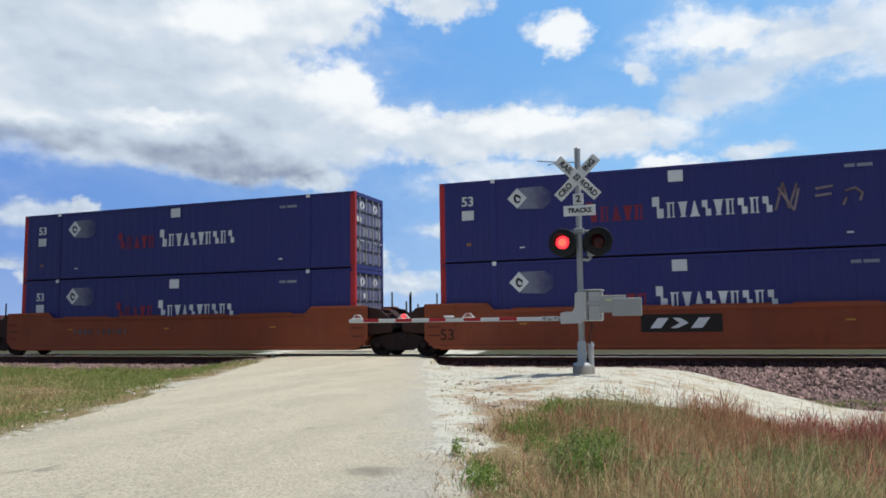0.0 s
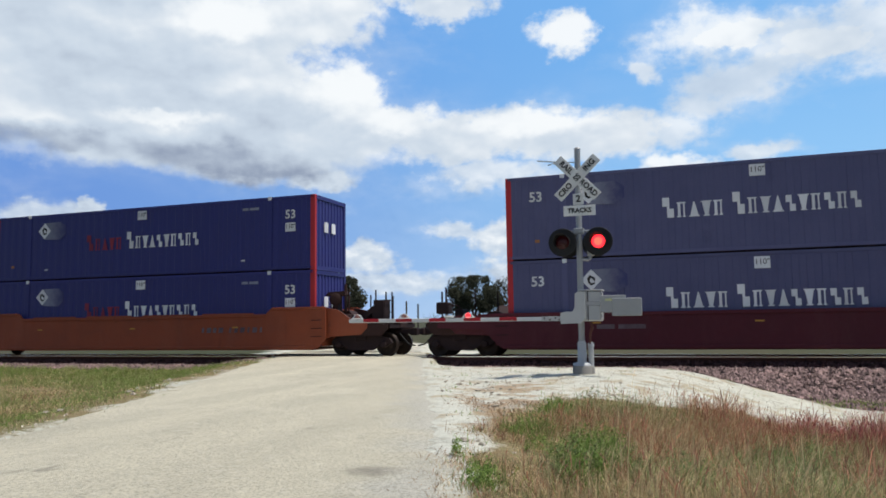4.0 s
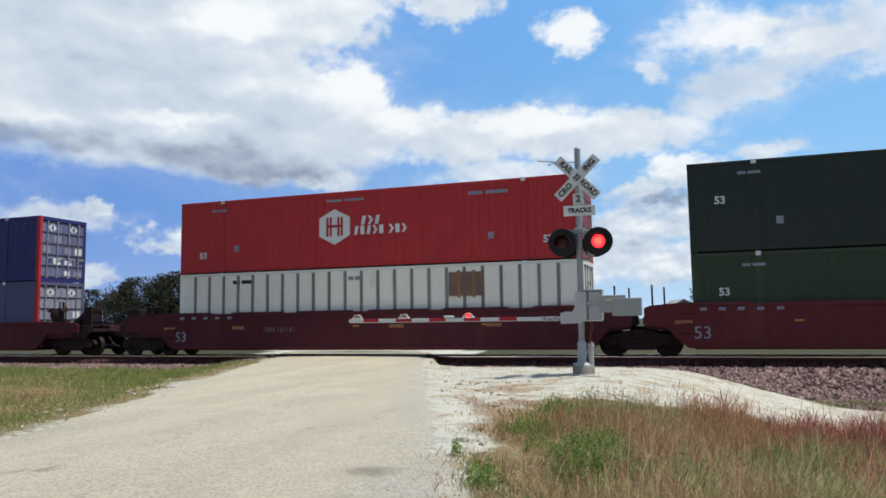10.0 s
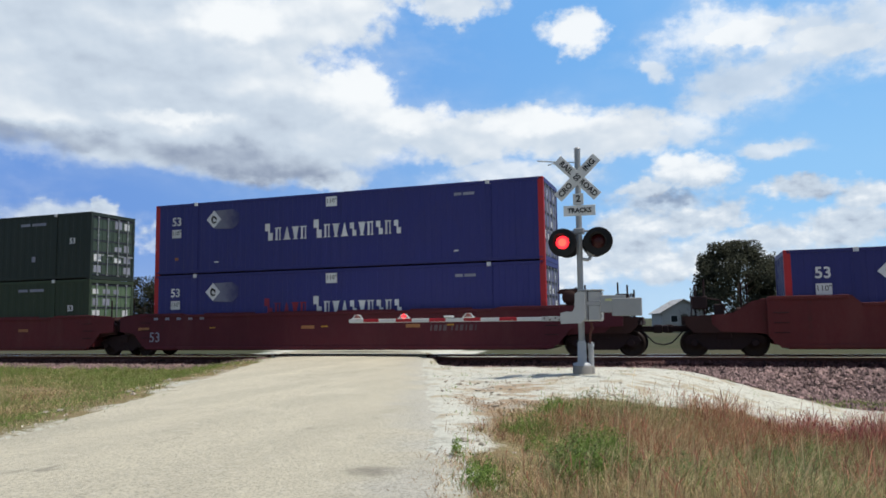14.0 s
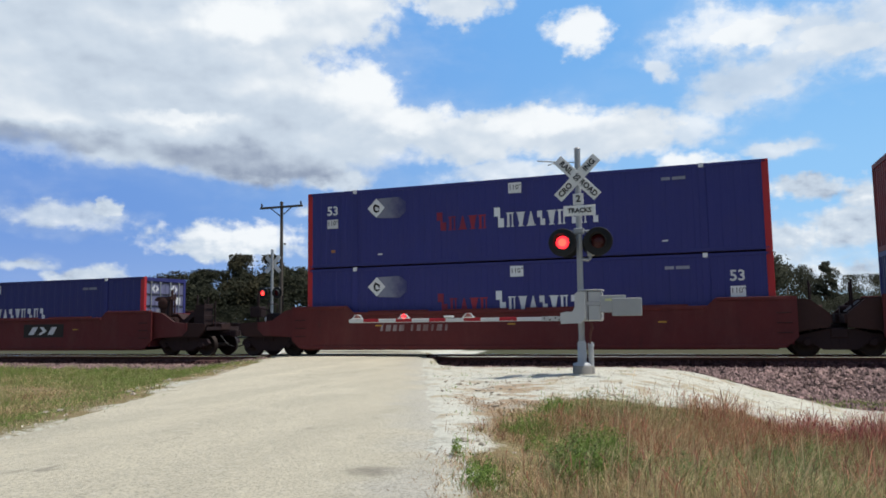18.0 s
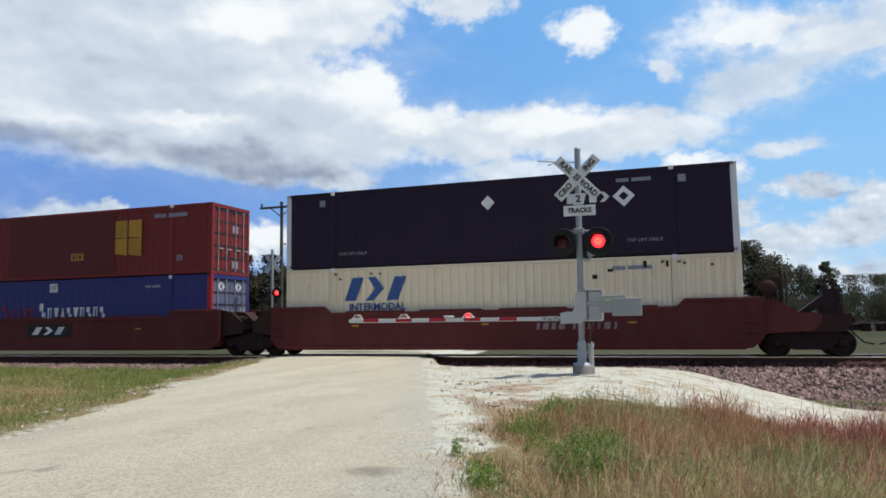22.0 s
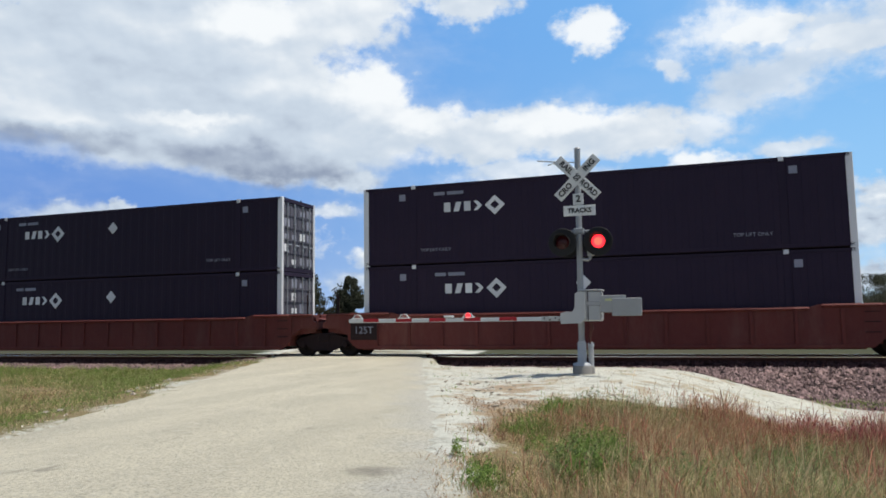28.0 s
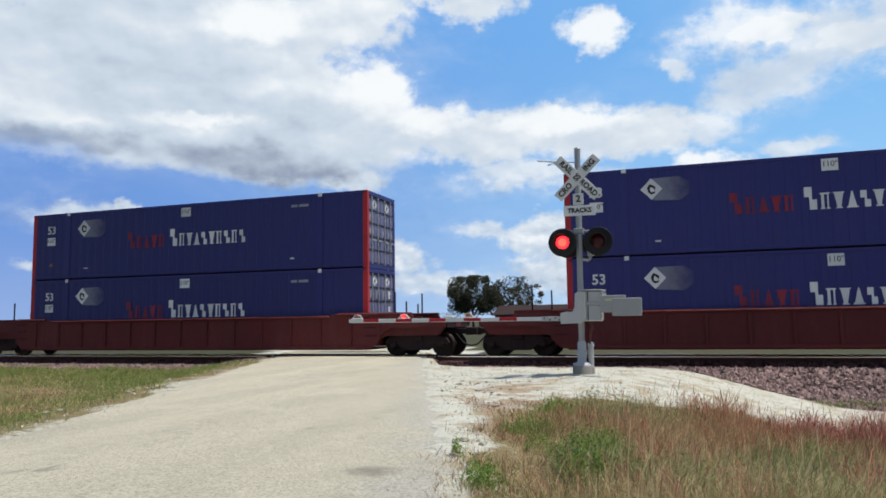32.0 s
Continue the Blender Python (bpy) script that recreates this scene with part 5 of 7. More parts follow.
def stand_mesh(tall):
    """Dark upright gear on a car end: a braced brake stand with fittings, or a pair of posts with a box between."""
    b = Build()
    if tall:
        b.slab([(1.45, 1.28), (2.25, 1.86), (2.25, 2.06), (2.66, 2.06), (2.66, 1.24), (2.20, 1.24), (2.20, 1.60), (1.80, 1.28)], -0.95, -0.35)
        for x, y, top in ((2.32, -0.90, 2.44), (2.60, -0.60, 2.36), (2.80, -0.40, 2.20)):
            b.tube((x, y, 1.14), (x, y, top), 0.03, n=7)
    else:
        for x, y, top in ((2.35, 0.95, 2.45), (2.62, 0.60, 2.30)):
            b.tube((x, y, 1.14), (x, y, top), 0.035, n=7)
        b.box(2.25, 2.72, 0.55, 1.0, 1.50, 1.92, 0.03).box(1.75, 2.05, 0.2, 0.9, 1.28, 1.66, 0.03)
        b.line([(1.6, 0.9, 1.30), (1.9, 0.95, 1.78), (2.35, 0.95, 1.86)], 0.028, 6)
    return b.mesh("upright_gear", TRUCK)


def coupler_mesh():
    b = Build().box(-0.5, 0.42, -0.09, 0.09, 0.78, 0.98, 0.02)
    b.box(0.36, 0.66, -0.17, 0.04, 0.74, 1.02, 0.03).box(0.50, 0.68, 0.0, 0.16, 0.76, 1.0, 0.03)
    return b.mesh("coupler", TRUCK)


def car_mark(name, mesh, car, x=0.0, z=0.0, proud=0.0, label=""):
    if isinstance(mesh, list):
        return [car_mark(name, me, car, x, z, proud, label) for me in mesh]
    return part(name, mesh, car, (x, -SIDE_Y - 0.036 - proud, z), label)


def panel_logo(x, wide=2.45):
    def put(car):
        car_mark("logo_panel", plate(0, wide, 0, 0.56, BLACK, "logo_panel"), car, x, 0.80, label="black panel with white slanted bars")
        car_mark("logo_marking", blocks((3,), 0.28, wide - 0.32, 0.12, 0.44, WHITE, "logo_marking", lean=0.25), car, x, 0.80, 0.006)
    return put


def number_bars(x, w=2.5, h=0.20, n=(4, 6), mat=None):
    def put(car):
        car_mark("number_marking", blocks(n, 0, w, 0, h, mat or DIM_MARK, "number_marking", lean=0.15), car, x, 0.92)
    return put


def fifty_three(x, z=0.75, size=0.55, mat=None):
    def put(car):
        for me in single_letters("53", size, mat or GREY_MARK):
            car_mark("digit", me, car, x, z)
    return put


def orange_tags(*xs):
    def put(car):
        for x in xs:
            car_mark("placard", plate(-0.27, 0.27, -0.06, 0.06, ORANGE_MARK, "placard"), car, x, 1.10)
        for k in range(5):
            car_mark("small_sticker", plate(-0.10, 0.10, -0.05, 0.05, GREY_MARK, "small_sticker"), car, 0.3 + 0.55 * k, 1.50)
    return put


def word_125(x, lettered=True):
    def put(car):
        car_mark("plate", plate(-0.52, 0.52, -0.34, 0.34, TRUCK, "plate"), car, x, 0.95, 0.05)
        for me in single_letters("125T", 0.36, GREY_MARK) if lettered else ():
            car_mark("letter", me, car, x, 0.95, 0.06)
    return put


def both(*puts):
    def put(ob):
        for p in puts:
            p(ob)
    return put


TRAIN = []
STACK = stack_marks(RED_MARK)
STACK_END = stack_marks(RED_MARK, right=True, left53=False)
STACK_BARE = stack_marks(RED_MARK, inches=False)


def blue_box(x, level, label, marks=STACK, doors=True, mat=BLUE):
    TRAIN.append(container("container", label, x, level, mat, RED_POST, "smooth", doors, marks, rails=mat))


def unit(x, *args, **kw):
    TRAIN.append(well_car(x, *args, **kw))


BLUE_TOP = "dark blue container with red corner posts, stacked on top"
BLUE_LOW = "dark blue container with red corner posts in a well car"
ORANGE_CAR = "orange articulated well car with rust-streaked smooth sides"
BROWN_CAR = "red-brown articulated well car with dusty smooth sides"
# first set: three orange units behind an empty end
unit(-47.5, CAR_ORANGE, "smooth", "ss", ORANGE_CAR)
unit(-28.0, CAR_ORANGE, "smooth", "ss", ORANGE_CAR, marks=number_bars(3.1, 2.9))
blue_box(-28.0, 0, BLUE_LOW, STACK_BARE), blue_box(-28.0, 1, BLUE_TOP, STACK_BARE)
unit(-8.52, CAR_ORANGE, "smooth", "ss", ORANGE_CAR, marks=both(panel_logo(6.83), fifty_three(0.3, mat=TRUCK)))
blue_box(-8.52, 0, BLUE_LOW, stack_marks(RED_MARK, right=True, inches=False, left53=False), doors=False)
blue_box(-8.52, 1, "dark blue long container with a white sprayed scrawl on its side", stack_marks(RED_MARK, scrawl=True, inches=False))
unit(10.94, CAR_ORANGE, "smooth", "sc", ORANGE_CAR, marks=both(number_bars(11.2, 2.9), fifty_three(0.3, mat=TRUCK)))
blue_box(10.94, 0, BLUE_LOW, STACK_END, doors=False), blue_box(10.94, 1, BLUE_TOP, STACK_END, doors=False)
# two low maroon cars
LOW_CAR = "dark maroon low-sided well car, dull and grimy"
unit(34.53, CAR_MAROON, "low", "cc", LOW_CAR, marks=number_bars(3.0, 1.6, 0.14))
PALE = stack_marks(WHITE, box110=False)
blue_box(34.53, 0, "chalky faded blue container with white bars, in a well car", PALE, mat=FADED)
blue_box(34.53, 1, "chalky faded blue container with white bars, stacked on top", PALE, mat=FADED)
unit(58.15, CAR_MAROON, "low", "cc", LOW_CAR, marks=number_bars(4.4, 1.6, 0.14))
blue_box(58.15, 0, "chalky faded blue container with white bars, in a well car", PALE, mat=FADED)
blue_box(58.15, 1, "bright blue long container with red corner posts, stacked on top")
# dark maroon set
MAROON_CAR = "dark maroon articulated well car with orange placards"
unit(81.77, CAR_MAROON, "plain", "cs", MAROON_CAR, marks=both(fifty_three(0.25), number_bars(4.0, 1.4), orange_tags(-0.3, 2.9, 9.5, 13.1)))
TRAIN.append(container("container", "white ribbed sheet container with a brown repair panel", 81.77, 0, WHITE_BOX, WHITE_BOX, "sheet", True, rib_marks))
TRAIN.append(container("container", "bright red long container with a white hexagon emblem", 81.77, 1, RED_BOX, RED_BOX, "box", True,
                       hexagon_marks(6.94, [((3,), 8.02, 8.86, 1.60, 1.93), ((5, 3), 7.74, 9.90, 1.24, 1.56)], [(1.1, 0.72), (15.0, 0.72)])))
unit(101.32, CAR_RED, "plain", "ss", "brick-red articulated well car with pale lettering bars", marks=both(fifty_three(0.25), number_bars(6.8, 3.2, 0.22, (2, 14)), orange_tags(-0.3, 5.6, 12.8)))
HEX_GREEN = hexagon_marks(7.25, [((3,), 8.47, 9.36, 1.62, 2.02), ((5,), 8.20, 9.62, 1.20, 1.56)], [(0.95, 1.66), (15.15, 1.66)])
TRAIN.append(container("container", "dull green long container with a white hexagon emblem", 101.32, 0, GREEN, GREEN, "smooth", True, HEX_GREEN))
TRAIN.append(container("container", "blackish green long container with a white hexagon emblem", 101.32, 1, GREEN_DARK, GREEN_DARK, "smooth", True, HEX_GREEN))
unit(120.83, CAR_MAROON, "plain", "sc", MAROON_CAR, marks=both(fifty_three(0.25), number_bars(12.0, 1.8), orange_tags(-0.3, 7.2, 11.4)))
blue_box(120.83, 0, BLUE_LOW)
blue_box(120.83, 1, "bright blue long container with all-white bars on its side", stack_marks(WHITE))
# single car with one container, then three red-brown units
unit(144.33, CAR_BROWN, "smooth", "cc", "red-brown well car holding a single blue container", marks=both(panel_logo(9.97, 2.2), number_bars(3.1, 2.8)))
blue_box(144.33, 0, "lone dark blue long container low in a well car")
unit(168.05, CAR_BROWN, "smooth", "cs", BROWN_CAR, marks=number_bars(3.0, 2.7, 0.22, mat=STENCIL))
blue_box(168.05, 0, BLUE_LOW, STACK_END, doors=False), blue_box(168.05, 1, BLUE_TOP)
unit(187.56, CAR_BROWN, "smooth", "ss", BROWN_CAR, marks=panel_logo(6.9))
blue_box(187.56, 0, "bright blue long container beneath a maroon one")
TRAIN.append(container("container", "maroon long container with a repainted middle and yellow panels", 187.56, 1, OXIDE, OXIDE, "box", True, maroon_marks))
unit(207.10, CAR_BROWN, "smooth", "sc", BROWN_CAR, marks=number_bars(9.6, 2.8, 0.22, mat=STENCIL))
TRAIN.append(container("container", "cream corrugated container with a blue emblem, rust-streaked", 207.10, 0, BEIGE, BEIGE, "ribbed", True, block_logo))
TRAIN.append(container("container", "black-blue long container with white corner posts", 207.10, 1, BLACKBLUE, WHITE, "smooth", False, diamond_marks(centre=(8.02, 2.09), shift=7.64), rails=BLACKBLUE))
# ribbed rust-red set
RIB_CAR = "rust-red articulated well car with vertical side ribs"
unit(230.73, CAR_RUST, "ribbed", "cs", RIB_CAR, marks=word_125(15.9, False))
TRAIN.append(container("container", "cream corrugated container with a blue emblem, rust-streaked", 230.73, 0, BEIGE, BEIGE, "ribbed", True, block_logo))
blue_box(230.73, 1, "bright blue long container stacked on a cream one")
BLACK_LABEL = "black-blue long container with white end posts and diamond emblem"
for x in (250.40, 270.01):
    unit(x, CAR_RUST, "ribbed", "ss" if x < 260 else "sc", RIB_CAR, marks=word_125(0.1))
    for lev in (0, 1):
        TRAIN.append(container("container", BLACK_LABEL, x, lev, BLACKBLUE, WHITE, "smooth", True, diamond_marks(low=lev == 1, centre=(8.0, 2.1) if lev == 0 or x < 260 else None), rails=BLACKBLUE))
for x in (293.59, 317.03):
    unit(x, CAR_BROWN, "ribbed", "cc", "rust-red single well car with vertical side ribs")
    blue_box(x, 0, BLUE_LOW), blue_box(x, 1, BLUE_TOP)

# ---------------------------------------------------------------- crossing signals
DISCS = []


def lamp_head(sig, x, y, z, group, facing=-1):
    """A flashing lamp: black target disc, visor, bowl and a lens disc that turns its bright or dark side out."""
    head = part("lamp_head", shared("lamp head", lambda: ring_head()), sig, (x, y, z), "black round flasher lamp with a visor", turn=Matrix() if facing < 0 else Matrix.Rotation(math.pi, 4, "Z"))
    v = Build()
    n = 14
    arc = [(-0.2 + 1.4 * k / n) * math.pi for k in range(n + 1)]
    vs = [(0.168 * math.cos(a), 0.0, 0.168 * math.sin(a)) for a in arc] + [(0.172 * math.cos(a), -0.14 - 0.14 * max(0, math.sin(a)), 0.172 * math.sin(a)) for a in arc]
    vs += [(p[0] * 1.03, p[1], p[2] * 1.03) for p in vs]
    m = n + 1
    fs = [(i, i + 1, m + i + 1, m + i) for i in range(n)] + [(2 * m + i, 3 * m + i, 3 * m + i + 1, 2 * m + i + 1) for i in range(n)] + [(m + i, m + i + 1, 3 * m + i + 1, 3 * m + i) for i in range(n)]
    part("visor", shared("visor", lambda: v.add(vs, fs, True).mesh("visor", LAMP_BLACK)), head)
    lens = part("lens", shared("lens dark", lambda: Build().turned([(0.0, 0.1494), (0.006, 0.148), (0.016, 0.13), (0.022, 0.02)], n=24).mesh("lens", RED_LENS)), head, label="dark red lens disc, bright on one side")
    part("lit_side", shared("lens lit", lambda: Build().turned([(-0.002, 0.142), (-0.014, 0.13), (-0.022, 0.085)], n=24).mesh("lit_side", RED_LIT)), lens)
    part("lit_core", shared("lens core", lambda: Build().turned([(-0.0225, 0.085), (-0.026, 0.05), (-0.028, 0.01)], n=18).mesh("lit_core", RED_CORE)), lens)
    lens.matrix_parent_inverse = Matrix.Translation((0, 0.0, 0))
    DISCS.append((lens, group))


def ring_head():
    n, b = 28, Build()
    prof = [(-0.004, 0.150), (-0.010, 0.300), (0.0, 0.308), (0.014, 0.300), (0.03, 0.19), (0.17, 0.17), (0.25, 0.09), (0.255, 0.01)]
    inner = [(-0.004, 0.150), (0.155, 0.150), (0.18, 0.02)]
    for pr in (prof, inner):
        vs = [(r * math.cos(2 * math.pi * i / n), d, r * math.sin(2 * math.pi * i / n)) for d, r in pr for i in range(n)]
        b.add(vs, [(k * n + i, k * n + (i + 1) % n, (k + 1) * n + (i + 1) % n, (k + 1) * n + i) for k in range(len(pr) - 1) for i in range(n)])
    return b.mesh("lamp_head", LAMP_BLACK)


def crossbuck(sig, y, z, facing=-1, lettered=True):
    turn_face = Matrix() if facing < 0 else Matrix.Rotation(math.pi, 4, "Z")
    for k, ang in enumerate((-45, 45)):
        blade = part("blade", shared("blade", lambda: Build().box(-0.61, 0.61, -0.005, 0.005, -0.115, 0.115, 0.0045).mesh("blade", SIGN_WHITE)), sig, (0, y - 0.012 * k * (1 if facing < 0 else -1), z), "white crossbuck blade with black letters", turn=turn_face @ Matrix.Rotation(radians(-ang), 4, "Y"))
        if lettered:
            if k == 0:
                halves = (("RAIL", -0.335), ("ROAD", 0.335))
            else:
                halves = (("CRO", -0.37), ("SS", 0.0), ("ING", 0.37))
            for w, wx in halves:
                for me in single_letters(w, 0.170, SIGN_BLACK, 0.005):
                    part("letter", me, blade, (wx, -0.010, 0))


def arm_lamp_mesh():
    """A short drum that glows on its front and is dull red at its back."""
    me = Build().turned([(-0.030, 0.046), (-0.020, 0.062), (0.020, 0.062), (0.030, 0.046)], n=14).mesh("arm_lamp", shared("arm lamp lit", lambda: glow("lit gate lamp", (1.0, 0.03, 0.04), 1.6)))
    me.materials.append(shared("arm lamp dull", lambda: material("dull gate lamp lens", (0.30, 0.10, 0.09), (0.36, 0.20, 0.17), 0.4, bump=0)))
    for p in me.polygons:
        p.material_index = 0 if p.center.y < -0.022 else 1
    return me


def signal():
    s = thing("crossing_signal", "grey railway crossing signal with crossbuck, red flashers and a lowered gate", "railway signal", (-2.36, 16.0, 0.16))
    lean = Matrix.Rotation(radians(0.5), 4, "Y")
    part("foundation", Build().turned([(-0.25, 0.235), (0.07, 0.235), (0.10, 0.215)], axis="z", n=16, at=(0.03, 0, 0)).box(0.1, 0.25, -0.12, 0.12, -0.2, 0.09, 0.02).mesh("foundation", CONCRETE), s)
    part("mast", Build().tube((0, 0, 0.06), (0, 0, 4.80), 0.066, n=16).turned([(4.80, 0.072), (4.84, 0.060), (4.855, 0.01)], axis="z", n=16).mesh("mast", GALV), s)
    part("mast_base", Build().turned([(0.10, 0.20), (0.14, 0.19), (0.17, 0.10), (0.58, 0.092), (0.62, 0.068)], axis="z", n=16).mesh("mast_base", SILVER), s)
    part("junction_pipe", Build().tube((0.19, 0.02, 0.04), (0.19, 0.02, 0.50), 0.058, n=12).turned([(0.50, 0.075), (0.56, 0.066), (0.60, 0.02)], axis="z", n=12, at=(0.19, 0.02, 0)).mesh("junction_pipe", SILVER), s)
    part("conduit", Build().line([(0.18, -0.02, 0.56), (0.19, -0.04, 0.78), (0.24, -0.05, 0.90), (0.22, -0.05, 1.0), (0.12, -0.04, 1.08), (0.05, -0.03, 1.16)], 0.028, 8).mesh("conduit", RAIL), s)
    crossbuck(s, -0.085, 4.16)
    tab = part("track_count_plate", Build().box(-0.115, 0.115, -0.005, 0.005, -0.13, 0.12, 0.004).mesh("track_count_plate", SIGN_WHITE), s, (0.01, -0.085, 3.69), "white plate with the figure two")
    part("lettering", letters("2", 0.21, SIGN_BLACK, 0.004, 0.006), tab, (0, -0.010, 0))
    tab2 = part("tracks_plate", Build().box(-0.345, 0.345, -0.005, 0.005, -0.115, 0.115, 0.004).mesh("tracks_plate", SIGN_WHITE), s, (0.03, -0.085, 3.435), "white plate reading tracks")
    for me in single_letters("TRACKS", 0.140, SIGN_BLACK, 0.005):
        part("letter", me, tab2, (0, -0.010, 0))
    part("cross_arm", Build().tube((-0.36, 0, 2.99), (0.42, 0, 2.99), 0.026, n=10).box(-0.11, 0.11, -0.09, 0.09, 2.93, 3.05, 0.012).tube((0.0, -0.12, 2.99), (0.0, 0.12, 2.99), 0.03, n=8).mesh("cross_arm", GALV), s)
    for x in (-0.335, 0.43):
        lamp_head(s, x, -0.20, 2.74, "near left" if x < 0 else "near right")
        part("hanger", Build().line([(x, -0.02, 2.99), (x, -0.02, 2.86)], 0.022, 8).mesh("hanger", GALV), s)
    part("rear_lamp_bracket", Build().line([(0.05, 0.0, 2.38), (0.20, 0.02, 2.36), (0.24, 0.03, 2.46), (0.24, 0.03, 2.60)], 0.035, 8).box(0.16, 0.30, 0.0, 0.12, 2.44, 2.60, 0.02).mesh("rear_lamp_bracket", GALV), s)
    for x in (-0.31, 0.31):
        b = Build().turned([(0.0, 0.30), (0.015, 0.30), (0.03, 0.18), (-0.14, 0.16), (-0.2, 0.06)], n=20)
        part("rear_lamp", shared("rear lamp", lambda: b.mesh("rear_lamp", LAMP_BLACK)), s, (x, 0.30, 2.74))
    part("bell_arm", Build().line([(-0.05, 0.0, 4.52), (-0.45, 0.02, 4.56), (-0.66, 0.02, 4.50)], 0.012, 6).line([(-0.45, 0.02, 4.56), (-0.90, 0.02, 4.62)], 0.014, 6).mesh("wire_bracket", GALV), s)
    # gate mechanism
    gm = part("gate_mechanism", Build().box(0.0, 0.46, -0.34, 0.02, 1.04, 1.68, 0.03).box(-0.02, 0.48, -0.36, 0.04, 1.68, 1.71, 0.008).mesh("gate_mechanism", SILVER), s, (0.02, 0, 0), "grey gate machine housing with a lid")
    part("lid_seam", Build().box(0.17, 0.185, -0.348, -0.335, 1.06, 1.68).mesh("lid_seam", TRUCK), gm)
    for hz in (1.12, 1.36, 1.58):
        part("hinge", Build().box(0.44, 0.475, -0.35, -0.30, hz, hz + 0.06, 0.006).mesh("hinge", GALV), gm)
    part("arm_bracket", Build().slab([(-0.37, 0.99), (-0.37, 1.22), (-0.24, 1.25), (-0.12, 1.24), (-0.07, 1.34), (-0.06, 1.62), (0.0, 1.66), (0.15, 1.66), (0.15, 1.12), (0.06, 1.0)], -0.44, -0.36).mesh("arm_bracket", SILVER), s)
    part("counterweight", Build().box(0.70, 1.30, -0.42, -0.34, 1.15, 1.52, 0.012).box(0.46, 0.98, -0.39, -0.35, 1.22, 1.58, 0.01).mesh("counterweight", GALV), s, label="flat grey steel counterweight plates")
    part("counter_arm", Build().box(0.10, 0.95, -0.35, -0.30, 1.36, 1.46, 0.01).mesh("counter_arm", GALV), s)
    part("tag", plate(0, 0.16, 0, 0.05, shared("tag paint", lambda: material("pale yellow tag paint", (0.44, 0.45, 0.25), None, 0.6, bump=0)), "tag"), s, (0.56, -0.395, 1.46))
    # lowered arm
    g = part("gate_arm", Build().box(-5.33, -0.28, -0.020, 0.020, -0.042, 0.042, 0.008).mesh("gate_arm", GATE_WHITE), s, (0, -0.40, 1.10), "white and red striped gate arm with small red lamps", turn=Matrix.Rotation(radians(-0.32), 4, "Y"))
    red = shared("red stripe", lambda: Build().box(0, 0.406, -0.0215, 0.0215, -0.036, 0.043, 0.008).mesh("red_stripe", GATE_RED))
    for k in range(5):
        part("red_stripe", red, g, (-4.97 + 0.813 * k, 0, 0))
    part("sleeve", Build().box(-0.78, -0.28, -0.028, 0.028, -0.050, 0.050, 0.008).mesh("sleeve", GALV), g)
    for bx in (-0.72, -0.60, -0.48, -0.40):
        part("bolt", shared("arm bolt", lambda: Build().turned([(-0.044, 0.006), (-0.042, 0.016), (-0.028, 0.018)], n=8).mesh("bolt", TRUCK)), g, (bx, 0, 0.018 if bx in (-0.72, -0.48) else -0.018))
    for px, beat_side in ((-5.12, ""), (-3.95, "near left"), (-2.42, "near right")):
        part("lamp_base", Build().box(-0.14, 0.14, -0.04, 0.04, 0.045, 0.065, 0.006).tube((-0.12, 0, 0.06), (-0.06, 0, 0.135), 0.014, n=6).tube((0.12, 0, 0.06), (0.06, 0, 0.135), 0.014, n=6).box(-0.07, 0.07, -0.03, 0.03, 0.128, 0.146, 0.006).mesh("lamp_base", SIGN_WHITE), g, (px, 0, 0), "white bracket of a small gate lamp")
        lens = part("arm_lamp", shared("arm lamp", arm_lamp_mesh), g, label="small red gate lamp, bright on one side")
        lens.matrix_parent_inverse = Matrix.Translation((px, 0, 0.095))
        if beat_side:
            DISCS.append((lens, beat_side))
        else:
            lens.matrix_basis = Matrix.Rotation(math.pi, 4, "Z")
    part("white_box", Build().box(-2.98, -2.76, -0.05, 0.05, 0.05, 0.10, 0.015).mesh("white_box", SIGN_WHITE), g)
    s.matrix_basis = s.matrix_basis @ lean
    return s


signal()


def far_signal():
    x, y = -21.9, 35.0
    s = thing("crossing_signal", "far grey crossing signal with crossbuck and red flashers", "railway signal", (x, y, -0.05))
    part("mast", Build().tube((0, 0, 0), (0, 0, 5.35), 0.075, n=12).mesh("mast", GALV), s)
    part("mast_base", Build().turned([(0.0, 0.25), (0.06, 0.22), (0.08, 0.13), (0.9, 0.12)], axis="z", n=14).mesh("mast_base", SILVER), s)
    crossbuck(s, 0.09, 4.55, facing=1, lettered=False)
    part("cross_arm", Build().tube((-0.5, 0, 3.23), (0.5, 0, 3.23), 0.03, n=8).mesh("cross_arm", GALV), s)
    for dx in (-0.44, 0.44):
        lamp_head(s, dx, -0.2, 2.96, "far left" if dx < 0 else "far right")
    part("case", Build().box(-0.3, 0.35, -0.25, 0.25, 1.0, 1.7, 0.03).mesh("case", SILVER), s)


far_signal()


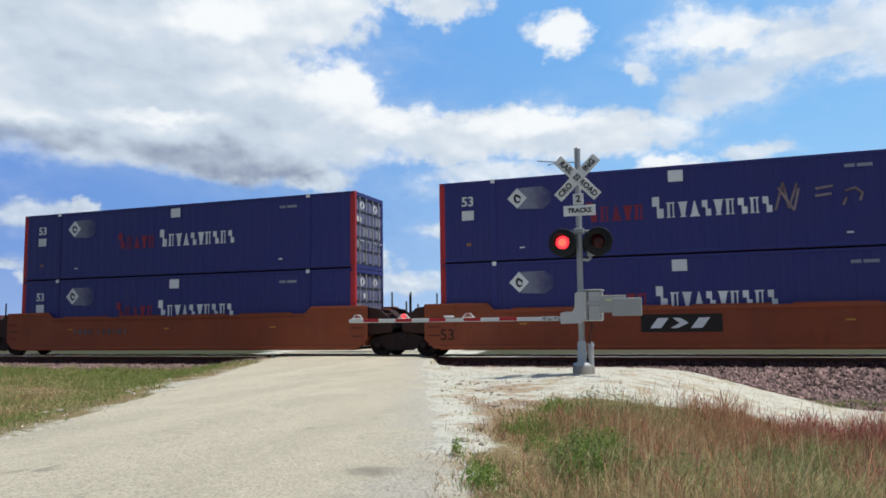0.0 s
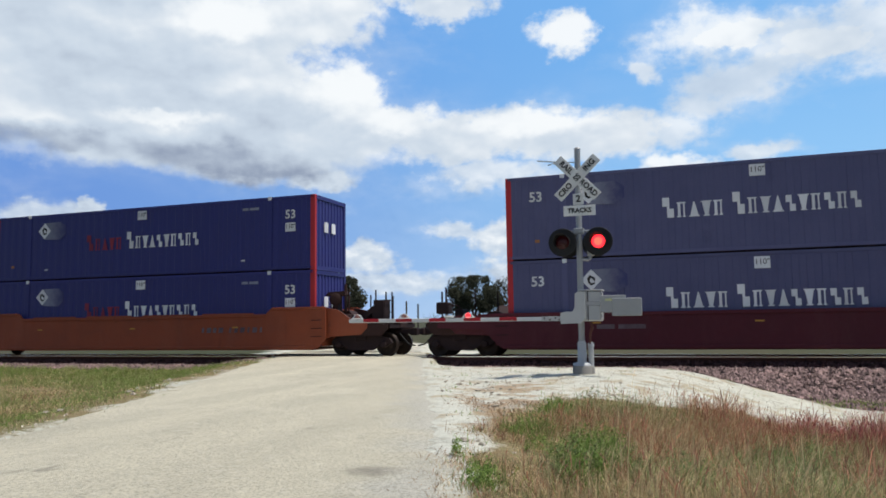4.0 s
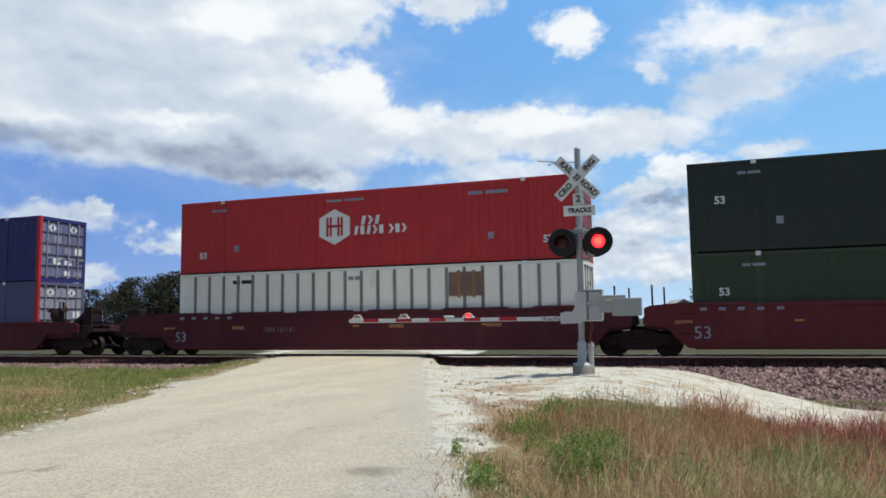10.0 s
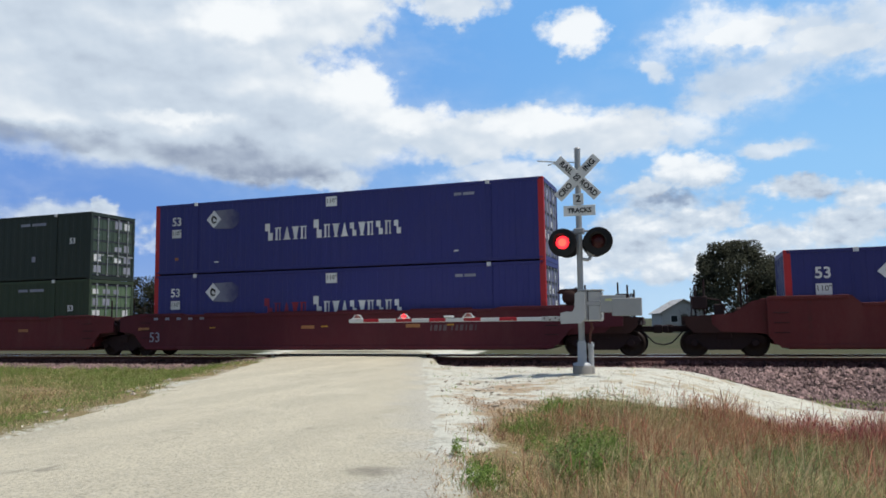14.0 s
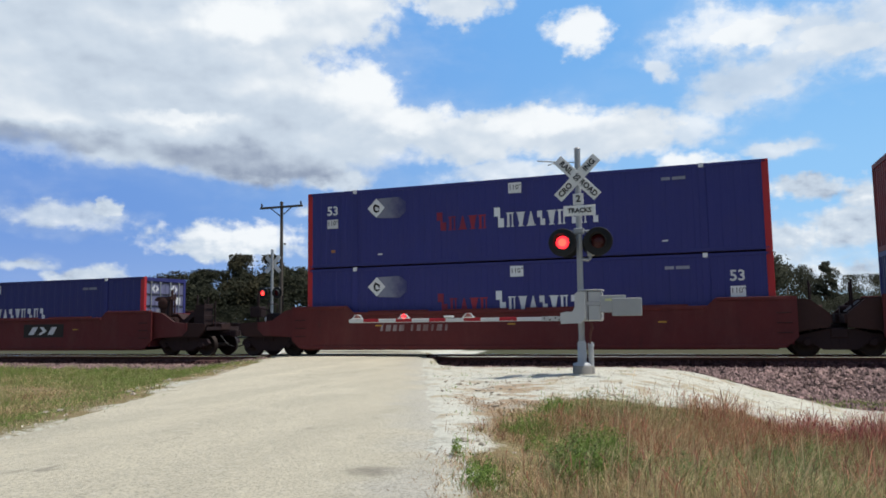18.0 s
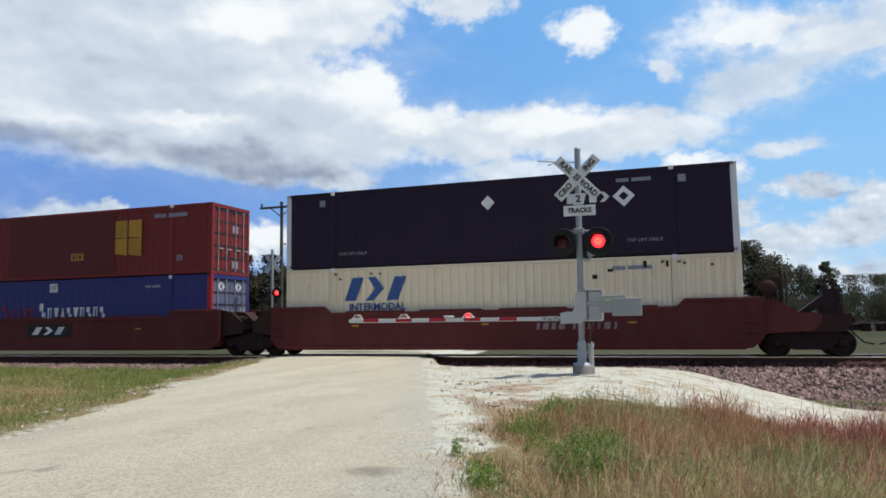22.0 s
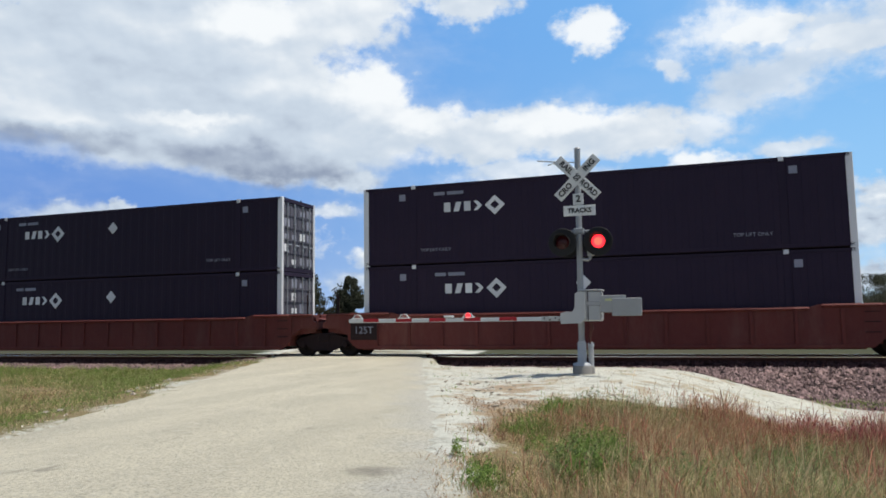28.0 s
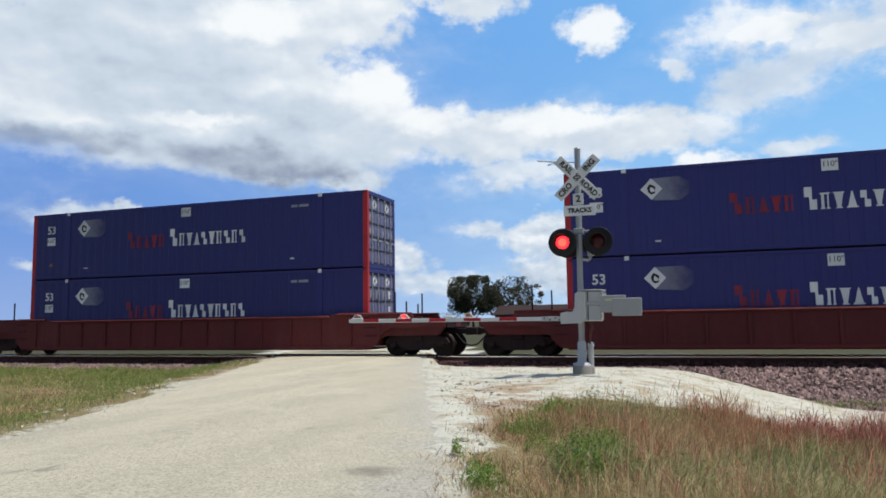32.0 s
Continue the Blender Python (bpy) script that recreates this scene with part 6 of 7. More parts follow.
def utility_pole():
    p = thing("utility_pole", "weathered timber utility pole with a single crossarm", "utility pole", (-32.9, 54.0, -0.35))
    part("pole", Build().tube((0, 0, -0.3), (0, 0, 11.9), 0.17, 0.125, n=12).mesh("pole", POLE_WOOD), p)
    part("crossarm", Build().box(-2.05, 2.05, -0.16, -0.04, 11.34, 11.52, 0.015).mesh("crossarm", POLE_WOOD), p)
    for s in (-1, 1):
        part("brace", Build().tube((0, -0.1, 10.6), (s * 1.0, -0.1, 11.36), 0.045, n=6).mesh("brace", POLE_WOOD), p)
    for x in (-1.9, -0.02, 1.9):
        part("insulator", Build().turned([(11.52, 0.03), (11.62, 0.09), (11.70, 0.06), (11.78, 0.08), (11.84, 0.02)], axis="z", n=10, at=(x, -0.1, 0)).mesh("insulator", TRUCK), p)
    part("guy_fitting", Build().tube((0.32, 0, 8.2), (0.32, 0, 8.34), 0.07, n=8).tube((0, 0, 8.3), (0.32, 0, 8.3), 0.02, n=6).mesh("guy_fitting", TRUCK), p)


utility_pole()
for az, dist, tall in ((-24.0, 62, 3.4), (-22.9, 66, 4.2), (-21.8, 64, 3.3), (-20.9, 70, 3.2)):
    x, y = dist * math.sin(radians(az)), dist * math.cos(radians(az))
    thing("post", "thin dark post standing in the field", "post", (x, y, -0.35), "posts in the field",
          mesh=shared(("post", tall), lambda: Build().tube((0, 0, -0.2), (0, 0, tall), 0.09, 0.08, n=8).turned([(tall, 0.10), (tall + 0.06, 0.03)], axis="z", n=8).mesh("post", POLE_WOOD)))


# ---------------------------------------------------------------- trees and far buildings
def tree(az, dist, tall, wide, seed, leaf, clumps=2600, spiky=False, label="dark green broadleaf tree in the distance", low=0.12):
    rnd = random.Random(seed)
    x, y = dist * math.sin(radians(az)), dist * math.cos(radians(az))
    t = thing("tree", label, "tree", (x, y, -0.4))
    b = Build()
    top = tall * 0.62
    pts = [Vector((0, 0, -0.2)), Vector((rnd.uniform(-.15, .15), 0, tall * 0.22)), Vector((rnd.uniform(-.3, .3), rnd.uniform(-.2, .2), tall * 0.45)), Vector((rnd.uniform(-.4, .4), 0, top))]
    r0 = 0.028 * tall
    for k, (p, q) in enumerate(zip(pts, pts[1:])):
        b.tube(p, q, r0 * (1 - 0.28 * k), r0 * (0.72 - 0.26 * k), n=8, caps=False)
    part("trunk", b.mesh("trunk", BARK), t)
    lobes = []
    for k in range(9):
        a, z0 = 2 * math.pi * k / 9 + rnd.uniform(-.3, .3), tall * rnd.uniform(0.18, 0.55)
        reach = wide * 0.5 * rnd.uniform(0.5, 0.85) * (0.6 if spiky else 1)
        start = Vector((0, 0, z0))
        end = Vector((reach * math.cos(a), reach * math.sin(a), z0 + tall * rnd.uniform(0.12, 0.3)))
        mid = (start + end) / 2 + Vector((0, 0, tall * 0.04))
        part("limb", Build().tube(start, mid, r0 * 0.42, r0 * 0.28, n=6, caps=False).tube(mid, end, r0 * 0.28, r0 * 0.10, n=6, caps=False).mesh("limb", BARK), t)
        lobes.append((end, wide * rnd.uniform(0.14, 0.25)))
    for k in range(30):
        h = rnd.uniform(low + 0.12, 0.98)
        room = wide * 0.5 * (math.sin(math.pi * min(1, max(0.05, (h - low) / (1.06 - low)))) ** 0.6 if not spiky else (1.05 - h) * 1.1)
        a = rnd.uniform(0, 2 * math.pi)
        lobes.append((Vector((room * 0.78 * math.cos(a), room * 0.78 * math.sin(a), h * tall)), wide * rnd.uniform(0.08, 0.19) * (0.6 if spiky else 1)))
    crown = Build()
    vs, fs = [], []
    size = 0.015 * tall
    for _ in range(int(clumps * 3.6)):
        c, r = rnd.choice(lobes)
        d = Vector((rnd.gauss(0, 1), rnd.gauss(0, 1), rnd.gauss(0, 0.8)))
        d = d.normalized() * r * (rnd.random() ** 0.45) * (1.12 if rnd.random() < 0.1 else 1)
        p = c + d
        if p.z < low * tall or p.z > tall:
            continue
        u = Vector((rnd.gauss(0, 1), rnd.gauss(0, 1), rnd.gauss(0, 1))).normalized()
        w = u.orthogonal().normalized()
        s = size * rnd.uniform(0.6, 1.5)
        n = len(vs)
        vs += [p - u * s, p + w * s * 0.55 + u * s * 0.1, p + u * s, p - w * s * 0.55 + u * s * 0.1]
        fs.append((n, n + 1, n + 2, n + 3))
    crown.add(vs, fs)
    me = bpy.data.meshes.new("crown")
    me.from_pydata(crown.v, [], crown.f)
    me.materials.append(leaf)
    part("crown", me, t)
    return t


tree(2.9, 84, 9.5, 9.2, 1, LEAF, 7000, low=0.05, label="broad dark oak with a ragged crown beyond the tracks")
tree(6.2, 96, 7.6, 7.6, 2, LEAF, 4200, low=0.03)
tree(8.6, 92, 7.6, 4.4, 3, LEAF, 2400, spiky=True, label="narrow dark conifer among broadleaf trees")
tree(11.0, 105, 6.6, 9.0, 4, LEAF, 3600, low=0.03)
tree(13.4, 96, 6.2, 8.0, 5, LEAF, 3200, low=0.03)
tree(16.0, 92, 7.0, 8.0, 6, LEAF, 2400)
tree(-16.6, 104, 7.9, 7.4, 7, LEAF, 5600, low=0.3, label="dark round-topped oak in a distant yard")
tree(-13.6, 112, 8.2, 6.4, 8, LEAF_DRY, 1500, low=0.3, label="thin half-bare tree in a distant yard")
tree(-11.9, 112, 7.0, 3.0, 9, LEAF_DRY, 500, low=0.3, label="thin half-bare tree in a distant yard")
tree(-26.15, 90, 7.4, 5.4, 10, LEAF, 4200, spiky=True, low=0.02, label="dark pointed tree beyond the far road")
tree(-30.9, 88, 8.4, 8.0, 12, LEAF, 7000, low=0.03)
tree(-33.2, 92, 10.0, 9.0, 13, LEAF_DRY, 5600, label="brown-green tree behind the utility pole")
tree(-35.6, 92, 8.2, 9.6, 14, LEAF, 6500, low=0.03)
tree(-38.4, 95, 8.0, 9.6, 15, LEAF, 6000, low=0.03)
tree(-41.0, 100, 7.6, 9.8, 16, LEAF, 5500, low=0.03)
tree(-43.6, 105, 6.4, 8.6, 17, LEAF, 3000, low=0.03)
tree(-46.0, 110, 5.0, 8.0, 18, LEAF, 2000)
tree(-18.9, 120, 3.0, 7.0, 19, LEAF, 1200, low=0.05, label="low dark bush at the edge of the field")
tree(-27.6, 97, 5.0, 4.6, 20, LEAF_DRY, 3000, low=0.02, label="low brown-green bush between two taller trees")
tree(-6.0, 150, 4.2, 6.0, 21, LEAF, 1200, label="small far tree on the horizon")
tree(0.0, 110, 4.0, 8.0, 22, LEAF, 1500, low=0.05, label="low dark bush at the edge of the field")

for k, (az, dist) in enumerate(((4.3, 88), (8.0, 99), (15.5, 99), (3.6, 84), (5.6, 84), (7.0, 86), (9.4, 86), (11.0, 88), (12.8, 88), (-31.6, 85), (-34.2, 88), (-37.0, 90))):
    tree(az, dist, 3.8, 6.5, 40 + k, LEAF, 3600, low=0.01, label="low dark thicket under the far trees")


def house(az, dist, wide, deep, wall_h, ridge_h, wall_mat, roof_mat, turn_deg, label):
    x, y = dist * math.sin(radians(az)), dist * math.cos(radians(az))
    h = thing("house", label, "house", (x, y, -0.4), turn=Matrix.Rotation(radians(turn_deg), 4, "Z"))
    a, b = wide / 2, deep / 2
    walls = Build().box(-a, a, -b, b, 0, wall_h)
    for yy in (-b, b - 0.1):
        walls.slab([(-a, wall_h), (a, wall_h), (0, ridge_h - 0.1)], yy, yy + 0.1)
    part("wall", walls.mesh("wall", wall_mat), h)
    for s in (-1, 1):
        r = Build().slab([(0, ridge_h), (s * (a + 0.4), wall_h - 0.25), (s * (a + 0.4), wall_h - 0.13), (0, ridge_h + 0.14)], -b - 0.35, b + 0.35)
        part("roof", r.mesh("roof", roof_mat), h)
    for wx in (-a * 0.45, a * 0.45):
        w = part("window", Build().box(wx - 0.5, wx + 0.5, -b - 0.05, -b + 0.02, 0.95, 2.0).mesh("window", SIGN_WHITE), h)
        part("pane", Build().box(wx - 0.42, wx + 0.42, -b - 0.06, -b - 0.045, 1.03, 1.92).mesh("pane", GLASS_DARK), w)
    part("door", Build().box(-0.45, 0.45, -b - 0.05, -b + 0.02, 0, 2.05, 0.01).mesh("door", POLE_WOOD), h)


house(-1.3, 112, 6.0, 9.0, 2.4, 4.1, SIDING, SIDING, 12, "small grey-white gabled house beyond the tracks")
house(-11.3, 100, 8.0, 11.0, 2.5, 3.5, POLE_WOOD, ROOF_BROWN, 90, "long low shed with a brown metal roof")


# ---------------------------------------------------------------- stones and grass
def scatter(name, label, mat, spots, shape, category, seed=1):
    rnd = np.random.RandomState(seed)
    n = len(spots)
    base, tris = shape
    base, tris = np.array(base, float), np.array(tris)
    yaw = rnd.uniform(0, 2 * np.pi, n)
    size = spots[:, 3][:, None] * rnd.uniform(0.6, 1.4, (n, 3))
    jig = base[None] * (1 + rnd.uniform(-0.25, 0.25, (n, len(base), 3)))
    p = jig * size[:, None, :]
    c, s = np.cos(yaw)[:, None], np.sin(yaw)[:, None]
    q = np.stack([p[..., 0] * c - p[..., 1] * s, p[..., 0] * s + p[..., 1] * c, p[..., 2]], -1) + spots[:, None, :3]
    f = tris[None] + (np.arange(n) * len(base))[:, None, None]
    me = bpy.data.meshes.new(name)
    me.from_pydata(q.reshape(-1, 3).tolist(), [], f.reshape(-1, tris.shape[1]).tolist())
    me.materials.append(mat)
    return thing(name, label, category, kind="stuff", mesh=me)


PEBBLE = ([(1, 0, 0), (-1, 0.1, 0), (0, 1, 0.1), (0.1, -1, 0), (0.1, 0, 0.9), (0, 0.1, -0.6)], [(0, 2, 4), (2, 1, 4), (1, 3, 4), (3, 0, 4), (2, 0, 5), (1, 2, 5), (3, 1, 5), (0, 3, 5)])

FLAT = ([(1, 0, 0), (-1, 0.1, 0), (0, 1, 0.05), (0.1, -1, 0), (0.55, 0.1, 0.32), (-0.5, 0.2, 0.36), (0.1, -0.5, 0.30), (0, 0.1, -0.4)], [(0, 2, 4), (2, 5, 4), (2, 1, 5), (1, 3, 6), (1, 6, 5), (3, 0, 6), (0, 4, 6), (4, 5, 6), (2, 0, 7), (1, 2, 7), (3, 1, 7), (0, 3, 7)])


def pick(n, x0, x1, y0, y1, keep, size, seed):
    rnd = np.random.RandomState(seed)
    x, y = rnd.uniform(x0, x1, n), rnd.uniform(y0, y1, n)
    k = rnd.uniform(0, 1, n) < keep(x, y)
    x, y = x[k], y[k]
    return np.column_stack([x, y, height(x, y) + 0.01, rnd.uniform(size[0], size[1], len(x))])


BED = np.vstack([pick(17000, -2, 9, 17, 25.0, lambda x, y: ballast_share(x, y) * (gravel_share(x, y) < 0.4), (0.035, 0.085), 1), pick(8000, -9, -2, 19.5, 25.0, lambda x, y: ballast_share(x, y) * (gravel_share(x, y) < 0.4), (0.03, 0.07), 2),
                 pick(16000, -38, -14, 21, 25.0, ballast_share, (0.03, 0.07), 3), pick(9000, -36, 9, 25.2, 26.5, ballast_share, (0.03, 0.05), 4)])
scatter("ballast", "loose pinkish-grey crushed ballast stones beside the rails", STONE, BED[BED[:, 1] < 24.2], PEBBLE, "ballast")
scatter("ballast", "dark ballast stones between the ties", STONE_DARK, BED[BED[:, 1] >= 24.2], PEBBLE, "ballast", 2)
scatter("gravel", "scattered white limestone chips on the shoulder", CHIP,
        np.vstack([pick(9000, -9, 6, 5, 21, lambda x, y: gravel_share(x, y) * 0.6 * (beside_road(x, y) > 0), (0.006, 0.018), 5), pick(3000, -18, -7, 5, 23, lambda x, y: gravel_share(x, y) * (beside_road(x, y) > 0), (0.010, 0.03), 6)]), PEBBLE, "gravel")
scatter("rubble", "small flat broken rocks along the road edge", ROCK,
        np.vstack([pick(500, -6, -1, 6, 15, lambda x, y: gravel_share(x, y) * (beside_road(x, y) > 0.1) * 0.4, (0.02, 0.06), 7), pick(260, -14, -8, 8, 20, lambda x, y: (beside_road(x, y) > 0) * (beside_road(x, y) < 0.8) * 0.6, (0.03, 0.08), 8)]), FLAT, "rubble")


def grass_cover(x, y):
    """Density of grass on the near right bank."""
    left = x - (-1.78 - 0.185 * (y - 5))
    back = 10.9 + 0.62 * (x + 2.2) + 0.9 * smooth(-1.6, 0.4, x) + 0.6 * smooth(0.6, 2.6, x) - y
    wob = np.array([noise.noise((a * 0.9, b * 0.9, 11.0)) + 0.5 * noise.noise((a * 3.1, b * 3.1, 13.0)) for a, b in zip(x, y)])
    return smooth(-0.2, 0.9, left + 0.9 * wob) * smooth(-0.1, 0.8, back + 0.8 * wob)


def left_cover(x, y):
    off = beside_road(x, y)
    wob = np.array([noise.noise((a * 0.7, b * 0.7, 17.0)) + 0.6 * noise.noise((a * 2.9, b * 2.9, 19.0)) for a, b in zip(x, y)])
    return (x < road_mid(y)) * smooth(-0.25, 0.45, off + 0.6 * wob) * smooth(22.6, 21.5, y + 0.4 * wob)


def even(x, y):
    return 1.0


def blades(name, label, mat, n, area, cover, tall, width, seed, share, bend=0.35, heads=False, grow=even):
    """Grass of one kind; cover and share thin it out, grow makes it higher or lower by place."""
    rnd = np.random.RandomState(seed)
    x0, x1, y0, y1 = area
    x, y = rnd.uniform(x0, x1, n), rnd.uniform(y0, y1, n)
    zone = np.array([noise.noise((a * 0.75, b * 0.75, 31.0)) + 0.6 * noise.noise((a * 1.9, b * 1.9, 3.0)) for a, b in zip(x, y)])
    k = (rnd.uniform(0, 1, n) < cover(x, y)) & (rnd.uniform(0, 1, n) < share(x, y, zone))
    x, y = x[k], y[k]
    n = len(x)
    z = height(x, y) - 0.01
    a = rnd.uniform(0, 2 * np.pi, n)
    lush = np.array([noise.noise((a * 1.3, b * 1.3, 41.0)) + 0.8 * noise.noise((a * 4.2, b * 4.2, 43.0)) for a, b in zip(x, y)])
    t = rnd.uniform(tall[0], tall[1], n) * np.clip(0.90 + 1.0 * lush, 0.30, 1.7) * grow(x, y)
    w = width * rnd.uniform(0.6, 1.5, n)
    sway = np.array([(noise.noise((a * 2.2, b * 2.2, 51.0)), noise.noise((a * 2.2, b * 2.2, 57.0))) for a, b in zip(x, y)]).reshape(-1, 2)
    lean = rnd.normal(0, bend, (n, 2)) + np.array([0.10, 0.0]) + 1.3 * bend * sway
    reach = np.hypot(lean[:, 0], lean[:, 1])
    dx, dy = np.cos(a) * w, np.sin(a) * w
    pts = []
    for h, ww, curve in ((0.0, 1.0, 0.0), (0.55, 0.8, 0.30), (0.85, 1.7 if heads else 0.55, 0.72), (1.0, 0.0, 1.0)):
        drop = 1 - np.clip(0.45 * reach * curve, 0, 0.6)
        cx, cy, cz = x + lean[:, 0] * t * curve, y + lean[:, 1] * t * curve, z + t * h * drop
        if ww:
            pts += [np.column_stack([cx - dx * ww, cy - dy * ww, cz]), np.column_stack([cx + dx * ww, cy + dy * ww, cz])]
        else:
            pts.append(np.column_stack([cx, cy, cz]))
    v = np.stack(pts, 1)
    base = (np.arange(n) * 7)[:, None]
    faces = np.vstack([base + np.array([0, 1, 3, 2]), base + np.array([2, 3, 5, 4])]).tolist() + (base + np.array([4, 5, 6])).tolist()
    me = bpy.data.meshes.new(name)
    me.from_pydata(v.reshape(-1, 3).tolist(), [], faces)
    me.materials.append(mat)
    return thing(name, label, "grass", kind="stuff", mesh=me)


def herbs(label, mat, clumps, per, leaf, tall, seed):
    """Leafy weeds: many small leaves in low uneven domes, each leaf a bent kite."""
    rnd = np.random.RandomState(seed)
    vs = []
    for cx, cy, r in clumps:
        for _ in range(max(2, int(9 * r / 0.3))):
            px, py = cx + rnd.normal(0, 0.55 * r), cy + rnd.normal(0, 0.75 * r)
            high, pr = tall * rnd.uniform(0.45, 1.15), r * rnd.uniform(0.22, 0.42)
            n = int(per * rnd.uniform(0.6, 1.3))
            d = rnd.normal(0, 1, (n, 3))
            d /= np.linalg.norm(d, axis=1)[:, None]
            p = np.column_stack([px + d[:, 0] * pr, py + d[:, 1] * pr, np.abs(d[:, 2]) ** 0.7 * high * rnd.uniform(0.35, 1.0, n)])
            p[:, 2] += height(p[:, 0], p[:, 1])
            u = rnd.normal(0, 1, (n, 3)) + np.column_stack([d[:, 0], d[:, 1], np.full(n, 0.5)])
            u /= np.linalg.norm(u, axis=1)[:, None]
            w = np.cross(u, rnd.normal(0, 1, (n, 3)))
            w /= np.linalg.norm(w, axis=1)[:, None]
            s = (leaf * rnd.uniform(0.5, 1.5, n))[:, None]
            vs.append(np.stack([p, p + u * s + w * s * 0.38, p + u * s * 2.0 - np.array([0, 0, 0.35]) * s, p + u * s - w * s * 0.38], 1))
    v = np.concatenate(vs).reshape(-1, 3)
    me = bpy.data.meshes.new("weeds")
    me.from_pydata(v.tolist(), [], np.arange(len(v)).reshape(-1, 4).tolist())
    me.materials.append(mat)
    return thing("weeds", label, "weeds", kind="stuff", mesh=me)


def weeds(x, y):
    wob = np.array([noise.noise((a * 2.2, b * 2.2, 23.0)) for a, b in zip(x, y)])
    strip = smooth(0.55, 0.1, np.abs(y - (20.5 + 0.40 * (x - 2.1)))) * smooth(1.6, 2.4, x)
    edge = smooth(0.5, 0.1, np.abs(beside_road(x, y) - 0.35)) * (x > road_mid(y)) * (y < 13)
    return smooth(0.34, 0.60, wob + 0.95 * strip + 0.18 * edge) * (beside_road(x, y) > 0.05) * (x > road_mid(y)) * smooth(22.5, 21.5, y)


RIGHT = (-4.2, 6.5, 4.2, 16.5)
LEFT = (-28, -7.0, 5.0, 23)
GREEN_CLUMPS = ((-1.79, 10.4, 0.34), (-2.05, 10.9, 0.24), (-1.88, 8.6, 0.28), (-1.58, 5.45, 0.17), (-1.70, 5.95, 0.14), (-2.15, 6.75, 0.08))
DULL_CLUMPS = ((-1.09, 7.2, 0.42), (-1.02, 7.8, 0.34), (-0.65, 6.9, 0.40), (-1.24, 11.0, 0.5), (-0.15, 6.7, 0.42), (-0.3, 11.4, 0.35), (-0.9, 6.2, 0.25), (0.9, 9.6, 0.5))
RED_CLUMPS = ((-1.54, 10.0, 0.22), (0.15, 12.5, 0.7), (0.84, 12.0, 0.7), (-0.84, 9.0, 0.35), (-2.41, 8.5, 0.28), (-0.33, 8.0, 0.35), (-1.72, 9.1, 0.30), (0.4, 10.4, 0.5), (-0.3, 11.6, 0.4))
CRIMSON_CLUMPS = ((1.88, 14.0, 0.8), (2.65, 14.2, 0.9), (3.3, 14.6, 0.9), (1.86, 10.0, 0.35), (1.3, 13.0, 0.5))
PALE_CLUMPS = ((-0.6, 10.2, 0.5), (-0.2, 9.0, 0.45), (0.5, 8.2, 0.6), (-1.3, 6.4, 0.3), (1.2, 9.0, 0.6), (-0.5, 11.8, 0.3))
BARE_SPOTS = ((-1.84, 7.35, 0.34), (-1.62, 6.8, 0.20), (-2.2, 7.8, 0.25), (-2.35, 9.3, 0.22))


def clumped(x, y, clumps):
    return np.clip(sum(np.exp(-((x - a) ** 2 + (y - b) ** 2) / (r * r)) for a, b, r in clumps), 0, 1)


def inland(x, y):
    """Grass stays low along the shoulder and grows tall away from it."""
    return 0.36 + 0.64 * smooth(0.25, 1.25, x - (-1.60 - 0.185 * (y - 5)))


def bank(x, y):
    return grass_cover(x, y) * (1 - 0.92 * clumped(x, y, BARE_SPOTS))


def redder(x, y, zone):
    return np.clip(0.85 * clumped(x, y, RED_CLUMPS) + 0.42 * smooth(-0.1, 0.6, 0.6 * zone + 0.16 * (y - 11.6) + 0.06 * np.clip(x, -1, 2)), 0, 1)


def crimson(x, y, zone):
    return np.clip(0.95 * clumped(x, y, CRIMSON_CLUMPS) + 0.05 * smooth(0.2, 0.7, zone), 0, 1)


def greener(x, y, zone):
    return np.clip(clumped(x, y, GREEN_CLUMPS) + 0.06 * smooth(0.2, 0.6, -zone), 0, 1)


def duller(x, y, zone):
    return np.clip(0.95 * clumped(x, y, DULL_CLUMPS) + 0.60 * smooth(0.0, 0.5, -zone) + 0.45 * smooth(0.2, 1.4, x) * smooth(12.5, 10.5, y), 0, 1)


def rest(x, y, zone):
    return (1 - 0.9 * greener(x, y, zone)) * (1 - 0.55 * duller(x, y, zone))


blades("grass", "tall rust-red seeding grass on the bank", GRASS_RED, 240000, RIGHT, bank, (0.20, 0.50), 0.0018, 1, lambda x, y, z: (0.04 + 0.55 * redder(x, y, z)) * rest(x, y, z) * (1 - 0.8 * crimson(x, y, z)), 0.36, True, inland)
blades("grass", "crimson seeding grass on the bank", GRASS_CRIMSON, 210000, RIGHT, bank, (0.20, 0.50), 0.0019, 21, lambda x, y, z: 0.01 + 0.62 * crimson(x, y, z), 0.36, True, inland)
blades("grass", "half-dry olive grass on the bank", GRASS_OLIVE, 170000, RIGHT, bank, (0.10, 0.42), 0.0017, 12, lambda x, y, z: (0.42 - 0.26 * redder(x, y, z)) * rest(x, y, z), 0.55, False, inland)
blades("grass", "dull grey-green grass on the bank", GRASS_SAGE, 210000, RIGHT, bank, (0.12, 0.42), 0.0020, 22, lambda x, y, z: 0.05 + 0.80 * duller(x, y, z) * (1 - 0.6 * crimson(x, y, z)), 0.60, False, inland)
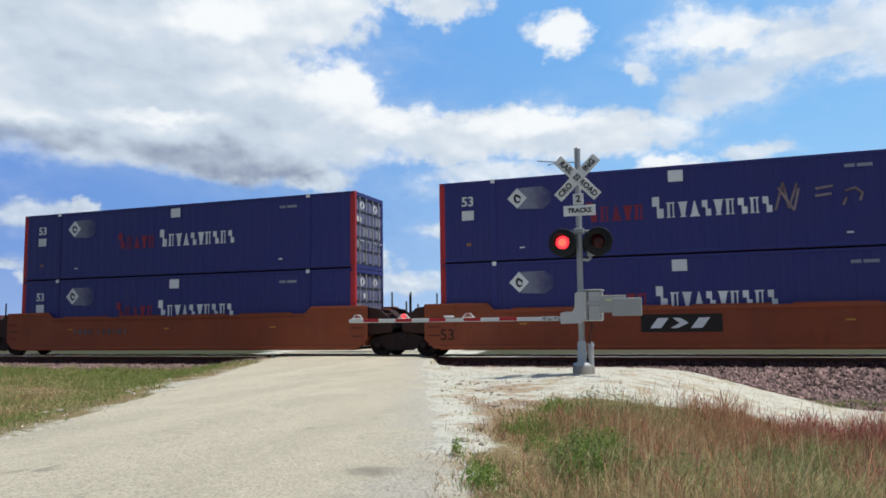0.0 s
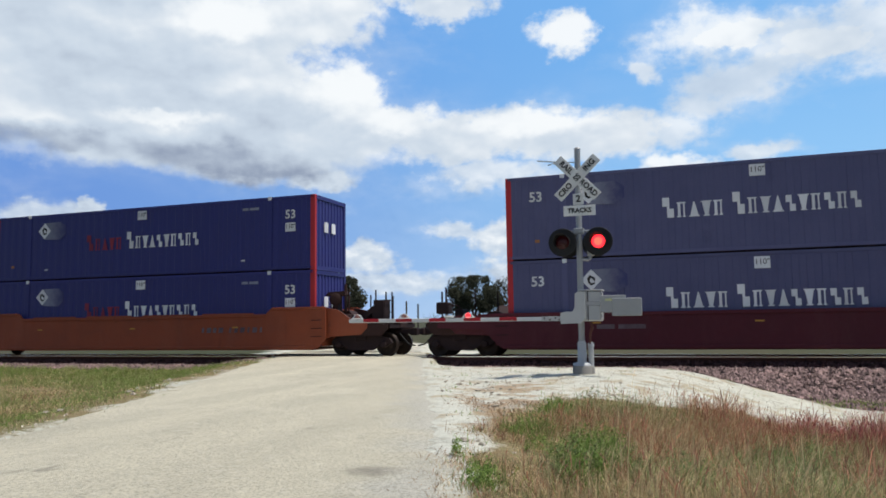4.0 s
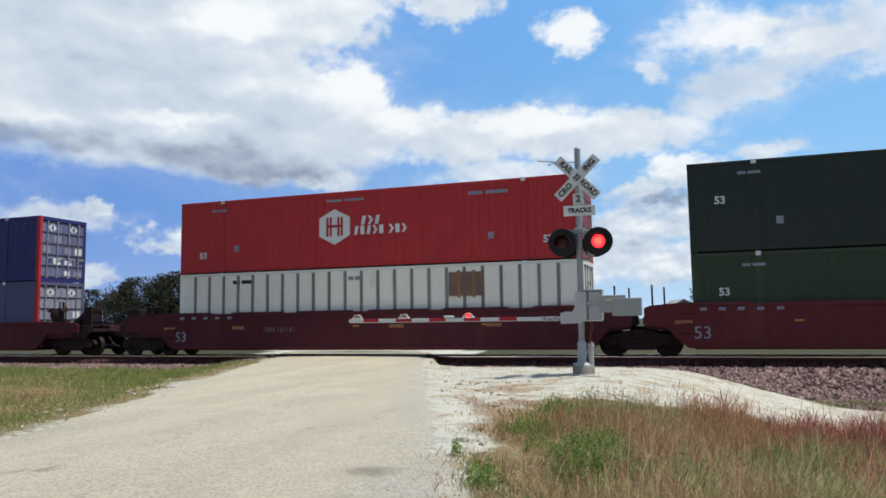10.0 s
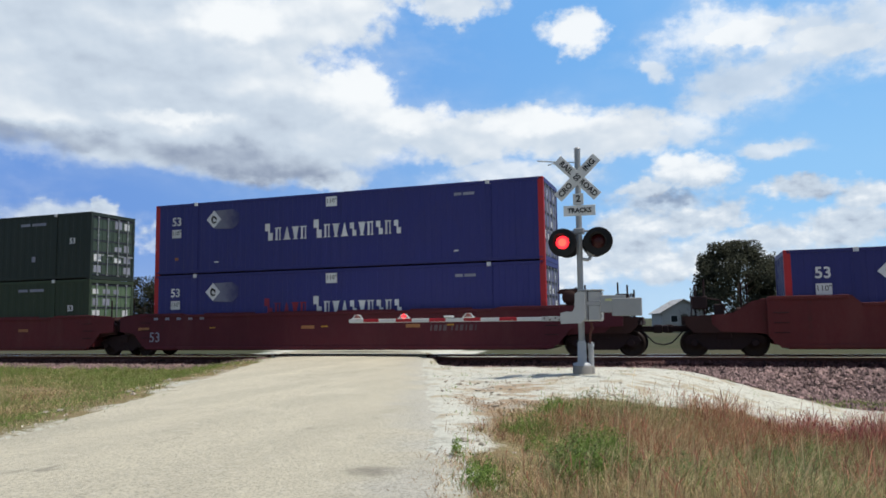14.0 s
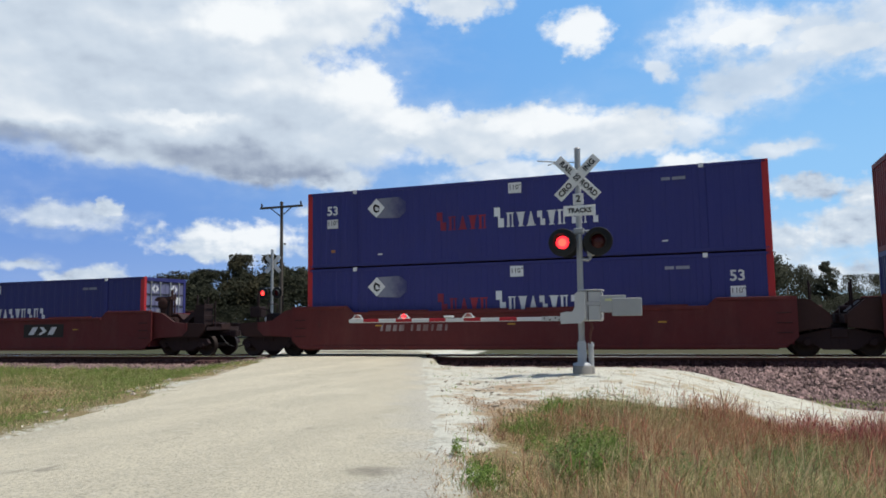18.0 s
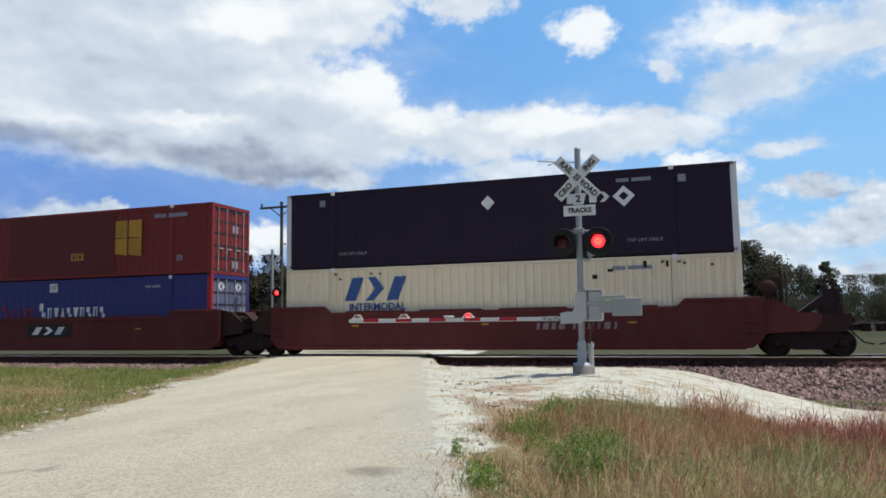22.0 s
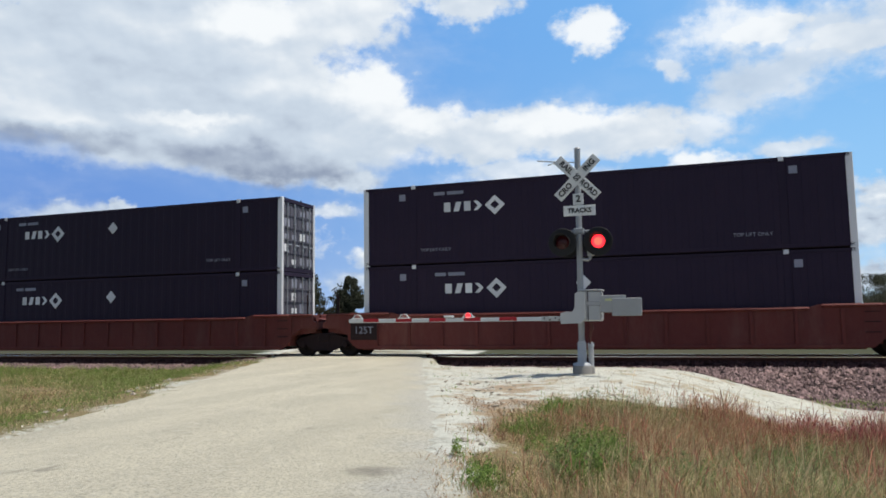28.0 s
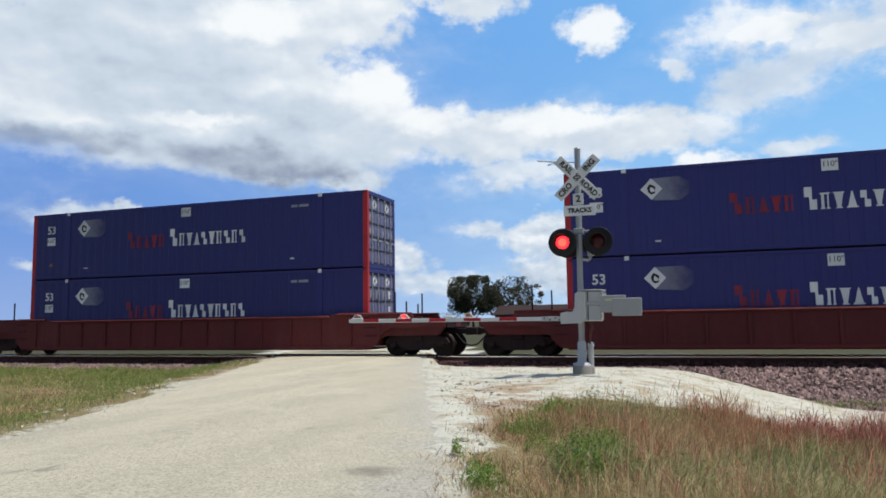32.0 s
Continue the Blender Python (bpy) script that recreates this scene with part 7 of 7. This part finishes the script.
blades("grass", "dry tan grass stalks on the bank", GRASS_TAN, 170000, RIGHT, bank, (0.08, 0.42), 0.0016, 2, lambda x, y, z: (0.60 + 0.35 * clumped(x, y, PALE_CLUMPS) - 0.30 * redder(x, y, z)) * (1 - 0.75 * greener(x, y, z)) * (1 - 0.5 * crimson(x, y, z)), 0.52, False, inland)
blades("grass", "tall pale seed stalks on the bank", GRASS_TAN, 26000, RIGHT, bank, (0.26, 0.56), 0.0014, 8, lambda x, y, z: 0.30 * (1 - 0.8 * greener(x, y, z)), 0.12, True, inland)
blades("grass", "fresh green grass clumps on the bank", GRASS_GREEN, 170000, RIGHT, lambda x, y: np.clip(bank(x, y) + 0.55 * clumped(x, y, GREEN_CLUMPS[3:6]), 0, 1), (0.14, 0.40), 0.0026, 3, lambda x, y, z: 0.012 + 0.90 * greener(x, y, z), 0.45, False, lambda x, y: 0.45 + 0.55 * inland(x, y))
blades("grass", "short bleached straw on the bank", GRASS_TAN, 120000, RIGHT, lambda x, y: np.clip(1.3 * grass_cover(x, y), 0, 1), (0.03, 0.16), 0.0028, 10, lambda x, y, z: 0.50 * (1 - 0.8 * greener(x, y, z)) * (1 - 0.7 * clumped(x, y, BARE_SPOTS)), 1.0)
blades("grass", "brown dead grass along the shoulder", GRASS_DEAD, 110000, RIGHT, lambda x, y: np.clip(1.5 * grass_cover(x + 0.18, y), 0, 1), (0.03, 0.16), 0.0026, 23, lambda x, y, z: (0.9 * (1 - inland(x, y)) + 0.10) * (1 - 0.6 * clumped(x, y, BARE_SPOTS)), 0.9)
herbs("bright green leafy weeds at the edge of the bank", GRASS_GREEN, GREEN_CLUMPS, 150, 0.013, 0.20, 61)
herbs("dull green leafy weeds among the bank grass", GRASS_SAGE, DULL_CLUMPS[3:], 220, 0.014, 0.36, 62)
herbs("green leafy weeds in the middle of the bank", GRASS_GREEN, DULL_CLUMPS[:2] + ((-0.98, 6.5, 0.24), (-0.94, 5.95, 0.16), (-0.72, 6.6, 0.16)), 560, 0.013, 0.38, 63)
herbs("grey-green leafy weeds low on the bank", GRASS_SAGE, ((1.5, 11.4, 0.6), (1.6, 10.0, 0.5), (0.85, 9.2, 0.4), (0.9, 10.6, 0.4)), 420, 0.013, 0.36, 64)


def straw(x, y, z):
    return np.clip(0.9 * clumped(x, y, ((-14.5, 13.2, 1.6), (-12.2, 10.6, 1.0), (-16.5, 14.0, 1.2), (-10.2, 9.6, 0.7), (-11.2, 12.0, 0.5), (-19.5, 16.5, 1.5))) + 0.40 * smooth(0.25, 0.7, z) + 0.45 * smooth(0.8, 0.1, beside_road(x, y)), 0, 1)


BROWN_CLUMPS = ((-13.8, 12.6, 0.55), (-11.5, 9.9, 0.5), (-12.6, 11.2, 0.35), (-16.2, 14.2, 0.5), (-10.6, 9.2, 0.4))


def verge(x, y):
    return 0.55 + 0.6 * smooth(0.4, 2.5, beside_road(x, y))


blades("grass", "green roadside grass", GRASS_VERGE, 230000, LEFT, left_cover, (0.05, 0.20), 0.0032, 4, lambda x, y, z: (0.92 - 0.66 * straw(x, y, z)) * (1 - 0.8 * clumped(x, y, BROWN_CLUMPS)), 0.75, False, verge)
blades("grass", "bright green tufts beside the road", GRASS_GREEN, 90000, LEFT, left_cover, (0.08, 0.24), 0.0032, 24, lambda x, y, z: 0.55 * smooth(0.15, 0.7, -z) * (1 - straw(x, y, z)), 0.6, False, verge)
blades("grass", "dry tan roadside grass", GRASS_TAN, 170000, LEFT, left_cover, (0.04, 0.20), 0.0030, 5, lambda x, y, z: (0.08 + 0.55 * straw(x, y, z)) * (1 - 0.85 * clumped(x, y, BROWN_CLUMPS)), 0.8, False, verge)
blades("grass", "brown dead grass beside the road", GRASS_DEAD, 120000, LEFT, left_cover, (0.04, 0.18), 0.0032, 11, lambda x, y, z: np.clip(0.03 + 0.40 * straw(x, y, z) + 0.9 * clumped(x, y, BROWN_CLUMPS), 0, 1), 0.9, False, verge)
blades("grass", "sparse green weeds in the gravel", GRASS_GREEN, 45000, (-9, 7, 5, 22), weeds, (0.04, 0.14), 0.004, 6, lambda x, y, z: 0.8 + 0 * x, 0.8)
blades("grass", "green weeds along the foot of the ballast", GRASS_VERGE, 26000, (2.3, 7.5, 18.6, 23), lambda x, y: smooth(0.75, 0.25, np.abs(y - (19.85 + 0.45 * (x - 2.6)))) * smooth(2.4, 3.4, x), (0.06, 0.20), 0.006, 9, lambda x, y, z: smooth(-0.45, 0.25, z), 0.7)
blades("grass", "dead straw in the gravel", GRASS_DEAD, 60000, (-6, 2, 5, 17), lambda x, y: litter_share(x, y) * (beside_road(x, y) > 0.1), (0.02, 0.09), 0.0035, 7, lambda x, y, z: smooth(-0.1, 0.5, z), 1.6)


# ---------------------------------------------------------------- what moves
def motions():
    walk(backdrop, [(t, pose(0, 0, 1.25, 0, 0, -CLOUD_DRIFT * (t - 14) / 32)) for t in (0, 8, 16, 24, 32)])
    times = [k * 1.0 for k in range(33)]
    for ob in TRAIN:
        x0, y0, z0 = ob.location
        walk(ob, [(t, pose(x0 - run(t), y0, z0)) for t in times])
    first = WHEELSETS[0]
    walk(first, [(k / 30, pose(0, 0, 0, 0, -math.degrees(run(k / 30) / WHEEL_R), 0)) for k in range(0, 961)])
    for w in WHEELSETS[1:]:
        w.rotation_mode = "QUATERNION"
        w.animation_data_create()
        w.animation_data.action = first.animation_data.action
        w.animation_data.action_slot = first.animation_data.action_slot
    # lamps flash by turns, with now and then a beat left out
    beat, start = 0.596, 0.25
    for lens, group in DISCS:
        side = "right" in group
        rows, state = [], None
        for n in range(-1, 55):
            lit = (n % 2 == 0) == side and n not in DARK_BEATS
            t = max(0.0, start + n * beat + (0.09 if n - 1 in DARK_BEATS else 0.0))
            if t > 32.0:
                break
            angle = 0 if lit else 180
            if state is None:
                rows.append((0.0, angle))
            elif angle != state:
                rows += [(t - 3 / 30, state), (t - 2 / 30, state + (angle - state) / 3), (t - 1 / 30, state + 2 * (angle - state) / 3), (t, angle)]
            state = angle
        rows.append((32.0, state))
        walk(lens, [(t, pose(0, 0, 0, 0, 0, a)) for t, a in rows if t <= 32.0])


CLOUD_DRIFT = 2.7
DARK_BEATS = (2, 3, 13, 31, 38, 49)
motions()
